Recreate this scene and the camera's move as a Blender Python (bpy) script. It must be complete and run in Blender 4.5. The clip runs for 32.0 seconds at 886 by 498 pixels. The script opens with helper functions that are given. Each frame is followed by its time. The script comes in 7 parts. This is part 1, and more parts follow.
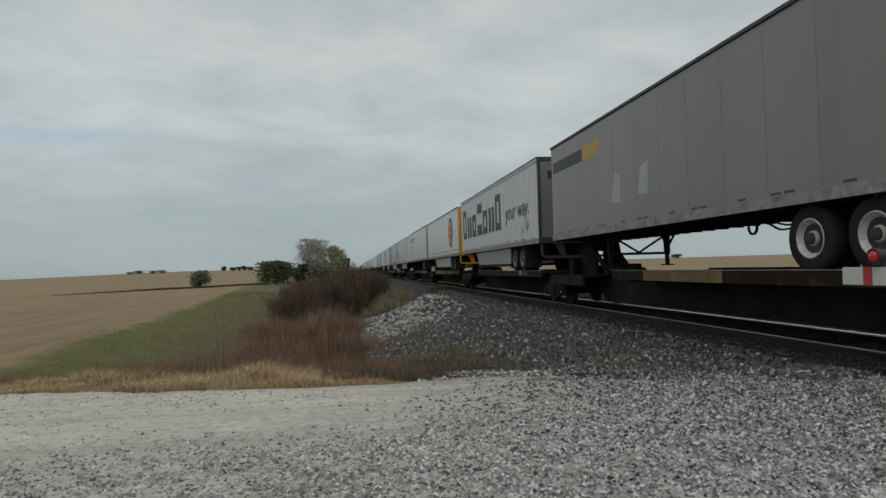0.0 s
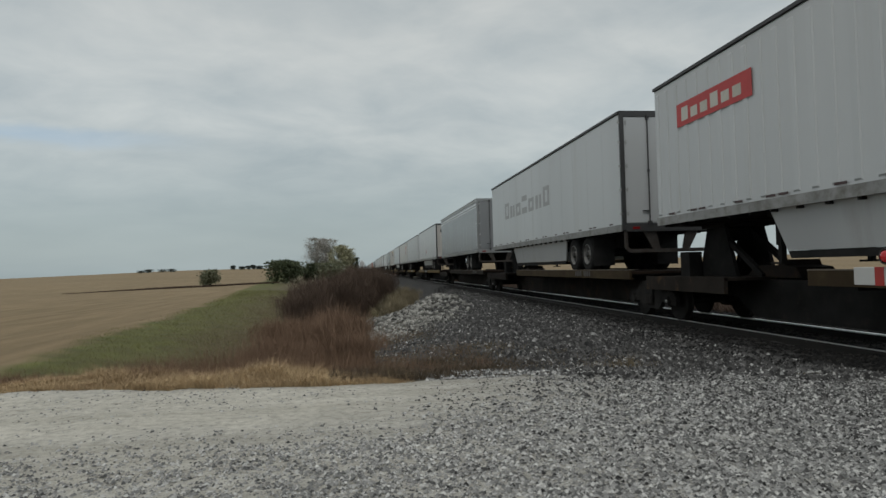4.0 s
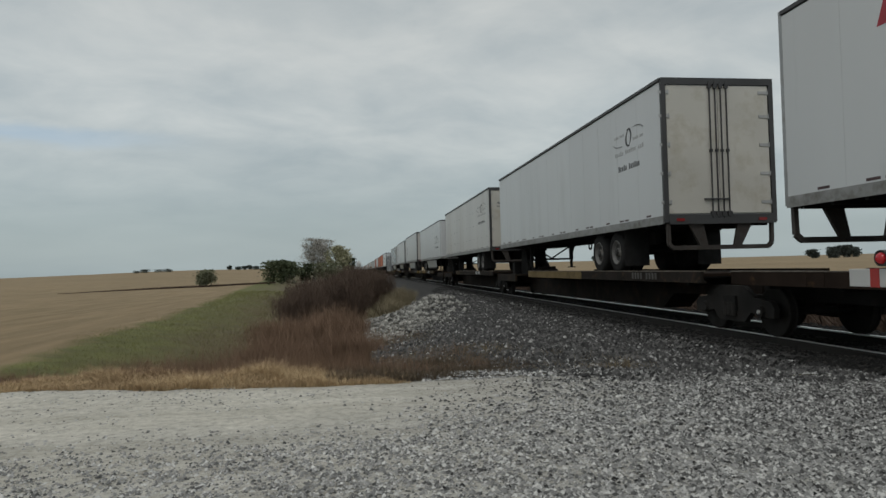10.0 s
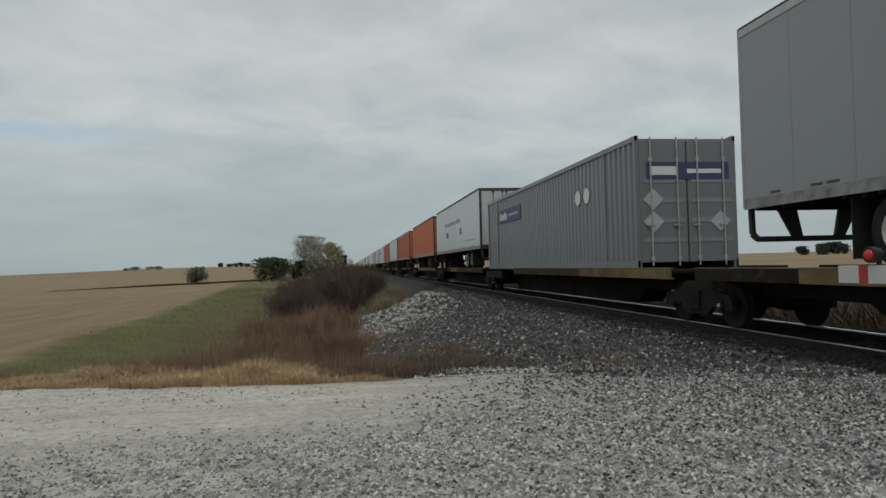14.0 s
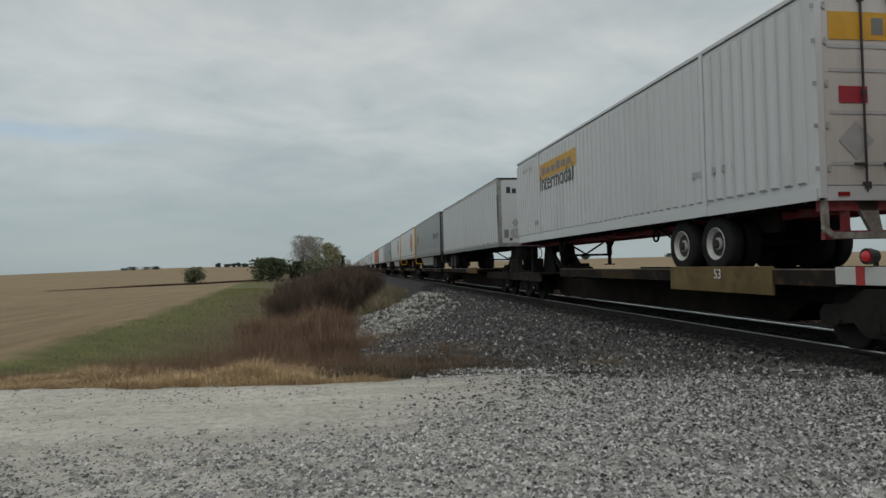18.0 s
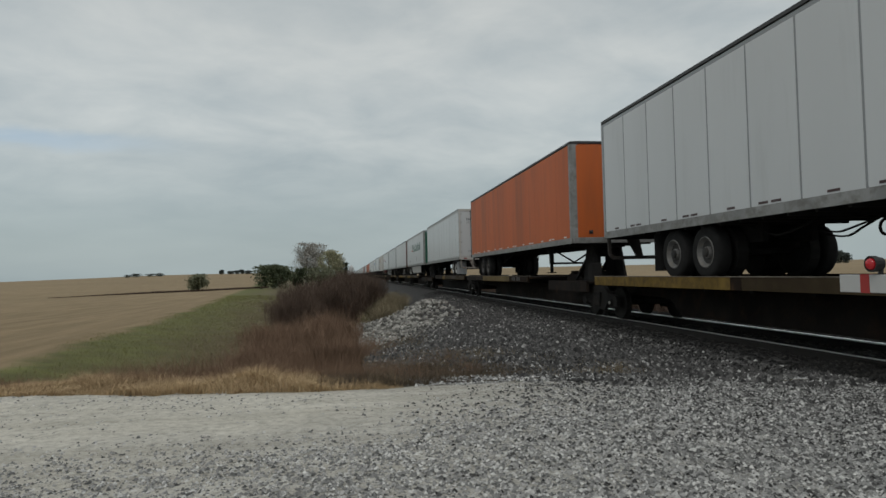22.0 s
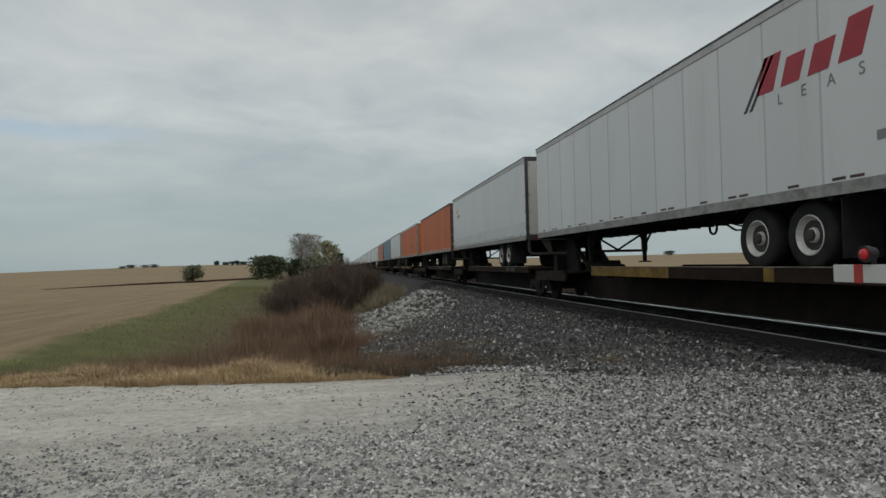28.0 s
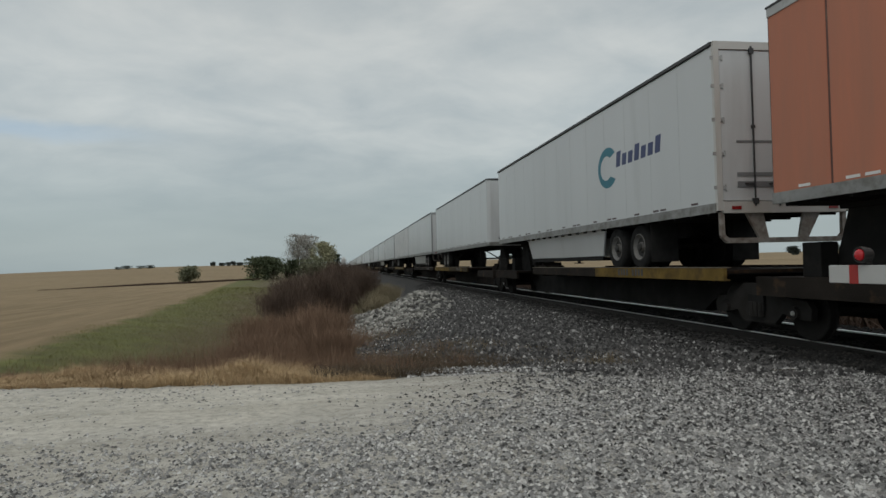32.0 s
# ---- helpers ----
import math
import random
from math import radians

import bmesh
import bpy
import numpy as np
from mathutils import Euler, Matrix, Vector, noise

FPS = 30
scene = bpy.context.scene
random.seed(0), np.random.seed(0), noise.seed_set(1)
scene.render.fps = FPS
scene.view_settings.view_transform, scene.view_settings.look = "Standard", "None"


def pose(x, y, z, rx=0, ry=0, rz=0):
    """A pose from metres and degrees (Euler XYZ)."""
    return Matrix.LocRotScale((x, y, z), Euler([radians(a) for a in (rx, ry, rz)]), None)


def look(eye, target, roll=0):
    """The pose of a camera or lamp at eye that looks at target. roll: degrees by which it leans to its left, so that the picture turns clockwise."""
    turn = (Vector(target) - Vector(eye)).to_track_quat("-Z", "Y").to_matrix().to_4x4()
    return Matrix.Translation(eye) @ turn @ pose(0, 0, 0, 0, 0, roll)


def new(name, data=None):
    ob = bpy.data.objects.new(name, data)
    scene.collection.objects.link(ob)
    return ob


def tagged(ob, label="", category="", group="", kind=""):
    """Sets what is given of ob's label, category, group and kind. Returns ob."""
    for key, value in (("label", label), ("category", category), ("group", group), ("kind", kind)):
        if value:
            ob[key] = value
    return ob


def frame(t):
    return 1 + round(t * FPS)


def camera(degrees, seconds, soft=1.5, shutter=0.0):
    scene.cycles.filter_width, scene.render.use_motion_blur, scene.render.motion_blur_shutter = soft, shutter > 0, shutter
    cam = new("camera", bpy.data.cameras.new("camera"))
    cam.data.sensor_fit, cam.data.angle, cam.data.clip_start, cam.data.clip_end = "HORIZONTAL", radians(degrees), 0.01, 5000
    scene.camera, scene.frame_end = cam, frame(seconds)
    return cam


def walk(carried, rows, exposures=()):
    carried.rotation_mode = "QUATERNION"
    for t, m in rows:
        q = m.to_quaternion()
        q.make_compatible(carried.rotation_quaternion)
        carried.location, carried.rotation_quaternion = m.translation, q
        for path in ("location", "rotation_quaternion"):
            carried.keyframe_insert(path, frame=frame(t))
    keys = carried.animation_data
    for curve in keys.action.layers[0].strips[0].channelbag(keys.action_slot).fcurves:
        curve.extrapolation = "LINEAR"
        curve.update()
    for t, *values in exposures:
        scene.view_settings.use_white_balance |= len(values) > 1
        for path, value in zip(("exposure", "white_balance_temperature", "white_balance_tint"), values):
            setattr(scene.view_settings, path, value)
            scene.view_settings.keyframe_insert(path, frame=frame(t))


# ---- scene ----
cam = camera(68.0, 32.0, soft=1.48)
EYE = (0.0, 0.0, 1.40)
# seconds, turn, tilt and lean in degrees: a camera held by hand at one spot
TURNS = [
    (0.0, -7.93, 1.70, 1.60), (0.5, -7.92, 1.66, 1.68), (1.0, -7.87, 1.76, 1.58), (1.5, -7.68, 1.67, 1.54),
    (2.0, -7.40, 1.91, 1.48), (2.5, -7.22, 1.84, 1.51), (3.0, -7.13, 1.71, 1.42), (3.5, -7.07, 1.66, 1.50),
    (5.5, -7.81, 1.69, 1.40), (6.0, -7.77, 1.83, 1.41), (6.5, -8.01, 1.76, 1.37), (7.0, -8.02, 1.84, 1.39),
    (7.5, -7.60, 1.75, 1.58), (8.0, -7.99, 1.32, 1.61), (8.5, -8.01, 1.54, 1.36), (9.0, -7.72, 1.58, 1.30),
    (9.5, -7.92, 1.59, 1.30), (10.0, -7.49, 1.71, 1.37), (10.5, -7.77, 1.69, 1.41), (11.0, -7.92, 1.62, 1.62),
    (11.5, -7.93, 1.44, 1.48), (12.0, -7.82, 1.37, 1.47), (12.5, -7.88, 1.23, 1.48), (13.0, -8.25, 1.30, 1.41),
    (13.5, -8.27, 1.31, 1.44), (14.0, -8.19, 1.44, 1.43), (14.5, -8.11, 1.59, 1.29), (16.5, -8.14, 1.41, 1.32),
    (17.0, -8.39, 1.37, 1.40), (17.5, -8.58, 1.49, 1.31), (18.0, -8.38, 1.49, 1.31), (18.5, -8.18, 1.62, 1.33),
    (19.0, -8.21, 1.87, 1.32), (19.5, -8.43, 1.87, 1.41), (20.0, -8.15, 1.95, 1.26), (20.5, -8.27, 2.06, 1.34),
    (21.0, -8.01, 2.26, 1.38), (21.5, -8.19, 2.06, 1.36), (22.0, -8.11, 2.12, 1.25), (22.5, -8.06, 1.99, 1.38),
    (23.0, -8.33, 1.95, 1.23), (23.5, -8.52, 1.76, 1.30), (24.0, -8.11, 1.84, 1.37), (24.5, -7.66, 1.33, 1.41),
    (25.0, -8.05, 1.44, 1.45), (25.5, -8.26, 1.50, 1.32), (27.5, -8.41, 1.43, 1.28), (28.0, -8.50, 1.30, 1.34),
    (28.5, -8.32, 1.43, 1.38), (29.0, -8.32, 1.47, 1.32), (29.5, -8.70, 1.29, 1.33), (30.0, -8.67, 1.36, 1.37),
    (30.5, -8.73, 1.37, 1.35), (31.0, -8.91, 1.36, 1.33), (31.5, -8.84, 1.39, 1.38), (32.0, -8.79, 1.36, 1.35),
]
walk(cam, [(t, pose(*EYE, 90 + tilt, lean, turn)) for t, turn, tilt, lean in TURNS], exposures=[(0.0, 0.0), (32.0, 0.0)])

# ---- sky and light: a bright overcast day ----
world = bpy.data.worlds.new("overcast_sky")
scene.world = world
world.use_nodes = True
wn, wl = world.node_tree.nodes, world.node_tree.links
wn.clear()
w_out = wn.new("ShaderNodeOutputWorld")
w_bg = wn.new("ShaderNodeBackground")
w_sky = wn.new("ShaderNodeTexSky")
w_sky.sky_type = "NISHITA"
w_sky.sun_disc = False
w_sky.sun_elevation, w_sky.sun_rotation = radians(48), radians(120)
w_sky.air_density, w_sky.dust_density = 1.0, 2.0
w_dim = wn.new("ShaderNodeMix")
w_dim.data_type, w_dim.blend_type = "RGBA", "MULTIPLY"
w_dim.inputs[0].default_value = 1.0
w_dim.inputs[7].default_value = (0.012, 0.012, 0.012, 1)
w_co = wn.new("ShaderNodeTexCoord")
w_sep = wn.new("ShaderNodeSeparateXYZ")
w_up = wn.new("ShaderNodeMath")
w_up.operation, w_up.inputs[1].default_value = "ADD", 0.24
w_max = wn.new("ShaderNodeMath")
w_max.operation, w_max.inputs[1].default_value = "MAXIMUM", 0.05
w_dx = wn.new("ShaderNodeMath")
w_dy = wn.new("ShaderNodeMath")
w_dx.operation = w_dy.operation = "DIVIDE"
w_com = wn.new("ShaderNodeCombineXYZ")
w_map = wn.new("ShaderNodeMapping")
w_map.inputs["Rotation"].default_value = (0, 0, radians(-38))
w_map.inputs["Scale"].default_value = (0.9, 1.15, 1.0)
w_n1 = wn.new("ShaderNodeTexNoise")
w_n1.inputs["Scale"].default_value, w_n1.inputs["Detail"].default_value = 2.8, 8.0
w_n1.inputs["Roughness"].default_value, w_n1.inputs["Distortion"].default_value = 0.56, 0.3
w_n2 = wn.new("ShaderNodeTexNoise")
w_n2.inputs["Scale"].default_value, w_n2.inputs["Detail"].default_value = 0.55, 3.0
w_r1 = wn.new("ShaderNodeValToRGB")
w_r1.color_ramp.elements[0].position, w_r1.color_ramp.elements[0].color = 0.34, (0.378, 0.404, 0.410, 1)
w_r1.color_ramp.elements[1].position, w_r1.color_ramp.elements[1].color = 0.66, (0.497, 0.505, 0.494, 1)
w_r2 = wn.new("ShaderNodeValToRGB")
w_r2.color_ramp.elements[0].position, w_r2.color_ramp.elements[0].color = 0.35, (0.88, 0.895, 0.90, 1)
w_r2.color_ramp.elements[1].position, w_r2.color_ramp.elements[1].color = 0.65, (1.07, 1.065, 1.055, 1)
w_mul = wn.new("ShaderNodeMix")
w_mul.data_type, w_mul.blend_type = "RGBA", "MULTIPLY"
w_mul.inputs[0].default_value = 1.0
w_add = wn.new("ShaderNodeMix")
w_add.data_type, w_add.blend_type = "RGBA", "ADD"
w_add.inputs[0].default_value = 1.0
wl.new(w_co.outputs["Generated"], w_sep.inputs[0])
wl.new(w_sep.outputs["Z"], w_up.inputs[0])
wl.new(w_up.outputs[0], w_max.inputs[0])
wl.new(w_sep.outputs["X"], w_dx.inputs[0])
wl.new(w_sep.outputs["Y"], w_dy.inputs[0])
wl.new(w_max.outputs[0], w_dx.inputs[1])
wl.new(w_max.outputs[0], w_dy.inputs[1])
wl.new(w_dx.outputs[0], w_com.inputs["X"])
wl.new(w_dy.outputs[0], w_com.inputs["Y"])
wl.new(w_com.outputs[0], w_map.inputs[0])
wl.new(w_map.outputs[0], w_n1.inputs["Vector"])
wl.new(w_map.outputs[0], w_n2.inputs["Vector"])
wl.new(w_n1.outputs["Fac"], w_r1.inputs[0])
wl.new(w_n2.outputs["Fac"], w_r2.inputs[0])
# the cloud pattern dissolves into even haze near the horizon
w_low = wn.new("ShaderNodeMapRange")
w_low.interpolation_type = "SMOOTHSTEP"
w_low.inputs["From Min"].default_value, w_low.inputs["From Max"].default_value = 0.03, 0.20
w_low.inputs["To Min"].default_value, w_low.inputs["To Max"].default_value = 0.12, 1.0
w_haze = wn.new("ShaderNodeMix")
w_haze.data_type = "RGBA"
w_haze.inputs[6].default_value = (0.456, 0.463, 0.452, 1)
wl.new(w_sep.outputs["Z"], w_low.inputs["Value"])
wl.new(w_low.outputs[0], w_haze.inputs[0])
wl.new(w_r1.outputs[0], w_haze.inputs[7])
wl.new(w_haze.outputs[2], w_mul.inputs[6])
wl.new(w_r2.outputs[0], w_mul.inputs[7])
wl.new(w_sky.outputs[0], w_dim.inputs[6])
wl.new(w_dim.outputs[2], w_add.inputs[6])
wl.new(w_mul.outputs[2], w_add.inputs[7])
# dimmer and bluer towards the horizon, brightest overhead
w_hz = wn.new("ShaderNodeValToRGB")
w_hz.color_ramp.elements[0].position, w_hz.color_ramp.elements[0].color = 0.0, (0.93, 1.07, 1.13, 1)
w_hz.color_ramp.elements[1].position, w_hz.color_ramp.elements[1].color = 1.0, (2.2, 2.2, 2.17, 1)
for where, tone in ((0.08, (1.06, 1.18, 1.22, 1)), (0.20, (1.34, 1.39, 1.39, 1)), (0.42, (1.42, 1.43, 1.41, 1))):
    w_el = w_hz.color_ramp.elements.new(where)
    w_el.color = tone
w_tone = wn.new("ShaderNodeMix")
w_tone.data_type, w_tone.blend_type = "RGBA", "MULTIPLY"
w_tone.inputs[0].default_value = 1.0
wl.new(w_sep.outputs["Z"], w_hz.inputs[0])
wl.new(w_add.outputs[2], w_tone.inputs[6])
wl.new(w_hz.outputs[0], w_tone.inputs[7])
# a thin gap of blue between the clouds


def sky_fall(src, mid, half):
    d = wn.new("ShaderNodeMath")
    d.operation, d.inputs[1].default_value = "SUBTRACT", mid
    wl.new(src, d.inputs[0])
    e = wn.new("ShaderNodeMath")
    e.operation = "ABSOLUTE"
    wl.new(d.outputs[0], e.inputs[0])
    r = wn.new("ShaderNodeMapRange")
    r.interpolation_type = "SMOOTHSTEP"
    r.inputs["From Min"].default_value, r.inputs["From Max"].default_value = half, 0.0
    wl.new(e.outputs[0], r.inputs["Value"])
    return r.outputs[0]


w_lean = wn.new("ShaderNodeMath")
w_lean.operation, w_lean.inputs[1].default_value = "MULTIPLY_ADD", 0.01
wl.new(w_sep.outputs["X"], w_lean.inputs[0])
wl.new(w_sep.outputs["Z"], w_lean.inputs[2])
w_wav = wn.new("ShaderNodeMath")
w_wav.operation, w_wav.inputs[1].default_value = "MULTIPLY_ADD", 0.05
wl.new(w_n1.outputs["Fac"], w_wav.inputs[0])
wl.new(w_lean.outputs[0], w_wav.inputs[2])
w_gap = wn.new("ShaderNodeMath")
w_gap.operation = "MULTIPLY"
wl.new(sky_fall(w_wav.outputs[0], 0.207, 0.018), w_gap.inputs[0])
wl.new(sky_fall(w_sep.outputs["X"], -0.42, 0.24), w_gap.inputs[1])
w_part = wn.new("ShaderNodeMath")
w_part.operation, w_part.inputs[1].default_value = "MULTIPLY", 0.6
wl.new(w_gap.outputs[0], w_part.inputs[0])
w_blue = wn.new("ShaderNodeMix")
w_blue.data_type = "RGBA"
w_blue.inputs[7].default_value = (0.46, 0.62, 0.78, 1)
wl.new(w_part.outputs[0], w_blue.inputs[0])
wl.new(w_tone.outputs[2], w_blue.inputs[6])
wl.new(w_blue.outputs[2], w_bg.inputs["Color"])
w_bg.inputs["Strength"].default_value = 0.79
wl.new(w_bg.outputs[0], w_out.inputs[0])

sun = new("sun", bpy.data.lights.new("sun", "SUN"))
sun.data.energy, sun.data.angle, sun.data.color = 0.6, radians(25), (1.0, 0.95, 0.87)
sun.matrix_world = look((-20, -30, 45), (0, 0, 0))


# ---- materials ----
def mat(name, col, rough=0.6, metal=0.0, vary=0.12, scale=3.0, bump=0.0, bscale=40.0, dirt=None, dirt_amount=0.0,
        island=0.0, col2=None, streak=False, spec=0.4):
    """A painted, worn or natural surface: noise at two sizes in the colour, dirt in patches, and fine relief."""
    m = bpy.data.materials.new(name)
    m.use_nodes = True
    n, l = m.node_tree.nodes, m.node_tree.links
    b = n["Principled BSDF"]
    b.inputs["Roughness"].default_value = rough
    b.inputs["Metallic"].default_value = metal
    b.inputs["Specular IOR Level"].default_value = spec
    tc = n.new("ShaderNodeTexCoord")
    mp = n.new("ShaderNodeMapping")
    if streak:
        mp.inputs["Scale"].default_value = (1.0, 1.0, 0.12)
    l.new(tc.outputs["Object"], mp.inputs[0])
    info = n.new("ShaderNodeObjectInfo")
    n1 = n.new("ShaderNodeTexNoise")
    n1.noise_dimensions = "4D"
    wmul = n.new("ShaderNodeMath")
    wmul.operation, wmul.inputs[1].default_value = "MULTIPLY", 37.0
    l.new(info.outputs["Random"], wmul.inputs[0])
    l.new(wmul.outputs[0], n1.inputs["W"])
    n1.inputs["Scale"].default_value, n1.inputs["Detail"].default_value = scale, 6.0
    l.new(mp.outputs[0], n1.inputs["Vector"])
    ramp = n.new("ShaderNodeValToRGB")
    c2 = col2 or tuple(c * (1 - 1.6 * vary) for c in col)
    ramp.color_ramp.elements[0].position, ramp.color_ramp.elements[0].color = 0.3, (*c2, 1)
    ramp.color_ramp.elements[1].position, ramp.color_ramp.elements[1].color = 0.62, (*col, 1)
    last = ramp.outputs[0]
    if island:
        geo = n.new("ShaderNodeNewGeometry")
        mr = n.new("ShaderNodeMix")
        mr.inputs[0].default_value = island
        l.new(n1.outputs["Fac"], mr.inputs[2])
        l.new(geo.outputs["Random Per Island"], mr.inputs[3])
        l.new(mr.outputs[0], ramp.inputs[0])
        ramp.color_ramp.elements[0].position, ramp.color_ramp.elements[1].position = 0.1, 0.9
    else:
        l.new(n1.outputs["Fac"], ramp.inputs[0])
    if dirt:
        n2 = n.new("ShaderNodeTexNoise")
        n2.noise_dimensions = "4D"
        l.new(wmul.outputs[0], n2.inputs["W"])
        n2.inputs["Scale"].default_value, n2.inputs["Detail"].default_value = scale * 2.3, 8.0
        n2.inputs["Roughness"].default_value = 0.65
        l.new(mp.outputs[0], n2.inputs["Vector"])
        r2 = n.new("ShaderNodeValToRGB")
        r2.color_ramp.elements[0].position, r2.color_ramp.elements[1].position = 0.68 - 0.35 * dirt_amount, 0.86 - 0.2 * dirt_amount
        l.new(n2.outputs["Fac"], r2.inputs[0])
        mx = n.new("ShaderNodeMix")
        mx.data_type = "RGBA"
        mx.inputs[7].default_value = (*dirt, 1)
        l.new(r2.outputs[0], mx.inputs[0])
        l.new(last, mx.inputs[6])
        last = mx.outputs[2]
    l.new(last, b.inputs["Base Color"])
    if bump:
        n3 = n.new("ShaderNodeTexNoise")
        n3.inputs["Scale"].default_value, n3.inputs["Detail"].default_value = bscale, 4.0
        l.new(tc.outputs["Object"], n3.inputs["Vector"])
        bp = n.new("ShaderNodeBump")
        bp.inputs["Strength"].default_value, bp.inputs["Distance"].default_value = bump, 0.02
        l.new(n3.outputs["Fac"], bp.inputs["Height"])
        l.new(bp.outputs[0], b.inputs["Normal"])
    return m


GRIME = (0.16, 0.14, 0.11)
PAINT = {
    "white": mat("white_trailer_paint", (0.50, 0.515, 0.525), 0.28, 0, 0.06, 0.5, dirt=(0.38, 0.39, 0.39), dirt_amount=0.35, streak=True, spec=0.65),
    "cool": mat("cool_white_trailer_paint", (0.45, 0.466, 0.477), 0.28, 0, 0.06, 0.5, dirt=(0.38, 0.38, 0.37), dirt_amount=0.35, streak=True, spec=0.65),
    "warm": mat("aged_white_trailer_paint", (0.475, 0.462, 0.442), 0.32, 0, 0.08, 0.5, dirt=(0.34, 0.31, 0.27), dirt_amount=0.5, streak=True, spec=0.65),
    "silver": mat("grey_trailer_paint", (0.212, 0.223, 0.233), 0.27, 0.0, 0.06, 0.5, dirt=(0.2, 0.2, 0.2), dirt_amount=0.35, streak=True, spec=0.65),
    "light": mat("light_grey_trailer_paint", (0.39, 0.405, 0.415), 0.27, 0.0, 0.06, 0.5, dirt=(0.3, 0.3, 0.29), dirt_amount=0.35, streak=True, spec=0.65),
    "taupe": mat("dull_grey_trailer_paint", (0.18, 0.172, 0.162), 0.32, 0, 0.08, 0.5, dirt=(0.135, 0.127, 0.118), dirt_amount=0.4, streak=True, spec=0.5),
    "orange": mat("faded_orange_paint", (0.51, 0.117, 0.027), 0.55, 0, 0.12, 0.6, dirt=(0.28, 0.085, 0.034), dirt_amount=0.6, streak=True, spec=0.3),
    "rust": mat("dull_rust_orange_paint", (0.40, 0.102, 0.036), 0.6, 0, 0.12, 0.6, dirt=(0.24, 0.08, 0.04), dirt_amount=0.6, streak=True, spec=0.3),
    "dusty": mat("sun_bleached_red_paint", (0.46, 0.172, 0.105), 0.6, 0, 0.12, 0.6, dirt=(0.34, 0.16, 0.11), dirt_amount=0.6, streak=True, spec=0.3),
    "blue": mat("slate_blue_paint", (0.070, 0.150, 0.222), 0.45, 0, 0.08, 0.6, dirt=(0.09, 0.13, 0.17), dirt_amount=0.4, streak=True, spec=0.65),
    "yellow": mat("yellow_door_paint", (0.62, 0.32, 0.02), 0.45, 0, 0.08, 0.8, dirt=(0.3, 0.17, 0.04), dirt_amount=0.3),
    "green": mat("dark_green_paint", (0.012, 0.085, 0.055), 0.4, 0, 0.08, 0.8, dirt=(0.03, 0.07, 0.05), dirt_amount=0.2),
    "cream": mat("dirty_cream_paint", (0.50, 0.485, 0.44), 0.55, 0, 0.10, 0.7, dirt=(0.33, 0.29, 0.22), dirt_amount=0.5, streak=False, spec=0.65),
    "dark": mat("dark_metal_wall", (0.055, 0.056, 0.058), 0.5, 0.2, 0.2, 1.2, dirt=(0.05, 0.05, 0.05), dirt_amount=0.4),
    "mill": mat("mill_aluminium", (0.30, 0.31, 0.315), 0.45, 0.4, 0.12, 1.2, dirt=GRIME, dirt_amount=0.35),
    "seamdark": mat("seam_shadow_orange", (0.33, 0.085, 0.028), 0.6, 0, 0.15, 1.2),
    "slate": mat("dark_grey_trailer_paint", (0.165, 0.172, 0.18), 0.32, 0, 0.06, 0.5, dirt=(0.15, 0.15, 0.15), dirt_amount=0.35, streak=True),
    "brownred": mat("brown_red_door_frame", (0.12, 0.055, 0.045), 0.6, 0, 0.15, 1.2, dirt=GRIME, dirt_amount=0.4),
    "stainless": mat("bright_metal_sheet", (0.36, 0.37, 0.375), 0.32, 0.6, 0.08, 0.6, dirt=(0.2, 0.2, 0.2), dirt_amount=0.3, streak=True),
}
JOINT = {k: mat(k + "_panel_joint", c, 0.5, 0, 0.1, 2.0) for k, c in (("white", (0.478, 0.494, 0.506)), ("cool", (0.43, 0.447, 0.46)), ("warm", (0.45, 0.44, 0.42)), ("silver", (0.198, 0.208, 0.217)),
                                                                        ("light", (0.365, 0.378, 0.388)), ("slate", (0.172, 0.18, 0.186)), ("taupe", (0.168, 0.16, 0.152)), ("orange", (0.41, 0.095, 0.025)), ("rust", (0.32, 0.084, 0.03)))}
RAIL_ALU = mat("weathered_aluminium_rail", (0.27, 0.272, 0.268), 0.5, 0.3, 0.2, 2.2, bump=0.15, bscale=18, dirt=(0.11, 0.10, 0.085), dirt_amount=0.65)
RAIL_TOP = mat("pale_top_rail", (0.38, 0.385, 0.385), 0.45, 0.2, 0.12, 1.5, dirt=(0.2, 0.19, 0.17), dirt_amount=0.4)
RAIL_DARK = mat("dark_top_rail", (0.05, 0.05, 0.052), 0.5, 0.3, 0.15, 2.0)
STEEL = mat("black_grimy_steel", (0.028, 0.0265, 0.025), 0.8, 0.0, 0.3, 2.0, bump=0.2, dirt=(0.018, 0.015, 0.013), dirt_amount=0.5, spec=0.08)
SOOT = mat("sooty_underframe", (0.023, 0.0225, 0.022), 0.85, 0.0, 0.3, 2.0, dirt=(0.036, 0.031, 0.027), dirt_amount=0.4, spec=0.08)
SILL = mat("rusty_brown_sill", (0.024, 0.016, 0.012), 0.85, 0.0, 0.3, 1.5, bump=0.2, dirt=(0.09, 0.052, 0.022), dirt_amount=0.3, spec=0.08)
SILLY = mat("faded_yellow_sill", (0.062, 0.046, 0.026), 0.75, 0.0, 0.3, 1.5, bump=0.2, dirt=(0.035, 0.024, 0.016), dirt_amount=0.75, spec=0.08)
SILLK = mat("black_brown_sill", (0.024, 0.02, 0.017), 0.8, 0.0, 0.3, 1.5, bump=0.2, dirt=(0.09, 0.055, 0.03), dirt_amount=0.4, spec=0.08)
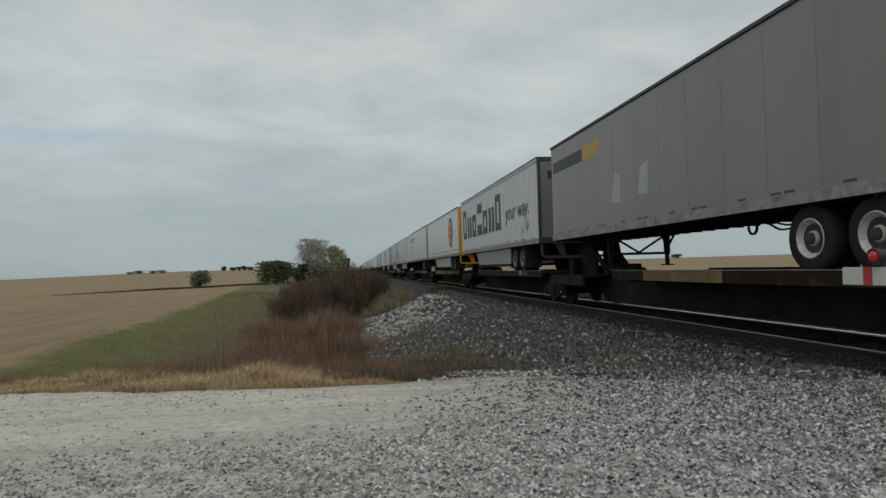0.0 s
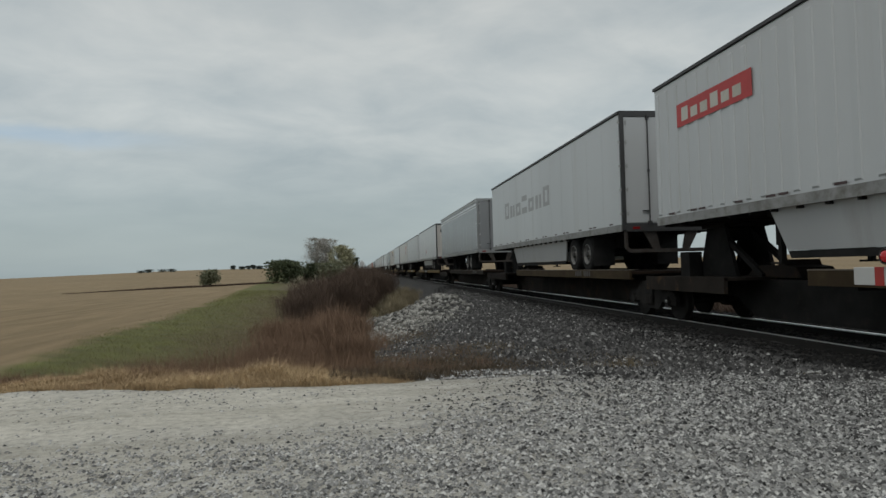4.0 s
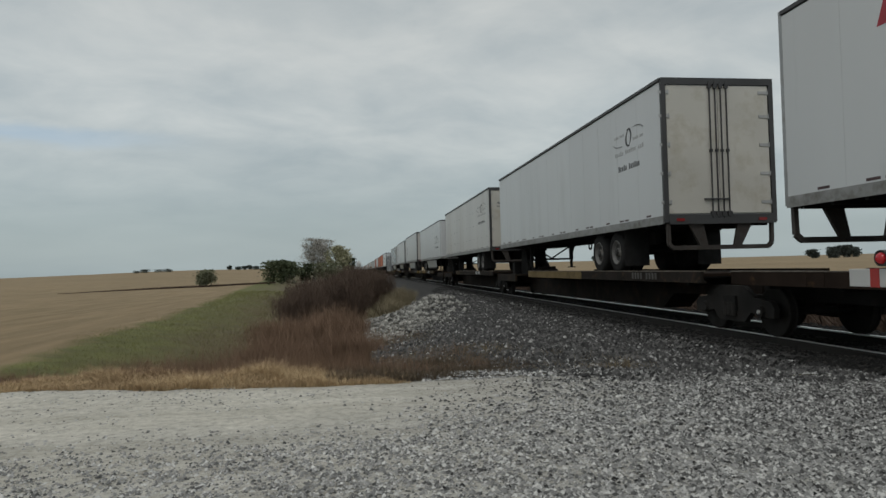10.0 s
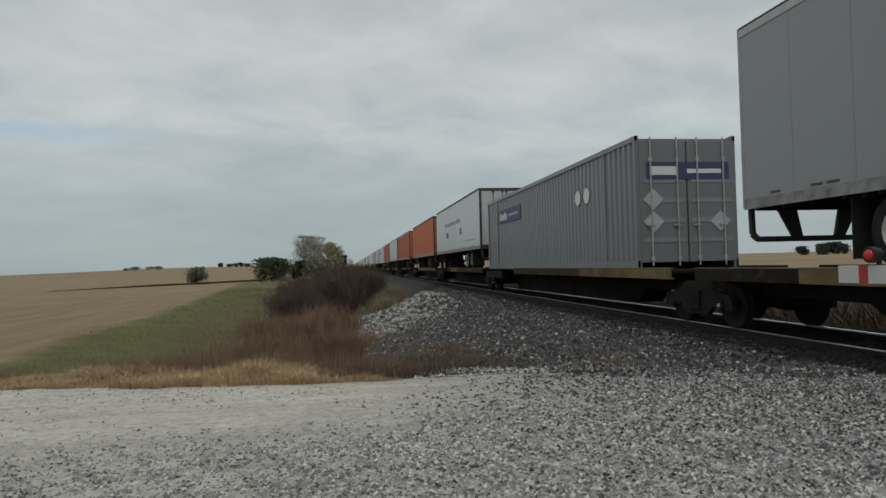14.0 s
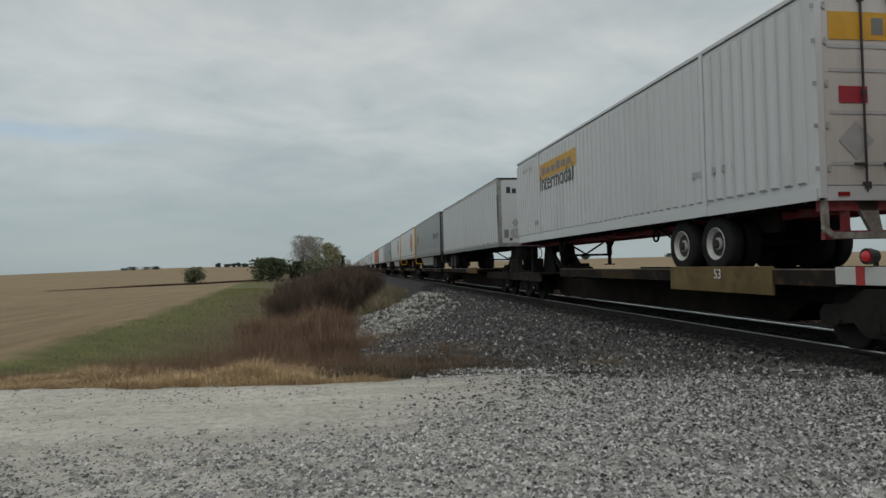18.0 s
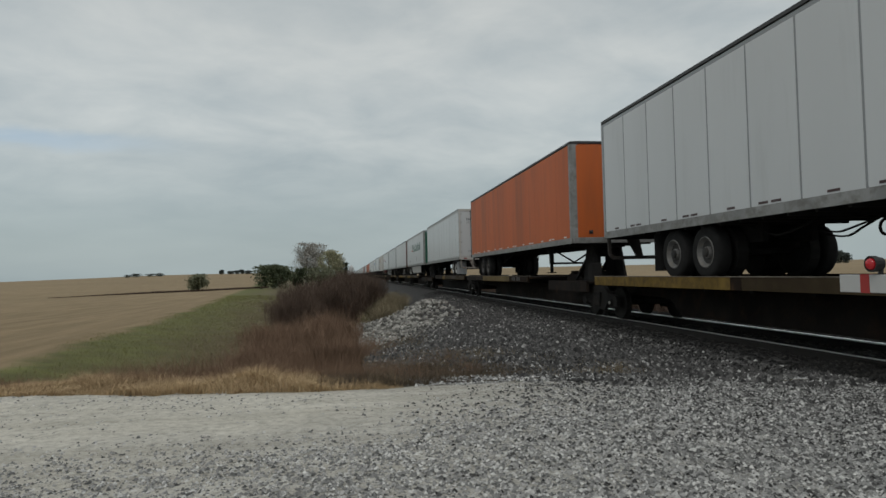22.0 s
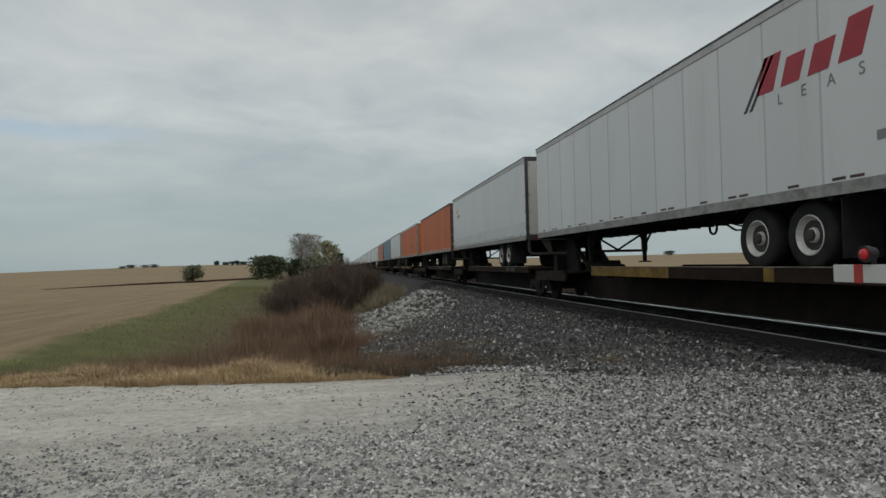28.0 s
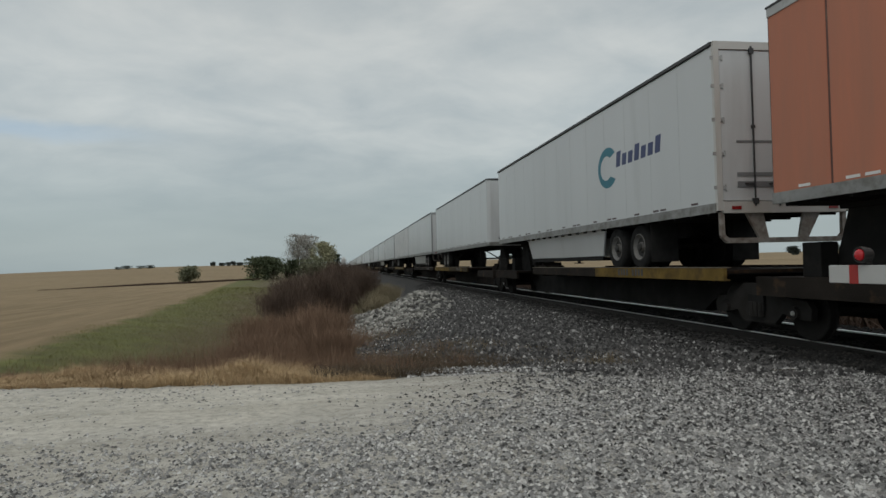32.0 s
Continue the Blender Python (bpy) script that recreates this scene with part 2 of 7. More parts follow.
BEAM = mat("rust_black_beam", (0.021, 0.0175, 0.0155), 0.85, 0.0, 0.35, 1.2, bump=0.2, dirt=(0.038, 0.024, 0.016), dirt_amount=0.5, spec=0.08)
OCHRE_SILL = mat("worn_ochre_sill", (0.19, 0.125, 0.035), 0.75, 0.0, 0.3, 1.5, bump=0.2, dirt=(0.05, 0.034, 0.02), dirt_amount=0.65, spec=0.1)
EDGE = mat("worn_steel_edge", (0.22, 0.19, 0.155), 0.6, 0.2, 0.4, 2.5, dirt=(0.05, 0.036, 0.025), dirt_amount=0.6, spec=0.2)
CAP = mat("bright_bearing_cap", (0.55, 0.54, 0.52), 0.35, 0.6, 0.15, 6.0)
RUSTY_ALU = mat("rusty_pale_steel", (0.30, 0.28, 0.255), 0.6, 0.1, 0.25, 3.0, dirt=(0.10, 0.06, 0.04), dirt_amount=0.7)
GUARD = mat("rusty_grey_guard", (0.05, 0.044, 0.04), 0.8, 0.0, 0.3, 3.0, dirt=(0.03, 0.02, 0.014), dirt_amount=0.6)
TANSILL = mat("tan_steel_plate", (0.17, 0.125, 0.06), 0.75, 0.0, 0.25, 1.5, bump=0.2, dirt=(0.07, 0.05, 0.03), dirt_amount=0.5, spec=0.1)
TYRE = mat("tyre_rubber", (0.025, 0.025, 0.025), 0.9, 0, 0.2, 5.0, bump=0.3, bscale=30, dirt=(0.02, 0.019, 0.018), dirt_amount=0.3, spec=0.08)
RIM = mat("dull_white_rim", (0.46, 0.46, 0.445), 0.45, 0.1, 0.12, 4.0, dirt=(0.28, 0.25, 0.21), dirt_amount=0.4)
RIMG = mat("dull_grey_rim", (0.15, 0.148, 0.143), 0.55, 0.1, 0.15, 4.0, dirt=GRIME, dirt_amount=0.5)
RIMR = mat("red_rim", (0.30, 0.03, 0.03), 0.5, 0.0, 0.15, 4.0, dirt=GRIME, dirt_amount=0.5)
HUBD = mat("black_wheel_hub", (0.035, 0.034, 0.033), 0.7, 0.1, 0.3, 4.0, dirt=(0.07, 0.06, 0.05), dirt_amount=0.4)
RIMD = mat("dark_rim", (0.06, 0.06, 0.06), 0.6, 0.2, 0.15, 4.0, dirt=GRIME, dirt_amount=0.5)
REDCH = mat("red_chassis_paint", (0.20, 0.02, 0.025), 0.6, 0, 0.15, 2.0, dirt=GRIME, dirt_amount=0.4)
INK = mat("black_lettering", (0.028, 0.029, 0.031), 0.5, 0, 0.1, 4.0)
GREYINK = mat("grey_lettering", (0.17, 0.175, 0.18), 0.5, 0, 0.1, 4.0)
PALEINK = mat("faded_lettering", (0.34, 0.345, 0.35), 0.5, 0, 0.1, 4.0)
FADED = mat("grime_dulled_lettering", (0.075, 0.07, 0.065), 0.7, 0, 0.3, 4.0)
REDINK = mat("dark_red_lettering", (0.30, 0.02, 0.035), 0.5, 0, 0.1, 4.0)
BRIGHTRED = mat("red_logo_paint", (0.42, 0.04, 0.04), 0.5, 0, 0.1, 4.0)
BLUEINK = mat("blue_logo_paint", (0.02, 0.12, 0.36), 0.5, 0, 0.1, 4.0)
NAVY = mat("navy_logo_paint", (0.035, 0.05, 0.14), 0.5, 0, 0.1, 4.0)
PURPLE = mat("purple_banner_paint", (0.05, 0.05, 0.12), 0.5, 0, 0.1, 4.0)
GOLD = mat("gold_logo_paint", (0.42, 0.27, 0.05), 0.5, 0, 0.1, 4.0)
BROWN = mat("brown_logo_paint", (0.06, 0.035, 0.02), 0.5, 0, 0.1, 4.0)
LEMON = mat("yellow_logo_paint", (0.55, 0.30, 0.022), 0.5, 0, 0.1, 4.0)
WHITEINK = mat("white_lettering", (0.66, 0.66, 0.65), 0.5, 0, 0.06, 4.0)
TAPE = mat("dark_red_reflective_tape", (0.055, 0.024, 0.025), 0.4, 0, 0.3, 9.0)
WORN = mat("worn_through_paint", (0.19, 0.105, 0.05), 0.8, 0, 0.3, 5.0, dirt=(0.11, 0.09, 0.06), dirt_amount=0.6)
TEAL = mat("teal_logo_paint", (0.02, 0.16, 0.22), 0.5, 0, 0.1, 4.0)
LAMP = mat("red_lens", (0.22, 0.015, 0.015), 0.2, 0, 0.05, 4.0)


# ---- mesh making ----
class Shape:
    """Collects faces; mesh() makes one mesh of them."""

    def __init__(self):
        self.v, self.f = [], []

    def add(self, verts, faces):
        k = len(self.v)
        self.v += [tuple(p) for p in verts]
        self.f += [tuple(k + i for i in face) for face in faces]
        return self

    def box(self, x0, x1, y0, y1, z0, z1):
        p = [(x, y, z) for z in (z0, z1) for y in (y0, y1) for x in (x0, x1)]
        return self.add(p, [(0, 2, 3, 1), (4, 5, 7, 6), (0, 1, 5, 4), (2, 6, 7, 3), (0, 4, 6, 2), (1, 3, 7, 5)])

    def bar(self, a, b, w, h=None):
        """A square bar from a to b."""
        a, b = Vector(a), Vector(b)
        d = (b - a).normalized()
        side = d.cross(Vector((0, 0, 1)))
        side = side.normalized() if side.length > 1e-4 else Vector((1, 0, 0))
        up = side.cross(d)
        s, u = side * w / 2, up * (h or w) / 2
        p = [c + i * s + j * u for c in (a, b) for i, j in ((-1, -1), (1, -1), (1, 1), (-1, 1))]
        return self.add(p, [(0, 3, 2, 1), (4, 5, 6, 7), (0, 1, 5, 4), (1, 2, 6, 5), (2, 3, 7, 6), (3, 0, 4, 7)])

    def lathe(self, prof, cx, cy, cz, seg=20, axis="x", caps=True):
        """Turns a profile of (along, radius) about an axis through the centre."""
        p = []
        for a, r in prof:
            for i in range(seg):
                t = 2 * math.pi * i / seg
                u, w = r * math.cos(t), r * math.sin(t)
                p.append({"x": (cx + a, cy + u, cz + w), "y": (cx + u, cy + a, cz + w), "z": (cx + u, cy + w, cz + a)}[axis])
        f = []
        for k in range(len(prof) - 1):
            for i in range(seg):
                j = (i + 1) % seg
                f.append((k * seg + i, k * seg + j, (k + 1) * seg + j, (k + 1) * seg + i))
        if caps:
            f.append(tuple(range(seg)))
            f.append(tuple((len(prof) - 1) * seg + i for i in reversed(range(seg))))
        return self.add(p, f)

    def prism(self, poly, lift, thick=0.004):
        """A thin plate of outline poly, points mapped by lift(u, w, height)."""
        n = len(poly)
        p = [lift(u, w, 0.0) for u, w in poly] + [lift(u, w, thick) for u, w in poly]
        f = [tuple(range(n)), tuple(range(2 * n - 1, n - 1, -1))]
        f += [(i, (i + 1) % n, n + (i + 1) % n, n + i) for i in range(n)]
        return self.add(p, f)

    def mesh(self, name, material, bevel=0.0, smooth=False):
        me = bpy.data.meshes.new(name)
        me.from_pydata(self.v, [], self.f)
        bm = bmesh.new()
        bm.from_mesh(me)
        bmesh.ops.recalc_face_normals(bm, faces=bm.faces[:])
        if bevel:
            bmesh.ops.bevel(bm, geom=bm.edges[:], offset=bevel, segments=2, affect="EDGES", profile=0.5)
        bm.to_mesh(me)
        bm.free()
        if smooth:
            me.polygons.foreach_set("use_smooth", [True] * len(me.polygons))
        me.materials.append(material)
        return me


def fast_mesh(name, verts, faces, material):
    """A mesh from arrays: all faces have the same number of corners."""
    me = bpy.data.meshes.new(name)
    nv, nf, k = len(verts), len(faces), faces.shape[1]
    me.vertices.add(nv)
    me.vertices.foreach_set("co", np.asarray(verts, dtype=np.float32).ravel())
    me.loops.add(nf * k)
    me.loops.foreach_set("vertex_index", np.asarray(faces, dtype=np.int32).ravel())
    me.polygons.add(nf)
    me.polygons.foreach_set("loop_start", np.arange(0, nf * k, k, dtype=np.int32))
    me.update(calc_edges=True)
    me.materials.append(material)
    return me


STOCK = {}


def stock(key, maker):
    """Meshes that are shared by alike parts."""
    if key not in STOCK:
        STOCK[key] = maker()
    return STOCK[key]


def part(name, me, parent, label="", at=(0, 0, 0)):
    ob = new(name, me)
    ob.parent = parent
    ob.location = at
    if label:
        ob["label"] = label
    return ob


# ---- lie of the land ----
TRACK_X, RAIL_Z, DECK_Z = 7.85, 0.105, 1.19


def smooth(a, b, v):
    t = np.clip((v - a) / (b - a), 0, 1)
    return t * t * (3 - 2 * t)


def wobble(x, y, s, seed=0.0):
    return (np.sin(x * s + 1.3 + seed) * np.cos(y * s * 0.83 + 2.1 * seed) + 0.5 * np.sin(x * s * 2.3 + y * s * 1.7 + seed)
            + 0.25 * np.sin(x * s * 4.9 - y * s * 4.1 + 3 * seed)) / 1.75


def field_edge(y):
    return -8.0 - 0.075 * (y - 15) - 0.03 * np.maximum(y - 45, 0) + 0.15 * np.sin(y * 0.21)


def road_edge(x):
    return 8.2 + 0.65 * smooth(0.0, -4.8, x) - 1.1 * smooth(2.4, 6.2, x)


def toe_x(y):
    return 0.5 + 2.6 * smooth(31, 36, y)


def toe_z(y):
    return -0.15 - 0.95 * smooth(8.6, 26, y)


def land(x, y):
    """Height of the ground: the gravel road, the ditch beside it, the fields and the far rise."""
    x, y = np.asarray(x, float), np.asarray(y, float)
    edge = road_edge(x) + 0.12 * wobble(x, y, 1.1)
    drop = smooth(edge - 0.2, edge + 7.0, y)
    ditch = -1.15 + 0.08 * wobble(x, y, 0.5)
    field = -0.62 + 0.10 * wobble(x, y, 0.08)
    low = ditch + (field - ditch) * smooth(-4.0, -10.0, x)
    low = np.where(x > TRACK_X, ditch + (field - ditch) * smooth(14.0, 22.0, x), low)
    az = np.degrees(np.arctan2(x, np.maximum(y, 1.0)))
    share = 0.08 + 0.92 * smooth(-31, -12.5, az)
    lane = smooth(10, 90, np.abs(x - TRACK_X))
    far = np.hypot(x, y)
    rise = np.maximum(far - 135, 0) * 0.0088 * share * lane * (1 - smooth(1100, 2600, far) * 0.6)
    z = low * drop + rise + 0.02 * wobble(x, y, 2.7, 1.0)
    return z + 0.012 * wobble(x, y, 6.0, 2.0)


def axis_steps(bounds):
    out = []
    for a, b, s in bounds:
        out += list(np.arange(a, b - 1e-6, s))
    return np.array(out + [bounds[-1][1]])


gx = axis_steps([(-2600, -400, 200), (-400, -80, 20), (-80, -20, 3), (-20, -8, 0.6), (-8, 8, 0.2), (8, 30, 1.2), (30, 130, 8), (130, 400, 30), (400, 2600, 200)])
gy = axis_steps([(-600, -60, 60), (-60, -8, 4), (-8, 3, 0.6), (3, 14, 0.2), (14, 40, 0.6), (40, 160, 3), (160, 500, 15), (500, 3000, 125)])
GX, GY = np.meshgrid(gx, gy)
GZ = land(GX, GY)
# the bed of the track hides the sheet, which lies lower there
GZ = np.where((GX > 3.2) & (GX < 12.4) & (GY > 9.0), np.minimum(GZ, -0.6), GZ)
nx, ny = len(gx), len(gy)
gi = (np.arange(ny - 1)[:, None] * nx + np.arange(nx - 1)[None, :]).ravel()
g_faces = np.stack([gi, gi + 1, gi + nx + 1, gi + nx], 1)


def ground_material():
    """Gravel on the road, grass in the ditch, stubble on the fields: one sheet, parted by where it lies."""
    m = bpy.data.materials.new("gravel_grass_and_stubble")
    m.use_nodes = True
    n, l = m.node_tree.nodes, m.node_tree.links
    b = n["Principled BSDF"]
    b.inputs["Roughness"].default_value = 0.95
    b.inputs["Specular IOR Level"].default_value = 0.15
    geo = n.new("ShaderNodeNewGeometry")
    sep = n.new("ShaderNodeSeparateXYZ")
    l.new(geo.outputs["Position"], sep.inputs[0])

    def noise_tex(scale, detail=6.0, rough=0.6, stretch=None):
        t = n.new("ShaderNodeTexNoise")
        t.inputs["Scale"].default_value, t.inputs["Detail"].default_value, t.inputs["Roughness"].default_value = scale, detail, rough
        if stretch:
            mp = n.new("ShaderNodeMapping")
            mp.inputs["Scale"].default_value = stretch
            l.new(geo.outputs["Position"], mp.inputs[0])
            l.new(mp.outputs[0], t.inputs["Vector"])
        else:
            l.new(geo.outputs["Position"], t.inputs["Vector"])
        return t.outputs["Fac"]

    def ramp(src, a, ca, b_, cb):
        r = n.new("ShaderNodeValToRGB")
        r.color_ramp.elements[0].position, r.color_ramp.elements[0].color = a, (*ca, 1)
        r.color_ramp.elements[1].position, r.color_ramp.elements[1].color = b_, (*cb, 1)
        l.new(src, r.inputs[0])
        return r.outputs[0]

    def math(op, a, b_):
        k = n.new("ShaderNodeMath")
        k.operation = op
        for i, v in enumerate((a, b_)):
            if isinstance(v, (int, float)):
                k.inputs[i].default_value = v
            else:
                l.new(v, k.inputs[i])
        return k.outputs[0]

    def step(src, a, b_):
        r = n.new("ShaderNodeMapRange")
        r.interpolation_type = "SMOOTHSTEP"
        r.inputs["From Min"].default_value, r.inputs["From Max"].default_value = a, b_
        l.new(src, r.inputs["Value"])
        return r.outputs[0]

    def blend(fac, a, b_, kind="MIX"):
        k = n.new("ShaderNodeMix")
        k.data_type, k.blend_type = "RGBA", kind
        for i, v in ((0, fac), (6, a), (7, b_)):
            if isinstance(v, (int, float)):
                k.inputs[i].default_value = v
            else:
                l.new(v, k.inputs[i])
        return k.outputs[2]

    x, y = sep.outputs["X"], sep.outputs["Y"]
    # gravel: pale limestone fines with darker chips and smoother wheel tracks along the road;
    # the dark end of chips also paints the shade in gaps between stones
    chips = ramp(noise_tex(24, 6, 0.8), 0.40, (0.085, 0.085, 0.085), 0.56, (0.455, 0.453, 0.44))
    fines = ramp(noise_tex(9, 6, 0.7), 0.3, (0.53, 0.505, 0.44), 0.7, (0.71, 0.682, 0.607))
    band = math("ADD", y, math("MULTIPLY", noise_tex(0.8, 3), 1.6))
    lane1 = math("MULTIPLY", step(band, 6.6, 7.6), step(band, 9.4, 8.6))
    lane2 = math("MULTIPLY", step(x, 5.0, -2.5), lane1)
    worn = math("MULTIPLY", step(x, 5.0, -2.5), 0.68)
    gravel = blend(math("MINIMUM", 0.95, math("ADD", math("ADD", 0.12, worn), math("MULTIPLY", lane2, 0.36))), chips, fines)
    gravel = blend(0.8, gravel, ramp(noise_tex(1.0, 5, 0.6, (0.16, 3.4, 1.0)), 0.40, (0.84, 0.83, 0.81), 0.58, (1.0, 1.0, 1.0)), "MULTIPLY")
    gravel = blend(0.5, gravel, ramp(noise_tex(1.3, 4), 0.3, (0.70, 0.70, 0.70), 0.7, (1.0, 1.0, 1.0)), "MULTIPLY")
    gravel = blend(0.85, gravel, ramp(noise_tex(11, 4, 0.7), 0.36, (0.70, 0.70, 0.70), 0.54, (1.0, 1.0, 1.0)), "MULTIPLY")
    # grass of the ditch
    grass = ramp(noise_tex(0.9, 8, 0.7), 0.32, (0.085, 0.085, 0.040), 0.68, (0.145, 0.155, 0.055))
    inner = math("ADD", math("ADD", x, math("MULTIPLY", y, 0.09)), math("MULTIPLY", noise_tex(0.35, 5), 5.0))
    grass = blend(math("MULTIPLY", step(inner, -4.6, 2.0), 0.85), grass, ramp(noise_tex(2.2, 6), 0.3, (0.075, 0.06, 0.043), 0.7, (0.14, 0.115, 0.07)))
    # stubble field, combed along the rows
    rows = noise_tex(0.5, 7, 0.65, (3.0, 0.25, 1.0))
    stubble = ramp(rows, 0.3, (0.185, 0.138, 0.082), 0.7, (0.295, 0.228, 0.14))
    stubble = blend(0.55, stubble, ramp(noise_tex(0.018, 5), 0.35, (0.74, 0.72, 0.70), 0.66, (1.0, 1.0, 1.0)), "MULTIPLY")
    ex = math("ADD", -8.0, math("MULTIPLY", math("SUBTRACT", y, 15.0), -0.075))
    ex = math("ADD", ex, math("MULTIPLY", math("MAXIMUM", math("SUBTRACT", y, 45.0), 0.0), -0.03))
    ex = math("ADD", ex, math("MULTIPLY", math("SUBTRACT", noise_tex(0.4, 4), 0.5), 2.5))
    left = step(math("SUBTRACT", ex, x), -0.4, 0.5)
    right = step(x, 24.0, 27.0)
    out = blend(math("MAXIMUM", left, right), grass, stubble)
    off = math("ADD", y, math("MULTIPLY", math("SUBTRACT", noise_tex(1.6, 5), 0.5), 0.9))
    off = math("SUBTRACT", off, math("ADD", 8.2, math("ADD", math("MULTIPLY", step(x, 0.0, -4.8), 0.65), math("MULTIPLY", step(x, 2.4, 6.2), -1.1))))
    final = blend(step(off, -0.05, 0.3), gravel, out)
    l.new(final, b.inputs["Base Color"])
    bp = n.new("ShaderNodeBump")
    bp.inputs["Strength"].default_value, bp.inputs["Distance"].default_value = 0.8, 0.03
    l.new(noise_tex(24, 6, 0.8), bp.inputs["Height"])
    l.new(bp.outputs[0], b.inputs["Normal"])
    return m


GROUND = ground_material()
ground = new("ground", fast_mesh("ground", np.stack([GX.ravel(), GY.ravel(), GZ.ravel()], 1), g_faces, GROUND))
ground.data.polygons.foreach_set("use_smooth", [True] * len(ground.data.polygons))
tagged(ground, "pale gravel road with grassy ditch and tan stubble fields", "ground", kind="structure")

# ---- the track: ballast bed, sleepers, rails ----
BALLAST = mat("dark_grey_ballast", (0.058, 0.056, 0.055), 0.95, 0, 0.3, 7.0, bump=1.0, bscale=22, col2=(0.02, 0.02, 0.02), dirt=(0.13, 0.127, 0.12), dirt_amount=0.25, spec=0.15)


def bed(x, y):
    """Height of the ballast: a shoulder beside the sleepers, widened to a heap near the crossing."""
    x, y = np.asarray(x, float), np.asarray(y, float)
    top = 0.0 - 0.10 * smooth(6.6, 5.6, x) + 0.0 * y
    tx, tz = toe_x(y), toe_z(y)
    crest = tx + (2.9 - 1.0 * smooth(24, 8.2, y))
    heap = 0.26 * np.exp(-((x - crest - 0.1) ** 2) / 0.6 - ((y - 29.0) ** 2) / 10.0)
    slope = tz + (top - tz) * np.clip((x - tx) / (crest - tx), 0, 1)
    z = np.where(x < crest, slope, top) + heap
    z = np.where(x > 9.8, -0.02 - (x - 9.8) * 0.45, z)
    tub = smooth(6.75, 6.95, x) * smooth(8.95, 8.75, x)
    return z - 0.04 * tub + 0.035 * wobble(x, y, 3.1) + 0.02 * wobble(x, y, 9.0, 2.0)


bx = axis_steps([(0.1, 6.4, 0.16), (6.4, 12.6, 0.45)])
by = axis_steps([(4.6, 45, 0.16), (45, 120, 1.0), (120, 1600, 20)])
BX, BY = np.meshgrid(bx, by)
BX2 = np.maximum(BX, toe_x(BY) - 0.35)
BZ = bed(BX2, BY)
BZ = np.where(BX2 <= toe_x(BY) - 0.3, -1.6, BZ)
on_road = BY < road_edge(BX2) + 0.15 + 0.30 * wobble(BX2, BY, 1.9, 3.0)
BZ = np.where(BX2 > 1.2, np.maximum(BZ, land(BX2, BY) + 0.015), BZ)
BZ = np.where(on_road & (BX2 < 6.15 + 0.12 * np.sin(BY * 5)), -0.08, BZ)
BZ = np.where(on_road & (BX2 >= 6.15), np.maximum(BZ, 0.03), BZ)
nbx, nby = len(bx), len(by)
bi = (np.arange(nby - 1)[:, None] * nbx + np.arange(nbx - 1)[None, :]).ravel()
ballast = new("ballast_bed", fast_mesh("ballast_bed", np.stack([BX2.ravel(), BY.ravel(), BZ.ravel()], 1), np.stack([bi, bi + 1, bi + nbx + 1, bi + nbx], 1), BALLAST))
tagged(ballast, "sloping bed of dark grey crushed ballast beside the track", "ballast", kind="structure")

track = tagged(new("track"), "railway track with shiny rails on dark sleepers", "railway track", kind="structure")
RAILM = mat("rail_steel", (0.016, 0.013, 0.011), 0.75, 0.0, 0.2, 6.0)
RAILTOP = mat("polished_rail_head", (0.92, 0.92, 0.92), 0.34, 1.0, 0.04, 6.0)
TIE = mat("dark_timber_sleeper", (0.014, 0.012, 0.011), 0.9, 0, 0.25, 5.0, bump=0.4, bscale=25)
RAILDULL = mat("dull_rail_head", (0.70, 0.69, 0.67), 0.38, 1.0, 0.1, 6.0)
for rx in (7.10, 8.60):
    s = Shape().box(rx - 0.07, rx + 0.07, -500, 1600, RAIL_Z - 0.18, RAIL_Z - 0.155)
    s.box(rx - 0.009, rx + 0.009, -500, 1600, RAIL_Z - 0.155, RAIL_Z - 0.045)
    s.box(rx - 0.036, rx + 0.036, -500, 1600, RAIL_Z - 0.045, RAIL_Z - 0.004)
    rail = part("rail", s.mesh("rail", RAILM), track)
    part("rail_head", Shape().box(rx - 0.038, rx + 0.034, -500, 1600, RAIL_Z - (0.026 if rx > 8 else 0.008), RAIL_Z).mesh("rail_head", RAILTOP if rx > 8 else RAILDULL, bevel=0.003), rail, "polished running surface of the rail")
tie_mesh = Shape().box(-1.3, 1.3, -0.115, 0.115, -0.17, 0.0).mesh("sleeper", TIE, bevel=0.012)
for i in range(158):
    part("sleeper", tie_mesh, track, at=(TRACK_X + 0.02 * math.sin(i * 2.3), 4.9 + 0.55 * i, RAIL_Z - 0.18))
far_ties = Shape()
for i in range(500):
    far_ties.box(TRACK_X - 1.3, TRACK_X + 1.3, 92 + 0.55 * i, 92.23 + 0.55 * i, RAIL_Z - 0.35, RAIL_Z - 0.18)
tagged(part("far_sleepers", far_ties.mesh("far_sleepers", TIE), track), kind="stuff")
# level crossing deck of timber planks along the rails
PLANK = mat("worn_crossing_timber", (0.11, 0.10, 0.09), 0.9, 0, 0.3, 3.0, bump=0.4, bscale=20)
crossing = tagged(new("crossing_deck"), "worn timber planks filling the level crossing between the rails", "crossing", kind="structure")
plank_mesh = Shape().box(-0.125, 0.125, -6.5, 4.5, -0.2, 0.0).mesh("plank", PLANK, bevel=0.012)
for px in (6.62, 6.885, 7.36, 7.625, 7.89, 8.155, 8.34, 8.815, 9.08):
    part("plank", plank_mesh, crossing, at=(px, 0, RAIL_Z - 0.02))

# ---- loose stones ----
rng = np.random.default_rng(7)


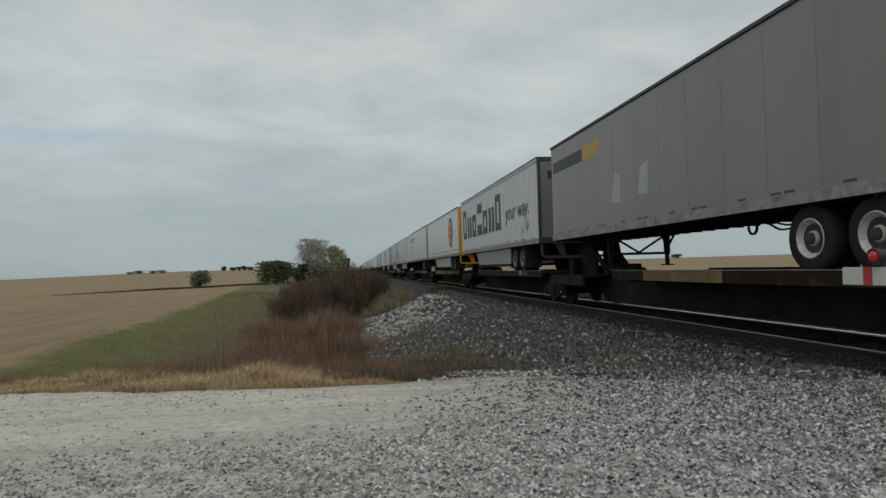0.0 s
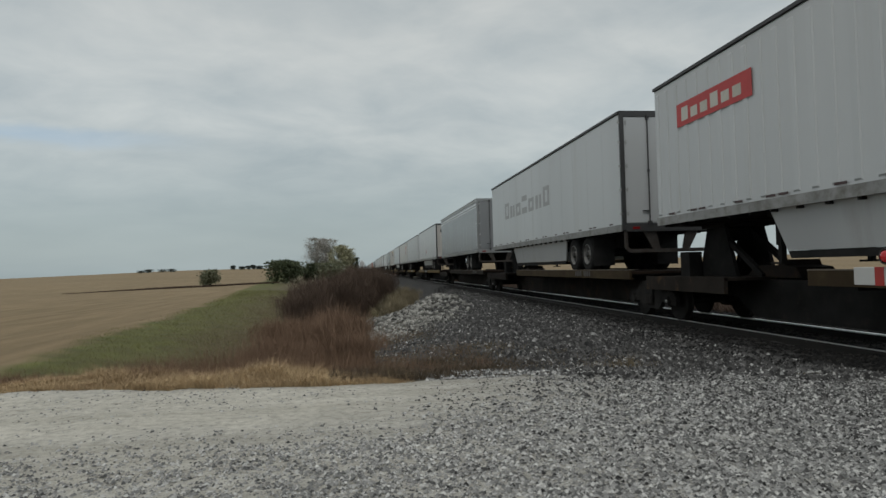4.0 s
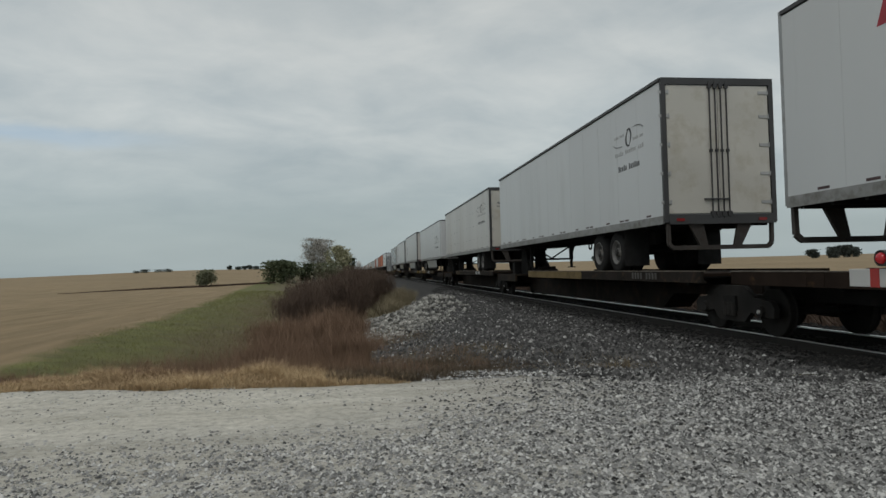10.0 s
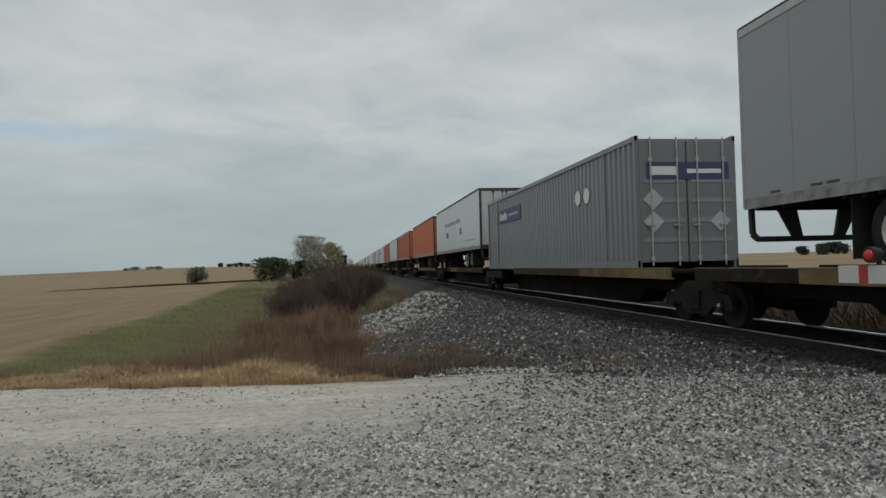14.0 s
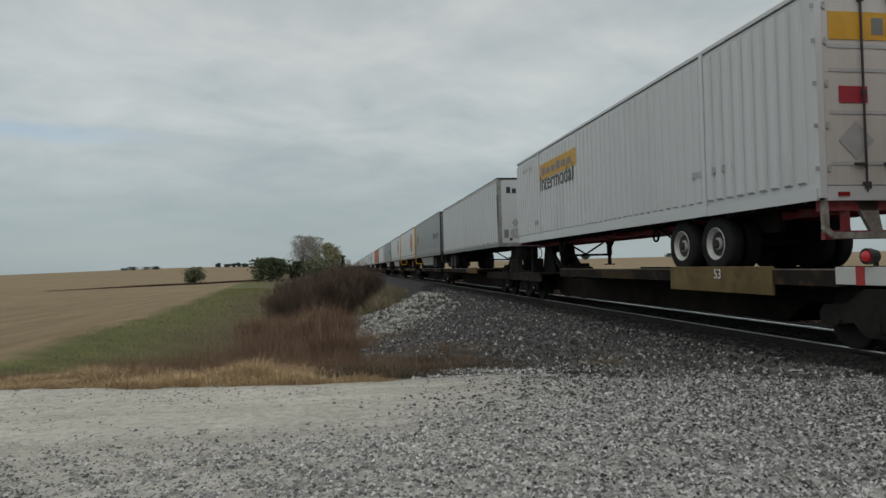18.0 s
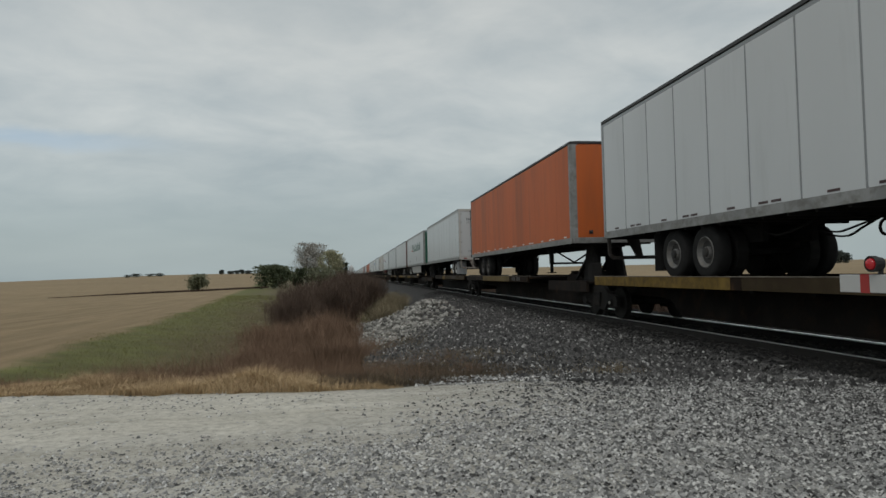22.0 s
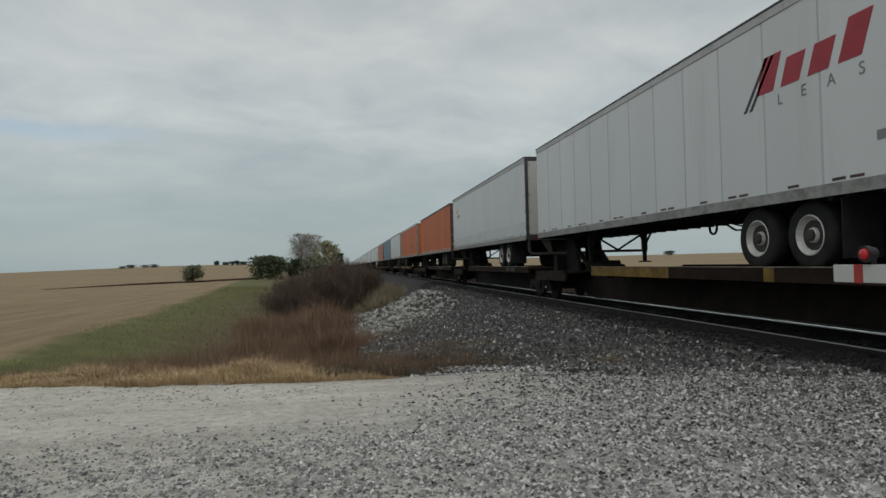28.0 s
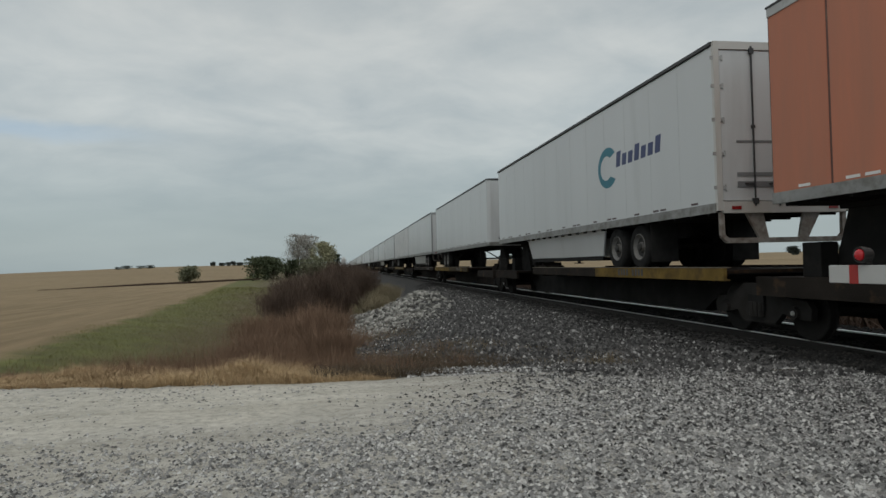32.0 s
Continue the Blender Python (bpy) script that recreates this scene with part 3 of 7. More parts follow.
def rocks(name, pts, sizes, material, flat=0.7, sunk=False):
    """Many angular stones as one mesh: a roughened octahedron each, or its upper half where the stone is sunk in fines."""
    base = np.array([(1, 0, 0), (-1, 0, 0), (0, 1, 0), (0, -1, 0), (0, 0, 1), (0, 0, -1)], float)
    tri = np.array([(0, 2, 4), (2, 1, 4), (1, 3, 4), (3, 0, 4), (2, 0, 5), (1, 2, 5), (3, 1, 5), (0, 3, 5)])
    if sunk:
        base, tri = base[:5], tri[:4]
    n = len(base)
    k = len(pts)
    v = base[None] * (1 + 0.45 * (rng.random((k, n, 1)) - 0.5)) + 0.28 * (rng.random((k, n, 3)) - 0.5)
    v *= np.array([1.0, 0.8, flat]) * sizes[:, None, None]
    a, t = rng.random(k) * 6.283, (rng.random(k) - 0.5) * (0.7 if sunk else 1.4)
    ca, sa, ct, st = np.cos(a), np.sin(a), np.cos(t), np.sin(t)
    x, y, z = v[..., 0], v[..., 1], v[..., 2]
    y, z = y * ct[:, None] - z * st[:, None], y * st[:, None] + z * ct[:, None]
    x, y = x * ca[:, None] - y * sa[:, None], x * sa[:, None] + y * ca[:, None]
    v = np.stack([x, y, z], -1) + pts[:, None]
    f = (tri[None] + n * np.arange(k)[:, None, None]).reshape(-1, 3)
    return new(name, fast_mesh(name, v.reshape(-1, 3), f, material))


def stone_mat(name, stops):
    """Stones of mixed shades, one shade to a stone, with a fine grain."""
    m = bpy.data.materials.new(name)
    m.use_nodes = True
    n, l = m.node_tree.nodes, m.node_tree.links
    b = n["Principled BSDF"]
    b.inputs["Roughness"].default_value, b.inputs["Specular IOR Level"].default_value = 0.9, 0.2
    geo = n.new("ShaderNodeNewGeometry")
    r = n.new("ShaderNodeValToRGB")
    r.color_ramp.elements[0].position, r.color_ramp.elements[0].color = stops[0][0], (*stops[0][1], 1)
    r.color_ramp.elements[1].position, r.color_ramp.elements[1].color = stops[-1][0], (*stops[-1][1], 1)
    for where, tone in stops[1:-1]:
        r.color_ramp.elements.new(where).color = (*tone, 1)
    l.new(geo.outputs["Random Per Island"], r.inputs[0])
    tex = n.new("ShaderNodeTexNoise")
    tex.inputs["Scale"].default_value, tex.inputs["Detail"].default_value = 45.0, 5.0
    l.new(geo.outputs["Position"], tex.inputs["Vector"])
    g = n.new("ShaderNodeValToRGB")
    g.color_ramp.elements[0].position, g.color_ramp.elements[0].color = 0.3, (0.62, 0.62, 0.62, 1)
    g.color_ramp.elements[1].position, g.color_ramp.elements[1].color = 0.65, (1.0, 1.0, 1.0, 1)
    l.new(tex.outputs["Fac"], g.inputs[0])
    mx = n.new("ShaderNodeMix")
    mx.data_type, mx.blend_type = "RGBA", "MULTIPLY"
    mx.inputs[0].default_value = 1.0
    l.new(r.outputs[0], mx.inputs[6])
    l.new(g.outputs[0], mx.inputs[7])
    l.new(mx.outputs[2], b.inputs["Base Color"])
    bp = n.new("ShaderNodeBump")
    bp.inputs["Strength"].default_value, bp.inputs["Distance"].default_value = 0.5, 0.01
    l.new(tex.outputs["Fac"], bp.inputs["Height"])
    l.new(bp.outputs[0], b.inputs["Normal"])
    return m


# the darkest chips also stand for shaded gaps between the stones
CHIP = stone_mat("limestone_chips", [(0.0, (0.075, 0.075, 0.074)), (0.25, (0.19, 0.19, 0.186)), (0.7, (0.36, 0.358, 0.347)), (1.0, (0.66, 0.655, 0.63))])
STONE = stone_mat("ballast_stones", [(0.0, (0.022, 0.022, 0.022)), (0.55, (0.080, 0.078, 0.077)), (0.92, (0.155, 0.152, 0.148)), (1.0, (0.46, 0.455, 0.44))])
PALE = stone_mat("pale_heap_stones", [(0.0, (0.06, 0.058, 0.054)), (0.4, (0.20, 0.195, 0.18)), (1.0, (0.47, 0.46, 0.425))])


def surface(x, y):
    """Height of whatever lies on top: road, ditch or ballast."""
    heap = np.where(x > 1.2, np.maximum(bed(x, y), land(x, y) + 0.02), np.maximum(bed(x, y), land(x, y)))
    return np.where((x > 0.3) & (y > road_edge(x) + 0.15), heap, land(x, y))


# gravel of the road: fines in the wheel tracks, coarse chips between them and towards the rails
k = 260000
px = rng.random(k) * 15 - 7.5
py = 3.2 + (rng.random(k) ** 1.3) * 6.1
coarse = 0.04 + 0.75 * smooth(6.6, 4.9, py) + 0.75 * smooth(0.0, 5.0, px + 0.7 * (7.0 - py)) + 0.22 * wobble(px * 0.35, py, 1.8, 5.0) + 0.10 * wobble(px, py, 4.3, 2.0)
keep = (px < 6.3) & (py < road_edge(px) + 0.25 * rng.random(k)) & (rng.random(k) < coarse) & ((rng.random(k) < 0.55) | (px > 0.5) | (py < 5.5))
px, py = px[keep], py[keep]
size = (0.006 + 0.026 * rng.random(len(px)) ** 2.6) * (0.72 + 0.30 * smooth(-3, 4, px))
tagged(rocks("gravel", np.stack([px, py, land(px, py) + size * 0.02], 1), size, CHIP, 0.75, True), "loose pale limestone gravel on the road", "gravel", kind="stuff")

k = 62000
py = 6.9 + 37 * rng.random(k) ** 1.9
px = toe_x(py) - 0.1 + rng.random(k) * (6.25 - toe_x(py))
keep = (px > 1.9 - 0.45 * np.maximum(py - 9.0, 0) + 0.5 * rng.random(k)) & (py > road_edge(px) + 0.2 + 0.35 * wobble(px, py, 1.9, 3.0) - 0.6 * rng.random(k) ** 2)
px, py = px[keep], py[keep]
size = 0.018 + 0.042 * rng.random(len(px)) ** 1.9
tagged(rocks("ballast_stones", np.stack([px, py, surface(px, py) + size * 0.1], 1), size, STONE, 0.85, True), "grey crushed ballast stones on the slope", "ballast", kind="stuff")

# darker ballast carried onto the road near the rails
k = 26000
px = 0.5 + 5.7 * rng.random(k) ** 0.6
py = 3.6 + 4.4 * rng.random(k)
keep = (rng.random(k) < 0.25 + 0.75 * smooth(1.0, 5.5, px)) & (py < road_edge(px))
px, py = px[keep], py[keep]
size = 0.008 + 0.022 * rng.random(len(px)) ** 2.2
tagged(rocks("dark_gravel", np.stack([px, py, land(px, py) + size * 0.12], 1), size, STONE, 0.75, True), "dark ballast chips strewn over the pale gravel", "gravel", kind="stuff")

# limestone thrown up from the road onto the foot of the ballast
k = 9000
px = 0.8 + 5.4 * rng.random(k)
py = road_edge(px) + 2.4 * rng.random(k) ** 1.6
keep = rng.random(k) < 0.8 * smooth(2.3, 0.1, py - road_edge(px) + 0.5 * wobble(px, py, 1.6, 7.0))
px, py = px[keep], py[keep]
size = 0.010 + 0.026 * rng.random(len(px)) ** 2.0
tagged(rocks("scattered_gravel", np.stack([px, py, surface(px, py) + size * 0.3], 1), size, CHIP, 0.75, True), "pale gravel scattered where the road meets the ballast", "gravel", kind="stuff")

# brake dust, oil and the train's shade, put into the colour, darken these stones
OILY_SHADED = stone_mat("oily_train_shaded_ballast", [(0.0, (0.005, 0.005, 0.005)), (0.8, (0.019, 0.0185, 0.018)), (1.0, (0.045, 0.042, 0.038))])
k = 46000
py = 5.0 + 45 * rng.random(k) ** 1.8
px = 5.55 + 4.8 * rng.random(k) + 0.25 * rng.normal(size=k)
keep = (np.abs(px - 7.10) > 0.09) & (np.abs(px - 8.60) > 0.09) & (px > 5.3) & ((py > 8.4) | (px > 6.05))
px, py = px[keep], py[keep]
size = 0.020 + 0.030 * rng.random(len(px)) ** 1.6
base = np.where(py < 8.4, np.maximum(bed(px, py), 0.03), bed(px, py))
tagged(rocks("track_stones", np.stack([px, py, np.minimum(base + size * 0.2, RAIL_Z - 0.05)], 1), size, OILY_SHADED, 0.7, True), "ballast stones between and beside the rails, dark with oil and painted train shade", "ballast", kind="stuff")

# pale rubble: a heap far down the shoulder, thinning out along the foot of the slope
k = 17000
py = 9.3 + 23.2 * rng.random(k) ** 0.8
reach = 1.2 + 2.9 * smooth(9, 27, py)
across = rng.random(k) ** 1.1
px = toe_x(py) - 0.25 + across * reach
dense = (0.22 + 0.78 * smooth(13, 25, py)) * (1 - 0.9 * smooth(0.45, 1.0, across + 0.18 * wobble(px, py, 1.1, 4.0))) * (0.62 + 0.5 * wobble(px, py, 0.8, 9.0))
keep = rng.random(k) < dense
px, py, across, k = px[keep], py[keep], across[keep], int(keep.sum())
size = (0.024 + 0.022 * smooth(12, 26, py) + 0.14 * smooth(14, 28, py) * rng.random(k) ** 2.8) * (1 - 0.25 * across)
tagged(rocks("stone_heap", np.stack([px, py, surface(px, py) + size * (0.2 + 0.4 * rng.random(k))], 1), size, PALE, 0.75), "heap of pale loose stones at the end of the ballast shoulder", "stone heap", kind="stuff")


# ---- plants ----
def blades(name, pts, height, width, lean, material, droop=0.35):
    """Grass blades or stalks, two triangles long, as one mesh."""
    k = len(pts)
    a = rng.random(k) * 6.283
    side = np.stack([np.cos(a), np.sin(a), 0 * a], 1) * (width / 2)[:, None]
    b = rng.random(k) * 6.283
    way = np.stack([np.cos(b), np.sin(b), 0 * b], 1) * (height * lean * rng.random(k))[:, None]
    up = np.array([0, 0, 1.0])
    p0, p1 = pts - side, pts + side
    mid = pts + way * 0.4 + up * (height * 0.6)[:, None]
    tip = pts + way * (1 + droop) + up * (height * (1 - 0.12 * droop))[:, None]
    v = np.stack([p0, p1, mid + side * 0.7, mid - side * 0.7, tip], 1)
    f = np.array([(0, 1, 2), (0, 2, 3), (3, 2, 4)])
    f = (f[None] + 5 * np.arange(k)[:, None, None]).reshape(-1, 3)
    return new(name, fast_mesh(name, v.reshape(-1, 3), f, material))


def scatter(k, x0, x1, y0, y1, power=1.0):
    x = x0 + (x1 - x0) * rng.random(k)
    y = y0 + (y1 - y0) * rng.random(k) ** power
    return x, y


TAN = mat("dry_tan_grass", (0.66, 0.50, 0.30), 0.9, 0, 0.2, 0.8, island=0.40, col2=(0.24, 0.165, 0.10), spec=0.1)
RUST = mat("rusty_brown_weeds", (0.255, 0.17, 0.118), 0.9, 0, 0.2, 0.9, island=0.35, col2=(0.15, 0.10, 0.07), spec=0.1)
BRUSH = mat("dark_brown_twigs", (0.135, 0.097, 0.076), 0.9, 0, 0.2, 0.8, island=0.45, col2=(0.07, 0.052, 0.042), spec=0.1)
GREEN = mat("dull_green_grass", (0.21, 0.213, 0.075), 0.9, 0, 0.2, 0.35, island=0.25, col2=(0.135, 0.128, 0.058), spec=0.1)
OCHRE = mat("ochre_dry_weeds", (0.21, 0.165, 0.10), 0.9, 0, 0.2, 3.0, island=0.7, col2=(0.10, 0.08, 0.05), spec=0.1)
WITHER = mat("withered_brown_weeds", (0.15, 0.118, 0.085), 0.9, 0, 0.2, 1.2, island=0.5, col2=(0.065, 0.052, 0.04), spec=0.1)
OLIVE = mat("grey_olive_grass", (0.29, 0.25, 0.165), 0.9, 0, 0.2, 0.5, island=0.4, col2=(0.17, 0.142, 0.098), spec=0.1)

x, y = scatter(130000, -10.5, 1.4, 8.15, 10.3, 1.3)
ahead = road_edge(x) - 8.2
clump = 0.5 + 0.5 * wobble(x, y, 1.7) + 0.35 * wobble(x, y, 4.6, 1.0) - 1.5 * smooth(-0.1, 1.2, x)
keep = clump + 0.5 * rng.random(len(x)) > 0.36
x, y, ahead = x[keep], y[keep], ahead[keep]
h = (0.045 + 0.155 * rng.random(len(x))) * (0.75 + 0.5 * wobble(x, y, 1.3, 2.0) + 0.3 * wobble(x, y, 3.7, 5.0)) * (0.6 + 0.5 * smooth(8.2, 9.2, y)) * (0.45 + 0.55 * smooth(-7.0, -3.0, x))
h *= (1.0 + 0.6 * smooth(-5.0, -3.0, x) * smooth(0.3, -0.8, x)) * (0.8 + 0.45 * wobble(x, y, 2.6, 7.0))
h, y = np.maximum(h, 0.02), y + ahead
tagged(blades("dry_grass", np.stack([x, y, land(x, y)], 1), h, 0.004 + 0.005 * rng.random(len(x)), 1.3, TAN), "pale tan dry grass along the edge of the gravel road", "dry grass", kind="stuff")

x, y = scatter(120000, -8.5, 1.9, 9.5, 21.0, 1.35)
keep = (wobble(x, y, 0.9, 4.0) + 1.1 * rng.random(len(x)) + 0.10 * (x + 4.0) > 0.25) & (x > -9 + 7.0 * smooth(11.5, 16.0, y) - 1.5 * rng.random(len(x)))
x, y = x[keep], y[keep]
h = (0.20 + 0.80 * rng.random(len(x)) ** 2.0) * (0.30 + 0.80 * smooth(-6.5, -0.8, x)) * (0.75 + 0.35 * wobble(x, y, 0.7, 3.0) + 0.2 * wobble(x, y, 2.1, 1.0)) * (0.55 + 0.45 * smooth(9.5, 11.5, y))
tagged(blades("brown_weeds", np.stack([x, y, land(x, y)], 1), np.maximum(h, 0.04), 0.0025 + 0.0035 * rng.random(len(x)), 0.55, RUST, 0.2), "rusty brown dead weeds in the ditch", "weeds", kind="stuff")

x, y = scatter(120000, -14, 1.0, 9.5, 75.0, 1.8)
keep = x > field_edge(y) - 0.5 + 1.2 * rng.random(len(x)) + 0.5 * wobble(x, y, 0.6, 3.0)
x, y = x[keep], y[keep]
h = (0.015 + 0.055 * rng.random(len(x))) * (1 + 0.006 * y)
tagged(blades("ditch_grass", np.stack([x, y, land(x, y)], 1), h, (0.004 + 0.005 * rng.random(len(x))) * (1 + 0.03 * y), 1.2, GREEN), "dull green grass on the bank of the ditch", "grass", kind="stuff")

x, y = scatter(110000, -10.0, 1.0, 10.5, 60.0, 1.6)
keep = wobble(x, y, 0.45, 6.0) + 0.35 * wobble(x, y, 1.4, 2.0) + 0.9 * rng.random(len(x)) > 1.15 - 1.3 * smooth(1.5, 5.0, x - field_edge(y))
x, y = x[keep], y[keep]
h = (0.05 + 0.21 * rng.random(len(x)) ** 1.6) * (1 + 0.004 * y) * (0.4 + 0.6 * smooth(-8, -3, x))
tagged(blades("olive_weeds", np.stack([x, y, land(x, y)], 1), h, (0.003 + 0.004 * rng.random(len(x))) * (1 + 0.03 * y), 0.9, OLIVE), "grey olive weeds among the grass of the ditch", "weeds", kind="stuff")

x, y = scatter(42000, 0.2, 4.6, 8.4, 26.0, 1.6)
keep = (wobble(x, y, 1.2, 8.0) + 0.5 * wobble(x, y, 3.1, 2.0) + 0.6 * rng.random(len(x)) > 0.5) & (x < 1.5 + 2.9 * smooth(15, 8.6, y) * (0.6 + 0.4 * wobble(x, y, 0.9, 1.0)) + 0.8 * rng.random(len(x)))
x, y = x[keep], y[keep]
h = (0.04 + 0.24 * rng.random(len(x)) ** 2.0) * (0.6 + 0.5 * wobble(x, y, 1.7, 6.0))
h = np.maximum(h, 0.02)
tagged(blades("slope_weeds", np.stack([x, y, np.maximum(bed(x, y), land(x, y))], 1), h, 0.003 + 0.004 * rng.random(len(x)), 1.2, OCHRE), "sparse dry weeds growing through the ballast slope", "weeds", kind="stuff")


# withered tufts among the tan grass, thickest away from the crossing
x, y = scatter(36000, -11.0, 0.5, 8.7, 10.6, 1.2)
keep = wobble(x, y, 0.9, 5.0) + 0.5 * wobble(x, y, 3.3, 1.0) + 0.7 * rng.random(len(x)) > 0.75 - 0.65 * smooth(-3.0, -6.5, x)
x, y = x[keep], y[keep]
y = y + road_edge(x) - 8.2
h = (0.06 + 0.20 * rng.random(len(x)) ** 1.7) * (0.8 + 0.4 * wobble(x, y, 1.3, 2.0))
tagged(blades("withered_tufts", np.stack([x, y, land(x, y)], 1), np.maximum(h, 0.03), 0.003 + 0.004 * rng.random(len(x)), 1.0, RUST), "withered reddish-brown tufts in the dry grass of the verge", "weeds", kind="stuff")

x, y = scatter(26000, -0.4, 4.0, 8.25, 11.0, 1.3)
keep = (wobble(x, y, 1.5, 3.0) + 0.4 * wobble(x, y, 4.0, 1.0) + 0.6 * rng.random(len(x)) > 0.2 + 0.42 * np.maximum(x - 1.4, 0)) & (y < 11.4 - 0.5 * x)
x, y = x[keep], y[keep]
h = (0.04 + 0.17 * rng.random(len(x)) ** 1.6) * (1.1 - 0.2 * x)
tagged(blades("brown_verge_weeds", np.stack([x, y, np.maximum(bed(x, y), land(x, y))], 1), np.maximum(h, 0.03), 0.003 + 0.005 * rng.random(len(x)), 1.1, WITHER), "withered dark brown weeds at the foot of the ballast", "weeds", kind="stuff")

# weeds of the far ditch, seen as a dark band under the train
x, y = scatter(30000, 11.6, 16.0, 6.0, 120.0, 1.8)
tagged(blades("far_ditch_weeds", np.stack([x, y, land(x, y)], 1), 0.9 + 0.75 * rng.random(len(x)), 0.045 + 0.05 * rng.random(len(x)), 0.5, BRUSH), "dark dead weeds in the ditch beyond the track", "weeds", kind="stuff")


def shrub(x, y, radius, height, twigs, material, label, seed, wide=0.012):
    """A bare bush: a fan of stems with a cloud of fine twigs."""
    r = np.random.default_rng(seed)
    z = float(land(x, y)) - 0.05
    thing = tagged(new("shrub"), label, "shrub", group="brush in the ditch")
    thing.location = (x, y, z)
    s = Shape()
    ends = []
    for i in range(22):
        a, q = r.random() * 6.283, r.random() ** 0.6
        top = Vector((math.cos(a) * radius * q * 0.8, math.sin(a) * radius * q * 0.8, height * (1 - 0.35 * q * q) * (0.6 + 0.35 * r.random())))
        mid = Vector((top.x * 0.4, top.y * 0.4, top.z * 0.55))
        foot = Vector((top.x * 0.12, top.y * 0.12, 0))
        s.bar(foot, mid, 0.035)
        s.bar(mid, top, 0.018)
        ends += [mid, top, (mid + top) / 2, foot + (mid - foot) * 0.6]
    part("stem_fan", s.mesh("stem_fan", BRUSH), thing)
    e = np.array([tuple(p) for p in ends])
    pts = e[r.integers(0, len(e), twigs)] + (r.random((twigs, 3)) - 0.5) * np.array([radius * 0.75, radius * 0.75, height * 0.30])
    pts[:, 2] = np.clip(pts[:, 2], 0.02, None)
    hs = 0.10 + 0.38 * r.random(twigs)
    tw = blades("crown", pts, hs, wide * (0.5 + 0.7 * r.random(twigs)), 1.1, material, 0.1)
    tw.parent = thing
    return thing


for i, (sx, sy, sr, sh) in enumerate([(-1.9, 16.0, 1.1, 0.85), (-0.4, 15.0, 1.0, 1.0), (-0.7, 18.5, 1.2, 1.25), (-0.8, 21.5, 1.1, 1.45), (-2.2, 20.5, 1.3, 1.1),
                                      (-1.8, 25.5, 1.4, 1.9), (-0.9, 28.5, 1.2, 2.2), (-2.3, 30.5, 1.5, 2.2), (-0.2, 34.0, 1.2, 2.4), (-1.3, 37.0, 1.8, 2.6),
                                      (1.1, 43.0, 1.5, 2.5), (-0.2, 49.0, 2.0, 2.8), (-2.6, 40.0, 1.4, 1.9), (1.3, 57.0, 1.8, 2.8), (-0.6, 64.0, 2.0, 2.8)]):
    shrub(sx, sy, sr, sh, 12000, BRUSH if i > 4 else RUST, "dense leafless reddish-brown shrub in the trackside ditch", 100 + i, 0.0035 + 0.0003 * sy)
for i, (sx, sy, sr, sh) in enumerate([(2.2, 37.0, 1.2, 1.25), (3.0, 43.0, 1.1, 1.2), (1.7, 31.5, 0.9, 0.9), (2.6, 50.0, 1.2, 1.2), (1.5, 34.0, 0.8, 0.9)]):
    shrub(sx, sy, sr, sh, 4000, OLIVE, "low ochre dried weed clump at the foot of the ballast", 140 + i, 0.016)

BARK = mat("grey_bark", (0.13, 0.115, 0.10), 0.95, 0, 0.25, 8.0, bump=0.5, bscale=30)


def tree(name, x, y, height, spread, leaves, leaf, material, label, category, seed, trunk=0.35, low=0.3, pale=False):
    """A tapered trunk with limbs, and a crown of many small leaf faces in clumps with gaps."""
    r = np.random.default_rng(seed)
    z = float(land(x, y)) - 0.1
    thing = tagged(new(name), label, category)
    thing.location = (x, y, z)
    s = Shape()
    tops = []
    s.lathe([(0, height * 0.035), (height * low, height * 0.026), (height * 0.7, height * 0.010)], 0, 0, 0, 9, "z")
    for i in range(16):
        a = i * 2.4 + r.random()
        h0 = height * (low * 0.6 + (0.75 - low * 0.6) * r.random())
        q = spread * (0.45 + 0.55 * r.random()) * math.sin(math.pi * min(0.95, 0.25 + 0.6 * h0 / height))
        tip = Vector((math.cos(a) * q, math.sin(a) * q, min(height * 0.98, h0 + height * (0.12 + 0.25 * r.random()))))
        elbow = Vector((tip.x * 0.5, tip.y * 0.5, h0 + (tip.z - h0) * 0.35))
        s.bar((0, 0, h0), elbow, height * 0.012)
        s.bar(elbow, tip, height * 0.006)
        tops += [tip, (elbow + tip) / 2, elbow + Vector((r.random() - 0.5, r.random() - 0.5, 0.4)) * spread * 0.3]
    tops += [Vector((0, 0, height * 0.92)), Vector((0, 0, height * 0.8))]
    part("trunk", s.mesh("trunk", BARK), thing)
    c = np.array([tuple(p) for p in tops])
    pts = c[r.integers(0, len(c), leaves)] + r.normal(size=(leaves, 3)) * spread * (0.13 if low > 0.13 and not pale else 0.19)
    pts[:, 2] = np.where(pts[:, 2] > height * 0.9, height * 0.9 + 0.35 * (pts[:, 2] - height * 0.9), pts[:, 2])
    pts[:, 2] = np.maximum(pts[:, 2], height * low * 0.35)
    d1, d2 = r.normal(size=(leaves, 3)), r.normal(size=(leaves, 3))
    size = leaf * (0.5 + r.random((leaves, 1)))
    d1 *= size / np.linalg.norm(d1, axis=1, keepdims=True)
    d2 *= size * 0.6 / np.linalg.norm(d2, axis=1, keepdims=True)
    v = np.stack([pts - d1, pts - d2, pts + d1, pts + d2], 1).reshape(-1, 3)
    part("crown", fast_mesh("crown", v, np.arange(4 * leaves).reshape(-1, 4), material), thing)
    return thing


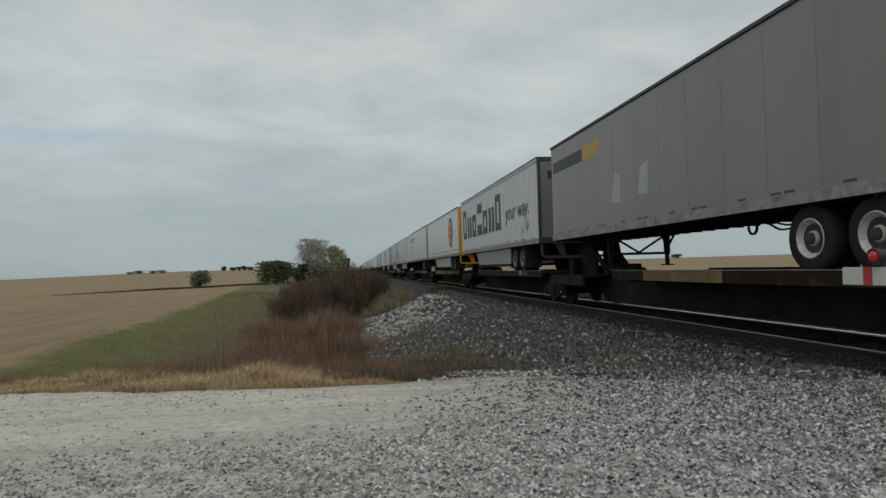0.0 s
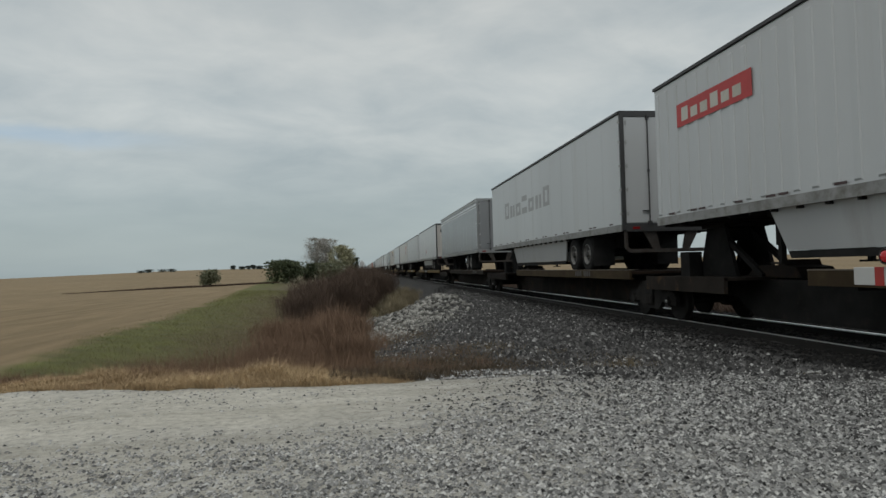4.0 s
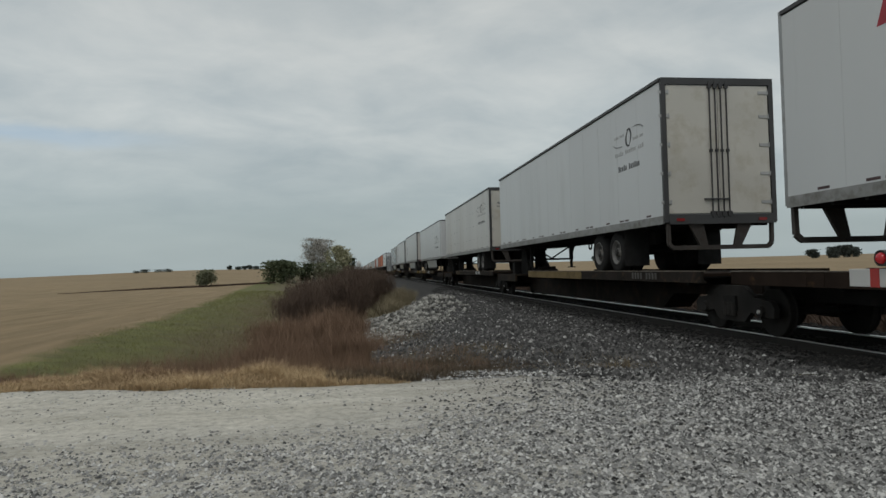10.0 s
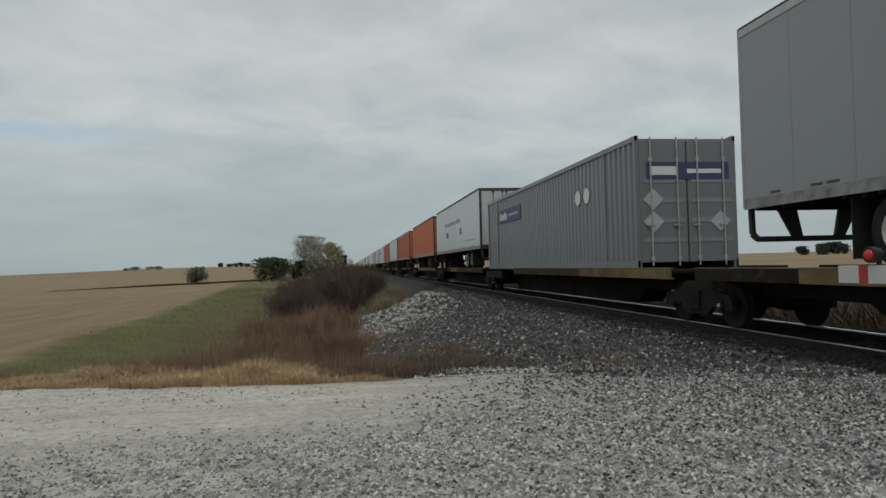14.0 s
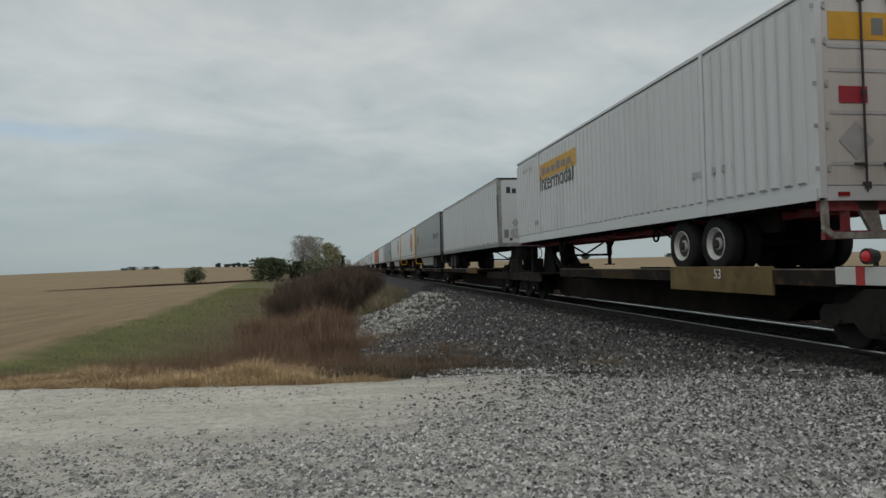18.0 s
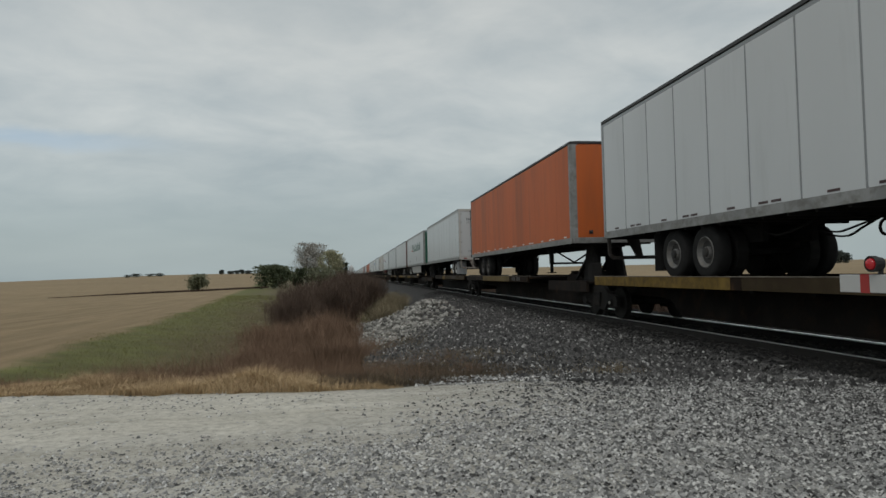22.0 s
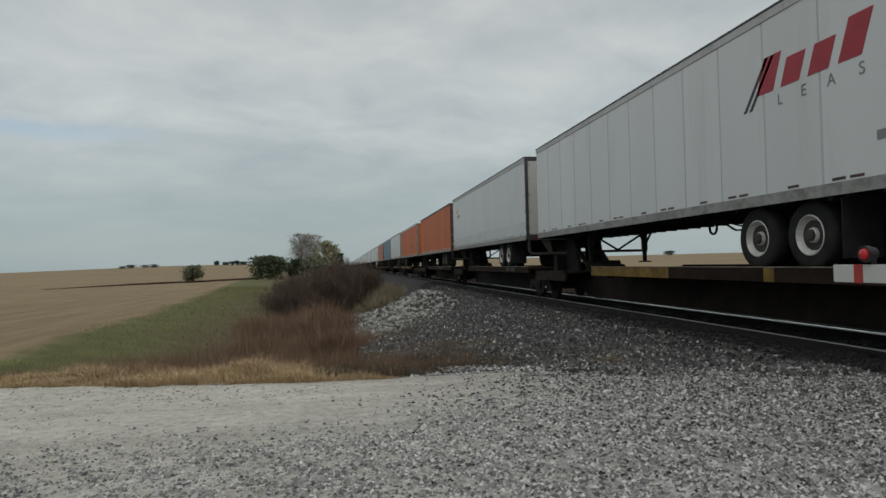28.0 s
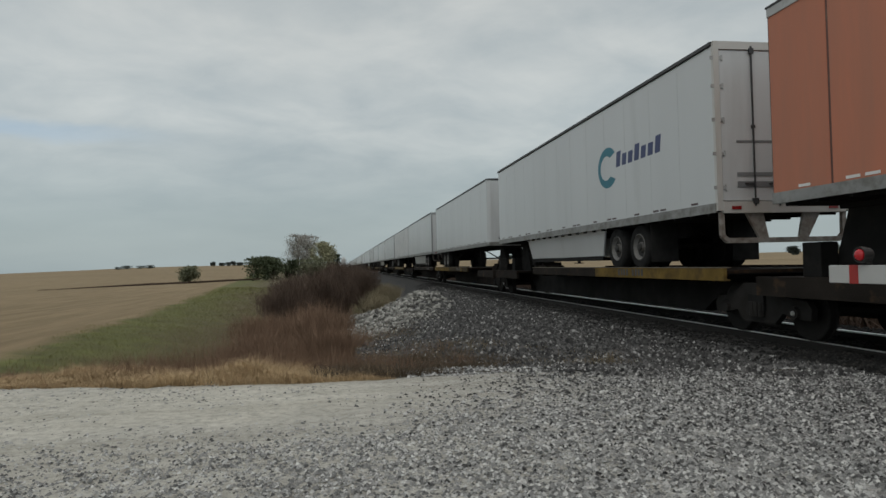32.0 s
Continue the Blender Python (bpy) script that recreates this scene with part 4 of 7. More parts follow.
LEAF = mat("dull_green_leaves", (0.21, 0.215, 0.145), 0.8, 0, 0.2, 1.0, island=0.6, col2=(0.10, 0.112, 0.065), spec=0.2)
LEAFD = mat("dark_evergreen_leaves", (0.055, 0.068, 0.034), 0.8, 0, 0.2, 1.0, island=0.7, col2=(0.022, 0.028, 0.016), spec=0.2)
LEAFB = mat("dusty_green_leaves", (0.105, 0.125, 0.07), 0.8, 0, 0.2, 1.0, island=0.6, col2=(0.055, 0.068, 0.04), spec=0.2)
# LEAFH has the haze of distance mixed into its leaf colour
LEAFH = mat("hazy_distant_leaves", (0.085, 0.10, 0.09), 0.9, 0, 0.2, 1.0, island=0.5, col2=(0.05, 0.06, 0.055), spec=0.1)
LEAFY = mat("yellow_green_autumn_leaves", (0.38, 0.36, 0.23), 0.8, 0, 0.2, 1.0, island=0.7, col2=(0.20, 0.20, 0.12), spec=0.2)
LEAFG = mat("sparse_grey_twigs", (0.42, 0.40, 0.365), 0.9, 0, 0.2, 1.0, island=0.6, col2=(0.2, 0.19, 0.17), spec=0.2)

tree("bush", -24.5, 112.0, 2.9, 1.75, 3000, 0.16, LEAF, "rounded olive-green bush at the edge of the stubble field", "bush", 11, low=0.02)
tree("bush", -12.8, 116.0, 4.0, 3.1, 7000, 0.19, LEAFB, "broad dark green bush beside the field", "bush", 12, low=0.02)
tree("tree", -8.5, 134.0, 9.4, 2.6, 8000, 0.10, LEAFG, "nearly bare tree with fine pale grey twigs", "tree", 13, low=0.25, pale=True)
tree("tree", -6.8, 138.0, 9.6, 2.0, 5000, 0.11, LEAFG, "slender bare tree with pale twigs", "tree", 14, low=0.2, pale=True)
tree("tree", -4.1, 132.0, 8.0, 2.0, 2600, 0.17, LEAFY, "yellow-green autumn tree beside the track", "tree", 15, low=0.2, pale=True)
tree("tree", -2.5, 131.0, 7.4, 1.9, 2400, 0.17, LEAFY, "yellow-green autumn tree beside the track", "tree", 19, low=0.15, pale=True)
tree("tree", -5.8, 128.0, 4.2, 3.0, 2600, 0.19, LEAF, "dull green leafy tree beside the track", "tree", 16, low=0.12, pale=True)
tree("tree", -1.4, 138.0, 5.6, 1.5, 1500, 0.2, LEAFD, "dark small tree at the trackside", "tree", 17, low=0.15)
tree("bush", -9.6, 126.0, 3.8, 1.6, 1500, 0.2, LEAFD, "small dark bush beside the trees", "bush", 18, low=0.1)

# far trees along the rise, on both sides of the line
for i, (az, dist, hgt, wid) in enumerate([(-17.5, 800, 2.6, 10), (-16.9, 800, 3.6, 12), (-15.9, 810, 2.8, 14), (-15.2, 810, 3.2, 12), (-10.5, 900, 6.0, 6), (-9.8, 900, 4.5, 8),
                                          (-9.3, 900, 5.2, 7), (-8.9, 900, 6.0, 6), (-8.4, 900, 4.6, 10), (-7.0, 600, 7, 8), (-6.2, 590, 6, 8), (36.9, 460, 5.6, 7), (38.2, 460, 7.0, 8), (38.9, 465, 7.6, 9),
                                          (39.5, 470, 6.6, 8), (20.6, 800, 7, 11), (14.5, 900, 6, 12), (27.5, 900, 5, 14)]):
    tx, ty = dist * math.sin(radians(az)), dist * math.cos(radians(az))
    tree("far_tree", tx, ty, hgt, wid * 0.5, 1600, hgt * 0.09, LEAFH, "dark distant tree on the horizon behind the fields", "tree", 40 + i, low=0.03)

# the rough strip between the two stubble fields
x = -38.0 + 23.0 * rng.random(9000) ** 0.7
y = 84 + (x + 42) * 1.55 + rng.normal(size=9000) * 0.45
tagged(blades("field_margin", np.stack([x, y, land(x, y)], 1), (0.08 + 0.30 * rng.random(9000)) * (0.4 + 0.6 * smooth(-38, -27, x)), 0.05 + 0.06 * rng.random(9000), 0.8, BRUSH), "dark strip of rough growth between two stubble fields", "field margin", kind="stuff")

SILO_M = mat("pale_concrete_silo", (0.42, 0.43, 0.43), 0.8, 0, 0.1, 0.3)
silo = tagged(new("grain_silo"), "pale grey grain silo far down the line", "silo")
silo.location = (3.0, 900.0, -1.3)
part("tower", Shape().lathe([(0, 3.2), (13, 3.2), (16.5, 0.5)], 0, 0, 0, 16, "z").mesh("tower", SILO_M), silo)
part("bin", Shape().lathe([(0, 3.0), (9, 3.0), (11, 0.4)], -6.4, 0, 0, 16, "z").mesh("bin", SILO_M), silo)

# ---- crossing gate: lowered arm with a red lamp at its tip ----
GATE_X = 2.93
GATEW = mat("white_gate_board", (0.42, 0.42, 0.415), 0.45, 0, 0.08, 4.0, dirt=GRIME, dirt_amount=0.2)
GATER = mat("red_gate_stripe", (0.30, 0.025, 0.022), 0.45, 0, 0.08, 4.0)
GATEK = mat("black_lamp_housing", (0.02, 0.02, 0.02), 0.5, 0, 0.1, 4.0)
GATEM = mat("galvanised_mast", (0.42, 0.43, 0.43), 0.45, 0.7, 0.1, 3.0)
lens = bpy.data.materials.new("lit_red_lens")
lens.use_nodes = True
lb = lens.node_tree.nodes["Principled BSDF"]
lb.inputs["Base Color"].default_value, lb.inputs["Roughness"].default_value = (0.30, 0.010, 0.016, 1), 0.12
lb.inputs["Emission Color"].default_value, lb.inputs["Emission Strength"].default_value = (1.0, 0.03, 0.04, 1), 0.05
gate = tagged(new("crossing_gate"), "lowered red and white striped crossing gate arm with a red lamp", "crossing gate")
gate.location = (GATE_X, 3.53, 0)
arm = part("arm", Shape().box(-0.012, 0.012, -5.6, 0.05, 1.236, 1.340).mesh("arm", GATEW, bevel=0.004), gate, "white gate arm board")
for k in range(7):
    y0 = -0.115 - 0.065 - k * 0.82
    stripe = Shape().box(-0.015, 0.015, y0, y0 + (0.065 if k == 0 else 0.40), 1.2345, 1.3415)
    part("stripe", stripe.mesh("stripe", GATER), arm, "red stripe")
for ly in (-0.225, -2.4, -4.2):
    lamp = part("lamp", Shape().lathe([(-0.045, 0.040), (0.015, 0.038)], 0.01, ly, 1.40, 14, "x").mesh("lamp", GATEK, bevel=0.004), arm, "lamp on the gate arm")
    part("lens", Shape().lathe([(-0.045, 0.034), (-0.056, 0.031), (-0.066, 0.021), (-0.069, 0.008)], 0.01, ly, 1.40, 14, "x").mesh("lens", lens, smooth=True), lamp, "lit red lens")
    hood = Shape()
    arc = [2 * math.pi * j / 16 for j in range(17)]
    for q, p in zip(arc, arc[1:]):
        c = [(r_ * math.cos(w_), r_ * math.sin(w_)) for r_, w_ in ((0.040, q), (0.046, q), (0.046, p), (0.040, p))]
        hood.add([(0.01 + dx, ly + a_, 1.40 + b_) for dx in (-0.052, -0.02) for a_, b_ in c], [(0, 1, 2, 3), (7, 6, 5, 4), (0, 4, 5, 1), (1, 5, 6, 2), (2, 6, 7, 3), (3, 7, 4, 0)])
    part("rim", hood.mesh("rim", GATEK), lamp, "black rim round the lens")
    part("bracket", Shape().box(0.014, 0.03, ly - 0.012, ly + 0.012, 1.28, 1.40).mesh("bracket", GATEK), lamp)
part("mast", Shape().lathe([(0, 0.16), (0.12, 0.16), (0.13, 0.065), (3.6, 0.06), (3.66, 0.02)], -0.05, -5.75, 0.0, 16, "z").mesh("mast", GATEM, smooth=False), gate)
part("mechanism", Shape().box(-0.25, 0.15, -6.1, -5.55, 0.95, 1.6).mesh("mechanism", GATEM, bevel=0.02), gate, "grey gate mechanism case")
part("counterweight", Shape().box(-0.10, 0.06, -6.9, -6.1, 1.1, 1.42).mesh("counterweight", GATEK, bevel=0.02), gate)

# ---- the train ----
LEN, HALF = 16.15, 1.295
BODY0, BODY1 = 1.06, 4.05


def body_mesh(col):
    s = Shape()
    n = 0.13
    out = [(-HALF, 0.0), (HALF, 0.0), (HALF, LEN - n), (HALF - 0.04, LEN - 0.04), (HALF - n, LEN), (-HALF + n, LEN), (-HALF + 0.04, LEN - 0.04), (-HALF, LEN - n)]
    s.prism(out, lambda u, w, h: (u, w, BODY0 + 0.1 + h), BODY1 - BODY0 - 0.19)
    return s.mesh("body", PAINT[col])


def comb(y0, y1, low, mid, top, teeth):
    """The outline of a floor with cross beams under it."""
    out = [(y0, top), (y0, mid)]
    step = (y1 - y0) / teeth
    for i in range(teeth):
        a = y0 + step * (i + 0.4)
        out += [(a, mid), (a, low), (a + 0.07, low), (a + 0.07, mid)]
    return out + [(y1, mid), (y1, top)]


def rib_mesh(col, step, wide, deep, z0, z1, y0=0.25, y1=LEN - 0.25):
    s = Shape()
    y = y0
    while y < y1:
        for sx in (-1, 1):
            a, b = sx * HALF, sx * (HALF + deep)
            p = [(a, y, z0), (b, y + 0.02, z0 + 0.03), (b, y + wide - 0.02, z0 + 0.03), (a, y + wide, z0), (a, y, z1), (b, y + 0.02, z1 - 0.03), (b, y + wide - 0.02, z1 - 0.03), (a, y + wide, z1)]
            s.add(p, [(0, 1, 5, 4), (1, 2, 6, 5), (2, 3, 7, 6), (0, 3, 2, 1), (4, 5, 6, 7)])
        y += step
    return s.mesh("ribs", PAINT[col])


def panel_mesh(col):
    return Shape().box(-0.006, 0.006, 0.018, 1.20, BODY0 + 0.12, BODY1 - 0.16).mesh("side_panel", PAINT[col], bevel=0.003)


def joint_mesh(col):
    s = Shape()
    for i in range(12):
        for sx in (-1, 1):
            y, w = 1.22 * (i + 1) + 0.02 * math.sin(i * 4.1), 0.008 + 0.008 * abs(math.sin(i * 2.7))
            s.box(sx * HALF - 0.002, sx * HALF + 0.002, y, y + w, BODY0 + 0.14, BODY1 - 0.2)
    return s.mesh("panel_joints", JOINT.get(col, JOINT["white"]))


def rivet_mesh():
    s = Shape()
    for sx in (-1, 1):
        for i in range(13):
            for zz in (1.75, 2.45, 3.2):
                yy = 0.8 + i * 1.22 + 0.08 * math.sin(i * 5 + zz * 9)
                r = 0.018 + 0.035 * abs(math.sin(i * 3.7 + zz * 5)) ** 3
                s.lathe([(0, r), (sx * 0.008, r * 0.7)], sx * HALF, yy, zz, 5, "x")
    return s.mesh("rivets", GREYINK)


def wheel(parent, x, y, rim_mat):
    sx = 1 if x > 0 else -1
    key = "tyre_r" if sx > 0 else "tyre_l"
    tyre = stock(key, lambda: Shape().lathe([(-0.13 * sx, 0.29), (-0.14 * sx, 0.42), (-0.12 * sx, 0.488), (-0.06 * sx, 0.50), (0.06 * sx, 0.50), (0.12 * sx, 0.488), (0.14 * sx, 0.42), (0.135 * sx, 0.29)],
                                            0, 0, 0, 24, "x", False).mesh("tyre", TYRE, smooth=True))
    rim = stock((key, rim_mat.name), lambda: Shape().lathe([(-0.10 * sx, 0.285), (0.138 * sx, 0.30), (0.146 * sx, 0.285), (0.10 * sx, 0.255), (0.06 * sx, 0.215), (0.05 * sx, 0.12), (0.11 * sx, 0.105), (0.125 * sx, 0.06)],
                                                           0, 0, 0, 20, "x").mesh("rim", rim_mat))
    w = part("wheel", tyre, parent, at=(x, y, 0.5))
    part("rim", rim, w)
    part("hub", stock((key, "hub"), lambda: Shape().lathe([(0.02 * sx, 0.222), (0.072 * sx, 0.222), (0.062 * sx, 0.13), (0.07 * sx, 0.10), (0.15 * sx, 0.085), (0.16 * sx, 0.05)], 0, 0, 0, 14, "x").mesh("hub", HUBD)), w)


def bogie(parent, rim_mat, y0=3.5, flaps=True):
    """The sliding tandem of a trailer: frame, two axles, dual wheels."""
    part("slider_frame", stock(("slider", y0), lambda: Shape().box(-0.55, -0.42, y0 - 1.5, y0 + 1.4, 0.66, 1.02).box(0.42, 0.55, y0 - 1.5, y0 + 1.4, 0.66, 1.02).box(-0.75, 0.75, y0 - 0.35, y0 + 0.35, 0.45, 0.9)
         .box(-0.5, 0.5, y0 - 0.9, y0 - 0.8, 0.74, 0.96).box(-0.5, 0.5, y0 + 0.7, y0 + 0.8, 0.74, 0.96).box(-1.25, 1.25, y0 - 1.15, y0 - 1.05, 0.95, 1.05).mesh("slider_frame", SOOT)), parent)
    for dy in (-0.61, 0.61):
        part("axle", stock("axle", lambda: Shape().lathe([(-1.0, 0.065), (1.0, 0.065)], 0, 0, 0, 10, "x").box(-0.56, -0.44, -0.3, 0.3, 0.05, 0.25).box(0.44, 0.56, -0.3, 0.3, 0.05, 0.25)
             .lathe([(-0.84, 0.42), (-0.82, 0.49), (-0.62, 0.49), (-0.6, 0.42)], 0, 0, 0, 18, "x").lathe([(0.84, 0.42), (0.82, 0.49), (0.62, 0.49), (0.6, 0.42)], 0, 0, 0, 18, "x")
             .mesh("axle", SOOT)), parent, at=(0, y0 + dy, 0.5))
        for sx in (-1, 1):
            wheel(parent, sx * 1.06, y0 + dy, rim_mat)
    def hoses():
        s = Shape()
        for k, (x0, drop) in enumerate(((-0.62, 0.30), (-0.55, 0.22), (0.55, 0.26))):
            pts = [(x0 + 0.06 * math.sin(j * 1.1 + k), y0 + 1.0 + 0.20 * j, 1.0 - drop * math.sin(math.pi * j / 9)) for j in range(10)]
            for p, q in zip(pts, pts[1:]):
                s.bar(p, q, 0.03)
        ring = [(-0.62, y0 + 2.85 + 0.13 * math.cos(j * 0.628), 0.80 + 0.13 * math.sin(j * 0.628)) for j in range(11)]
        for p, q in zip(ring, ring[1:]):
            s.bar(p, q, 0.035)
        return s.bar((-0.62, y0 + 2.85, 0.9), (-0.62, y0 + 2.85, 1.03), 0.05).mesh("air_hose", SOOT)
    if flaps is not None:
        tagged(part("air_hose", stock(("hoses", y0), hoses), parent, "black air hoses under the floor"), kind="stuff")
    if flaps:
        for sx in (-1, 1):
            part("mud_flap", stock("mud_flap", lambda: Shape().box(-0.31, 0.31, -0.008, 0.008, 0.16, 0.98).mesh("mud_flap", TYRE)), parent, at=(sx * 0.95, y0 - 1.32, 0))


def landing_gear(parent, plain=False):
    y0 = LEN - 3.65
    for sx in (-1, 1):
        part("landing_leg", stock("landing_leg", lambda: Shape().box(-0.065, 0.065, -0.065, 0.065, 0.45, 1.04).box(-0.045, 0.045, -0.045, 0.045, 0.16, 0.5).box(-0.13, 0.13, -0.13, 0.13, 0.13, 0.165)
             .mesh("landing_leg", SOOT)), parent, at=(sx * 0.82, y0, 0))
    part("landing_brace", stock("landing_brace", lambda: Shape().bar((-0.8, y0, 0.47), (0.8, y0, 0.47), 0.05, 0.07).bar((-0.8, y0, 0.98), (0.0, y0, 0.50), 0.05).bar((0.8, y0, 0.98), (0.0, y0, 0.50), 0.05)
         .box(-1.0, 1.0, y0 - 0.12, y0 + 0.12, 0.94, 1.03).mesh("landing_brace", SOOT)), parent, "low cross bar with a V of braces")
    for sx in () if plain else (-1, 1):
        part("landing_strut", stock("landing_strut", lambda: Shape().bar((0, y0, 0.55), (0, y0 - 0.55, 1.02), 0.045).bar((0, y0, 0.72), (0, y0 + 0.35, 1.02), 0.045).mesh("landing_strut", SOOT)), parent, at=(sx * 0.8, 0, 0))


def tube(s, pts, w):
    for a, b in zip(pts, pts[1:]):
        s.bar(a, b, w)


def tyre_rack(parent, y0):
    """A hanging basket of bent tube under the floor."""
    s = Shape()
    for y in (y0, y0 + 1.0):
        tube(s, [(-1.0, y, 1.02), (-0.98, y, 0.72), (-0.90, y, 0.60), (-0.78, y, 0.56), (0.3, y, 0.62), (0.44, y, 0.70), (0.48, y, 1.02)], 0.06)
    tube(s, [(-0.86, y0, 0.58), (-0.86, y0 + 1.0, 0.58)], 0.05)
    tube(s, [(0.2, y0, 0.62), (0.2, y0 + 1.0, 0.62)], 0.05)
    part("tyre_rack", s.mesh("tyre_rack", SOOT), parent, "bent tube rack hanging under the floor")


def rear_end(parent, door_col, frame_col, plain=False, rods=(0.02, 0.49)):
    """Rear frame, two swing doors, lock rods, hinges, lamps and the under-ride guard."""
    part("rear_frame", stock(("rear_frame", frame_col), lambda: Shape().box(-HALF - 0.004, -HALF + 0.10, -0.05, 0.02, BODY0 - 0.02, BODY1).box(HALF - 0.10, HALF + 0.004, -0.05, 0.02, BODY0 - 0.02, BODY1)
         .box(-HALF + 0.1, HALF - 0.1, -0.05, 0.02, BODY1 - 0.14, BODY1).box(-HALF + 0.1, HALF - 0.1, -0.06, 0.02, BODY0 - 0.06, BODY0 + 0.14).mesh("rear_frame", PAINT[frame_col])), parent)
    for sx in (-1, 1):
        door = part("door", stock(("door", door_col), lambda: Shape().box(-0.587, 0.587, -0.03, 0.008, BODY0 + 0.16, BODY1 - 0.16).mesh("door", PAINT[door_col], bevel=0.006)), parent, at=(sx * 0.594, 0, 0))
        for rx in (() if plain else rods):
            part("lock_rod", stock("lock_rod", lambda: Shape().lathe([(BODY0 + 0.06, 0.017), (BODY1 - 0.08, 0.017)], 0, -0.055, 0, 8, "z").box(-0.05, 0.05, -0.08, -0.03, BODY0 + 0.10, BODY0 + 0.2)
                 .box(-0.04, 0.04, -0.08, -0.03, BODY1 - 0.22, BODY1 - 0.12).box(-0.03, 0.03, -0.075, -0.03, 2.5, 2.56).box(-0.19, 0.0, -0.085, -0.05, 1.5, 1.53).mesh("lock_rod", RAIL_DARK)), door, at=(-sx * rx, 0, 0))
        for hz in (() if plain or not rods else (1.45, 2.05, 2.65, 3.25, 3.75)):
            part("hinge", stock("hinge", lambda: Shape().box(-0.20, 0.02, -0.045, -0.028, -0.03, 0.03).lathe([(-0.05, 0.018), (0.05, 0.018)], 0.02, -0.04, 0, 8, "z").mesh("hinge", RAIL_TOP)), door, at=(sx * 0.56, 0, hz))
        part("tail_lamp", stock("tail_lamp", lambda: Shape().box(-0.09, 0.09, -0.072, -0.05, BODY0 + 0.0, BODY0 + 0.06).mesh("tail_lamp", LAMP)), parent, at=(sx * 0.95, 0, 0))
    bumper = PAINT["yellow"] if frame_col == "yellow" else RUSTY_ALU if frame_col in ("warm", "white") else GUARD
    part("underride_guard", stock(("guard", bumper.name), lambda: Shape().box(-1.1, 1.1, -0.02, 0.06, 0.47, 0.56).bar((-1.1, 0.02, 0.515), (-1.19, 0.02, 0.60), 0.08).bar((-1.19, 0.02, 0.60), (-1.2, 0.02, 1.02), 0.075).bar((1.1, 0.02, 0.515), (1.19, 0.02, 0.60), 0.08).bar((1.19, 0.02, 0.60), (1.2, 0.02, 1.02), 0.075)
         .add([(sx * a, y, z) for sx in (-1, 1) for y in (0.0, 0.06) for a, z in ((0.30, 0.55), (0.48, 0.55), (0.74, 1.02), (0.40, 1.02))], [tuple(8 * q + k for k in f) for q in (0, 1) for f in ((0, 1, 2, 3), (7, 6, 5, 4), (0, 4, 5, 1), (1, 5, 6, 2), (2, 6, 7, 3), (3, 7, 4, 0))]).mesh("underride_guard", bumper)), parent)


def nose_end(parent, col, visible, bare_post=False):
    if visible:
        post = RAIL_ALU if bare_post or col in ("orange", "green", "mill") else RAIL_TOP if col in ("silver", "light") else PAINT[col]
        for sx in (-1, 1):
            prof = [(-0.20, 0.0), (-0.20, 0.01), (-0.135, 0.01), (-0.035, -0.03), (0.008, -0.125), (0.008, -0.26), (0.0, -0.26), (0.0, -0.13), (-0.04, -0.04), (-0.13, 0.0)]
            part("corner_post", stock(("corner_post", sx, post.name), lambda: Shape().prism(prof, lambda u, w, h: (sx * (HALF + u), LEN + w, BODY0 + 0.02 + h), BODY1 - BODY0 - 0.06).mesh("corner_post", post)), parent, "rounded nose corner post")
            part("gladhand", stock("gladhand", lambda: Shape().lathe([(LEN + 0.005, 0.045), (LEN + 0.06, 0.04), (LEN + 0.07, 0.02)], 0, 0, 0, 10, "y").box(-0.06, 0.06, LEN + 0.008, LEN + 0.03, -0.05, 0.05).mesh("gladhand", RAIL_DARK)), parent, at=(sx * 0.75, 0, BODY0 + 0.28))
        part("nose_rail", stock("nose_rail", lambda: Shape().box(-HALF + 0.02, HALF - 0.02, LEN - 0.12, LEN + 0.022, BODY0 - 0.05, BODY0 + 0.12).mesh("nose_rail", RAIL_ALU, bevel=0.008)), parent)
        part("nose_cap", stock("nose_cap", lambda: Shape().prism([(-HALF - 0.014, LEN - 0.15), (-HALF + 0.03, LEN - 0.01), (-HALF + 0.14, LEN + 0.025), (HALF - 0.14, LEN + 0.025), (HALF - 0.03, LEN - 0.01), (HALF + 0.014, LEN - 0.15)], lambda u, w, h: (u, w, BODY1 - 0.075 + h), 0.07).mesh("nose_cap", RAIL_DARK)), parent, "dark roof edge over the nose")
    part("nose_wall", stock(("nose", col), lambda: Shape().box(-HALF + 0.15, HALF - 0.15, LEN - 0.004, LEN + 0.012, BODY0 + 0.12, BODY1 - 0.13).mesh("nose_wall", PAINT[col], bevel=0.005)), parent)
    part("connector_box", stock("connector", lambda: Shape().box(-0.3, 0.3, LEN + 0.008, LEN + 0.06, BODY0 + 0.10, BODY0 + 0.26).lathe([(0.06, 0.05), (0.10, 0.045)], -0.18, LEN, BODY0 + 0.18, 10, "y")
         .lathe([(0.06, 0.05), (0.10, 0.045)], 0.18, LEN, BODY0 + 0.18, 10, "y").mesh("connector_box", RAIL_DARK)), parent)
    part("marker_lamp", stock("nose_lamp", lambda: Shape().box(-0.12, 0.12, LEN + 0.008, LEN + 0.03, BODY1 - 0.12, BODY1 - 0.07).mesh("marker_lamp", LAMP)), parent)


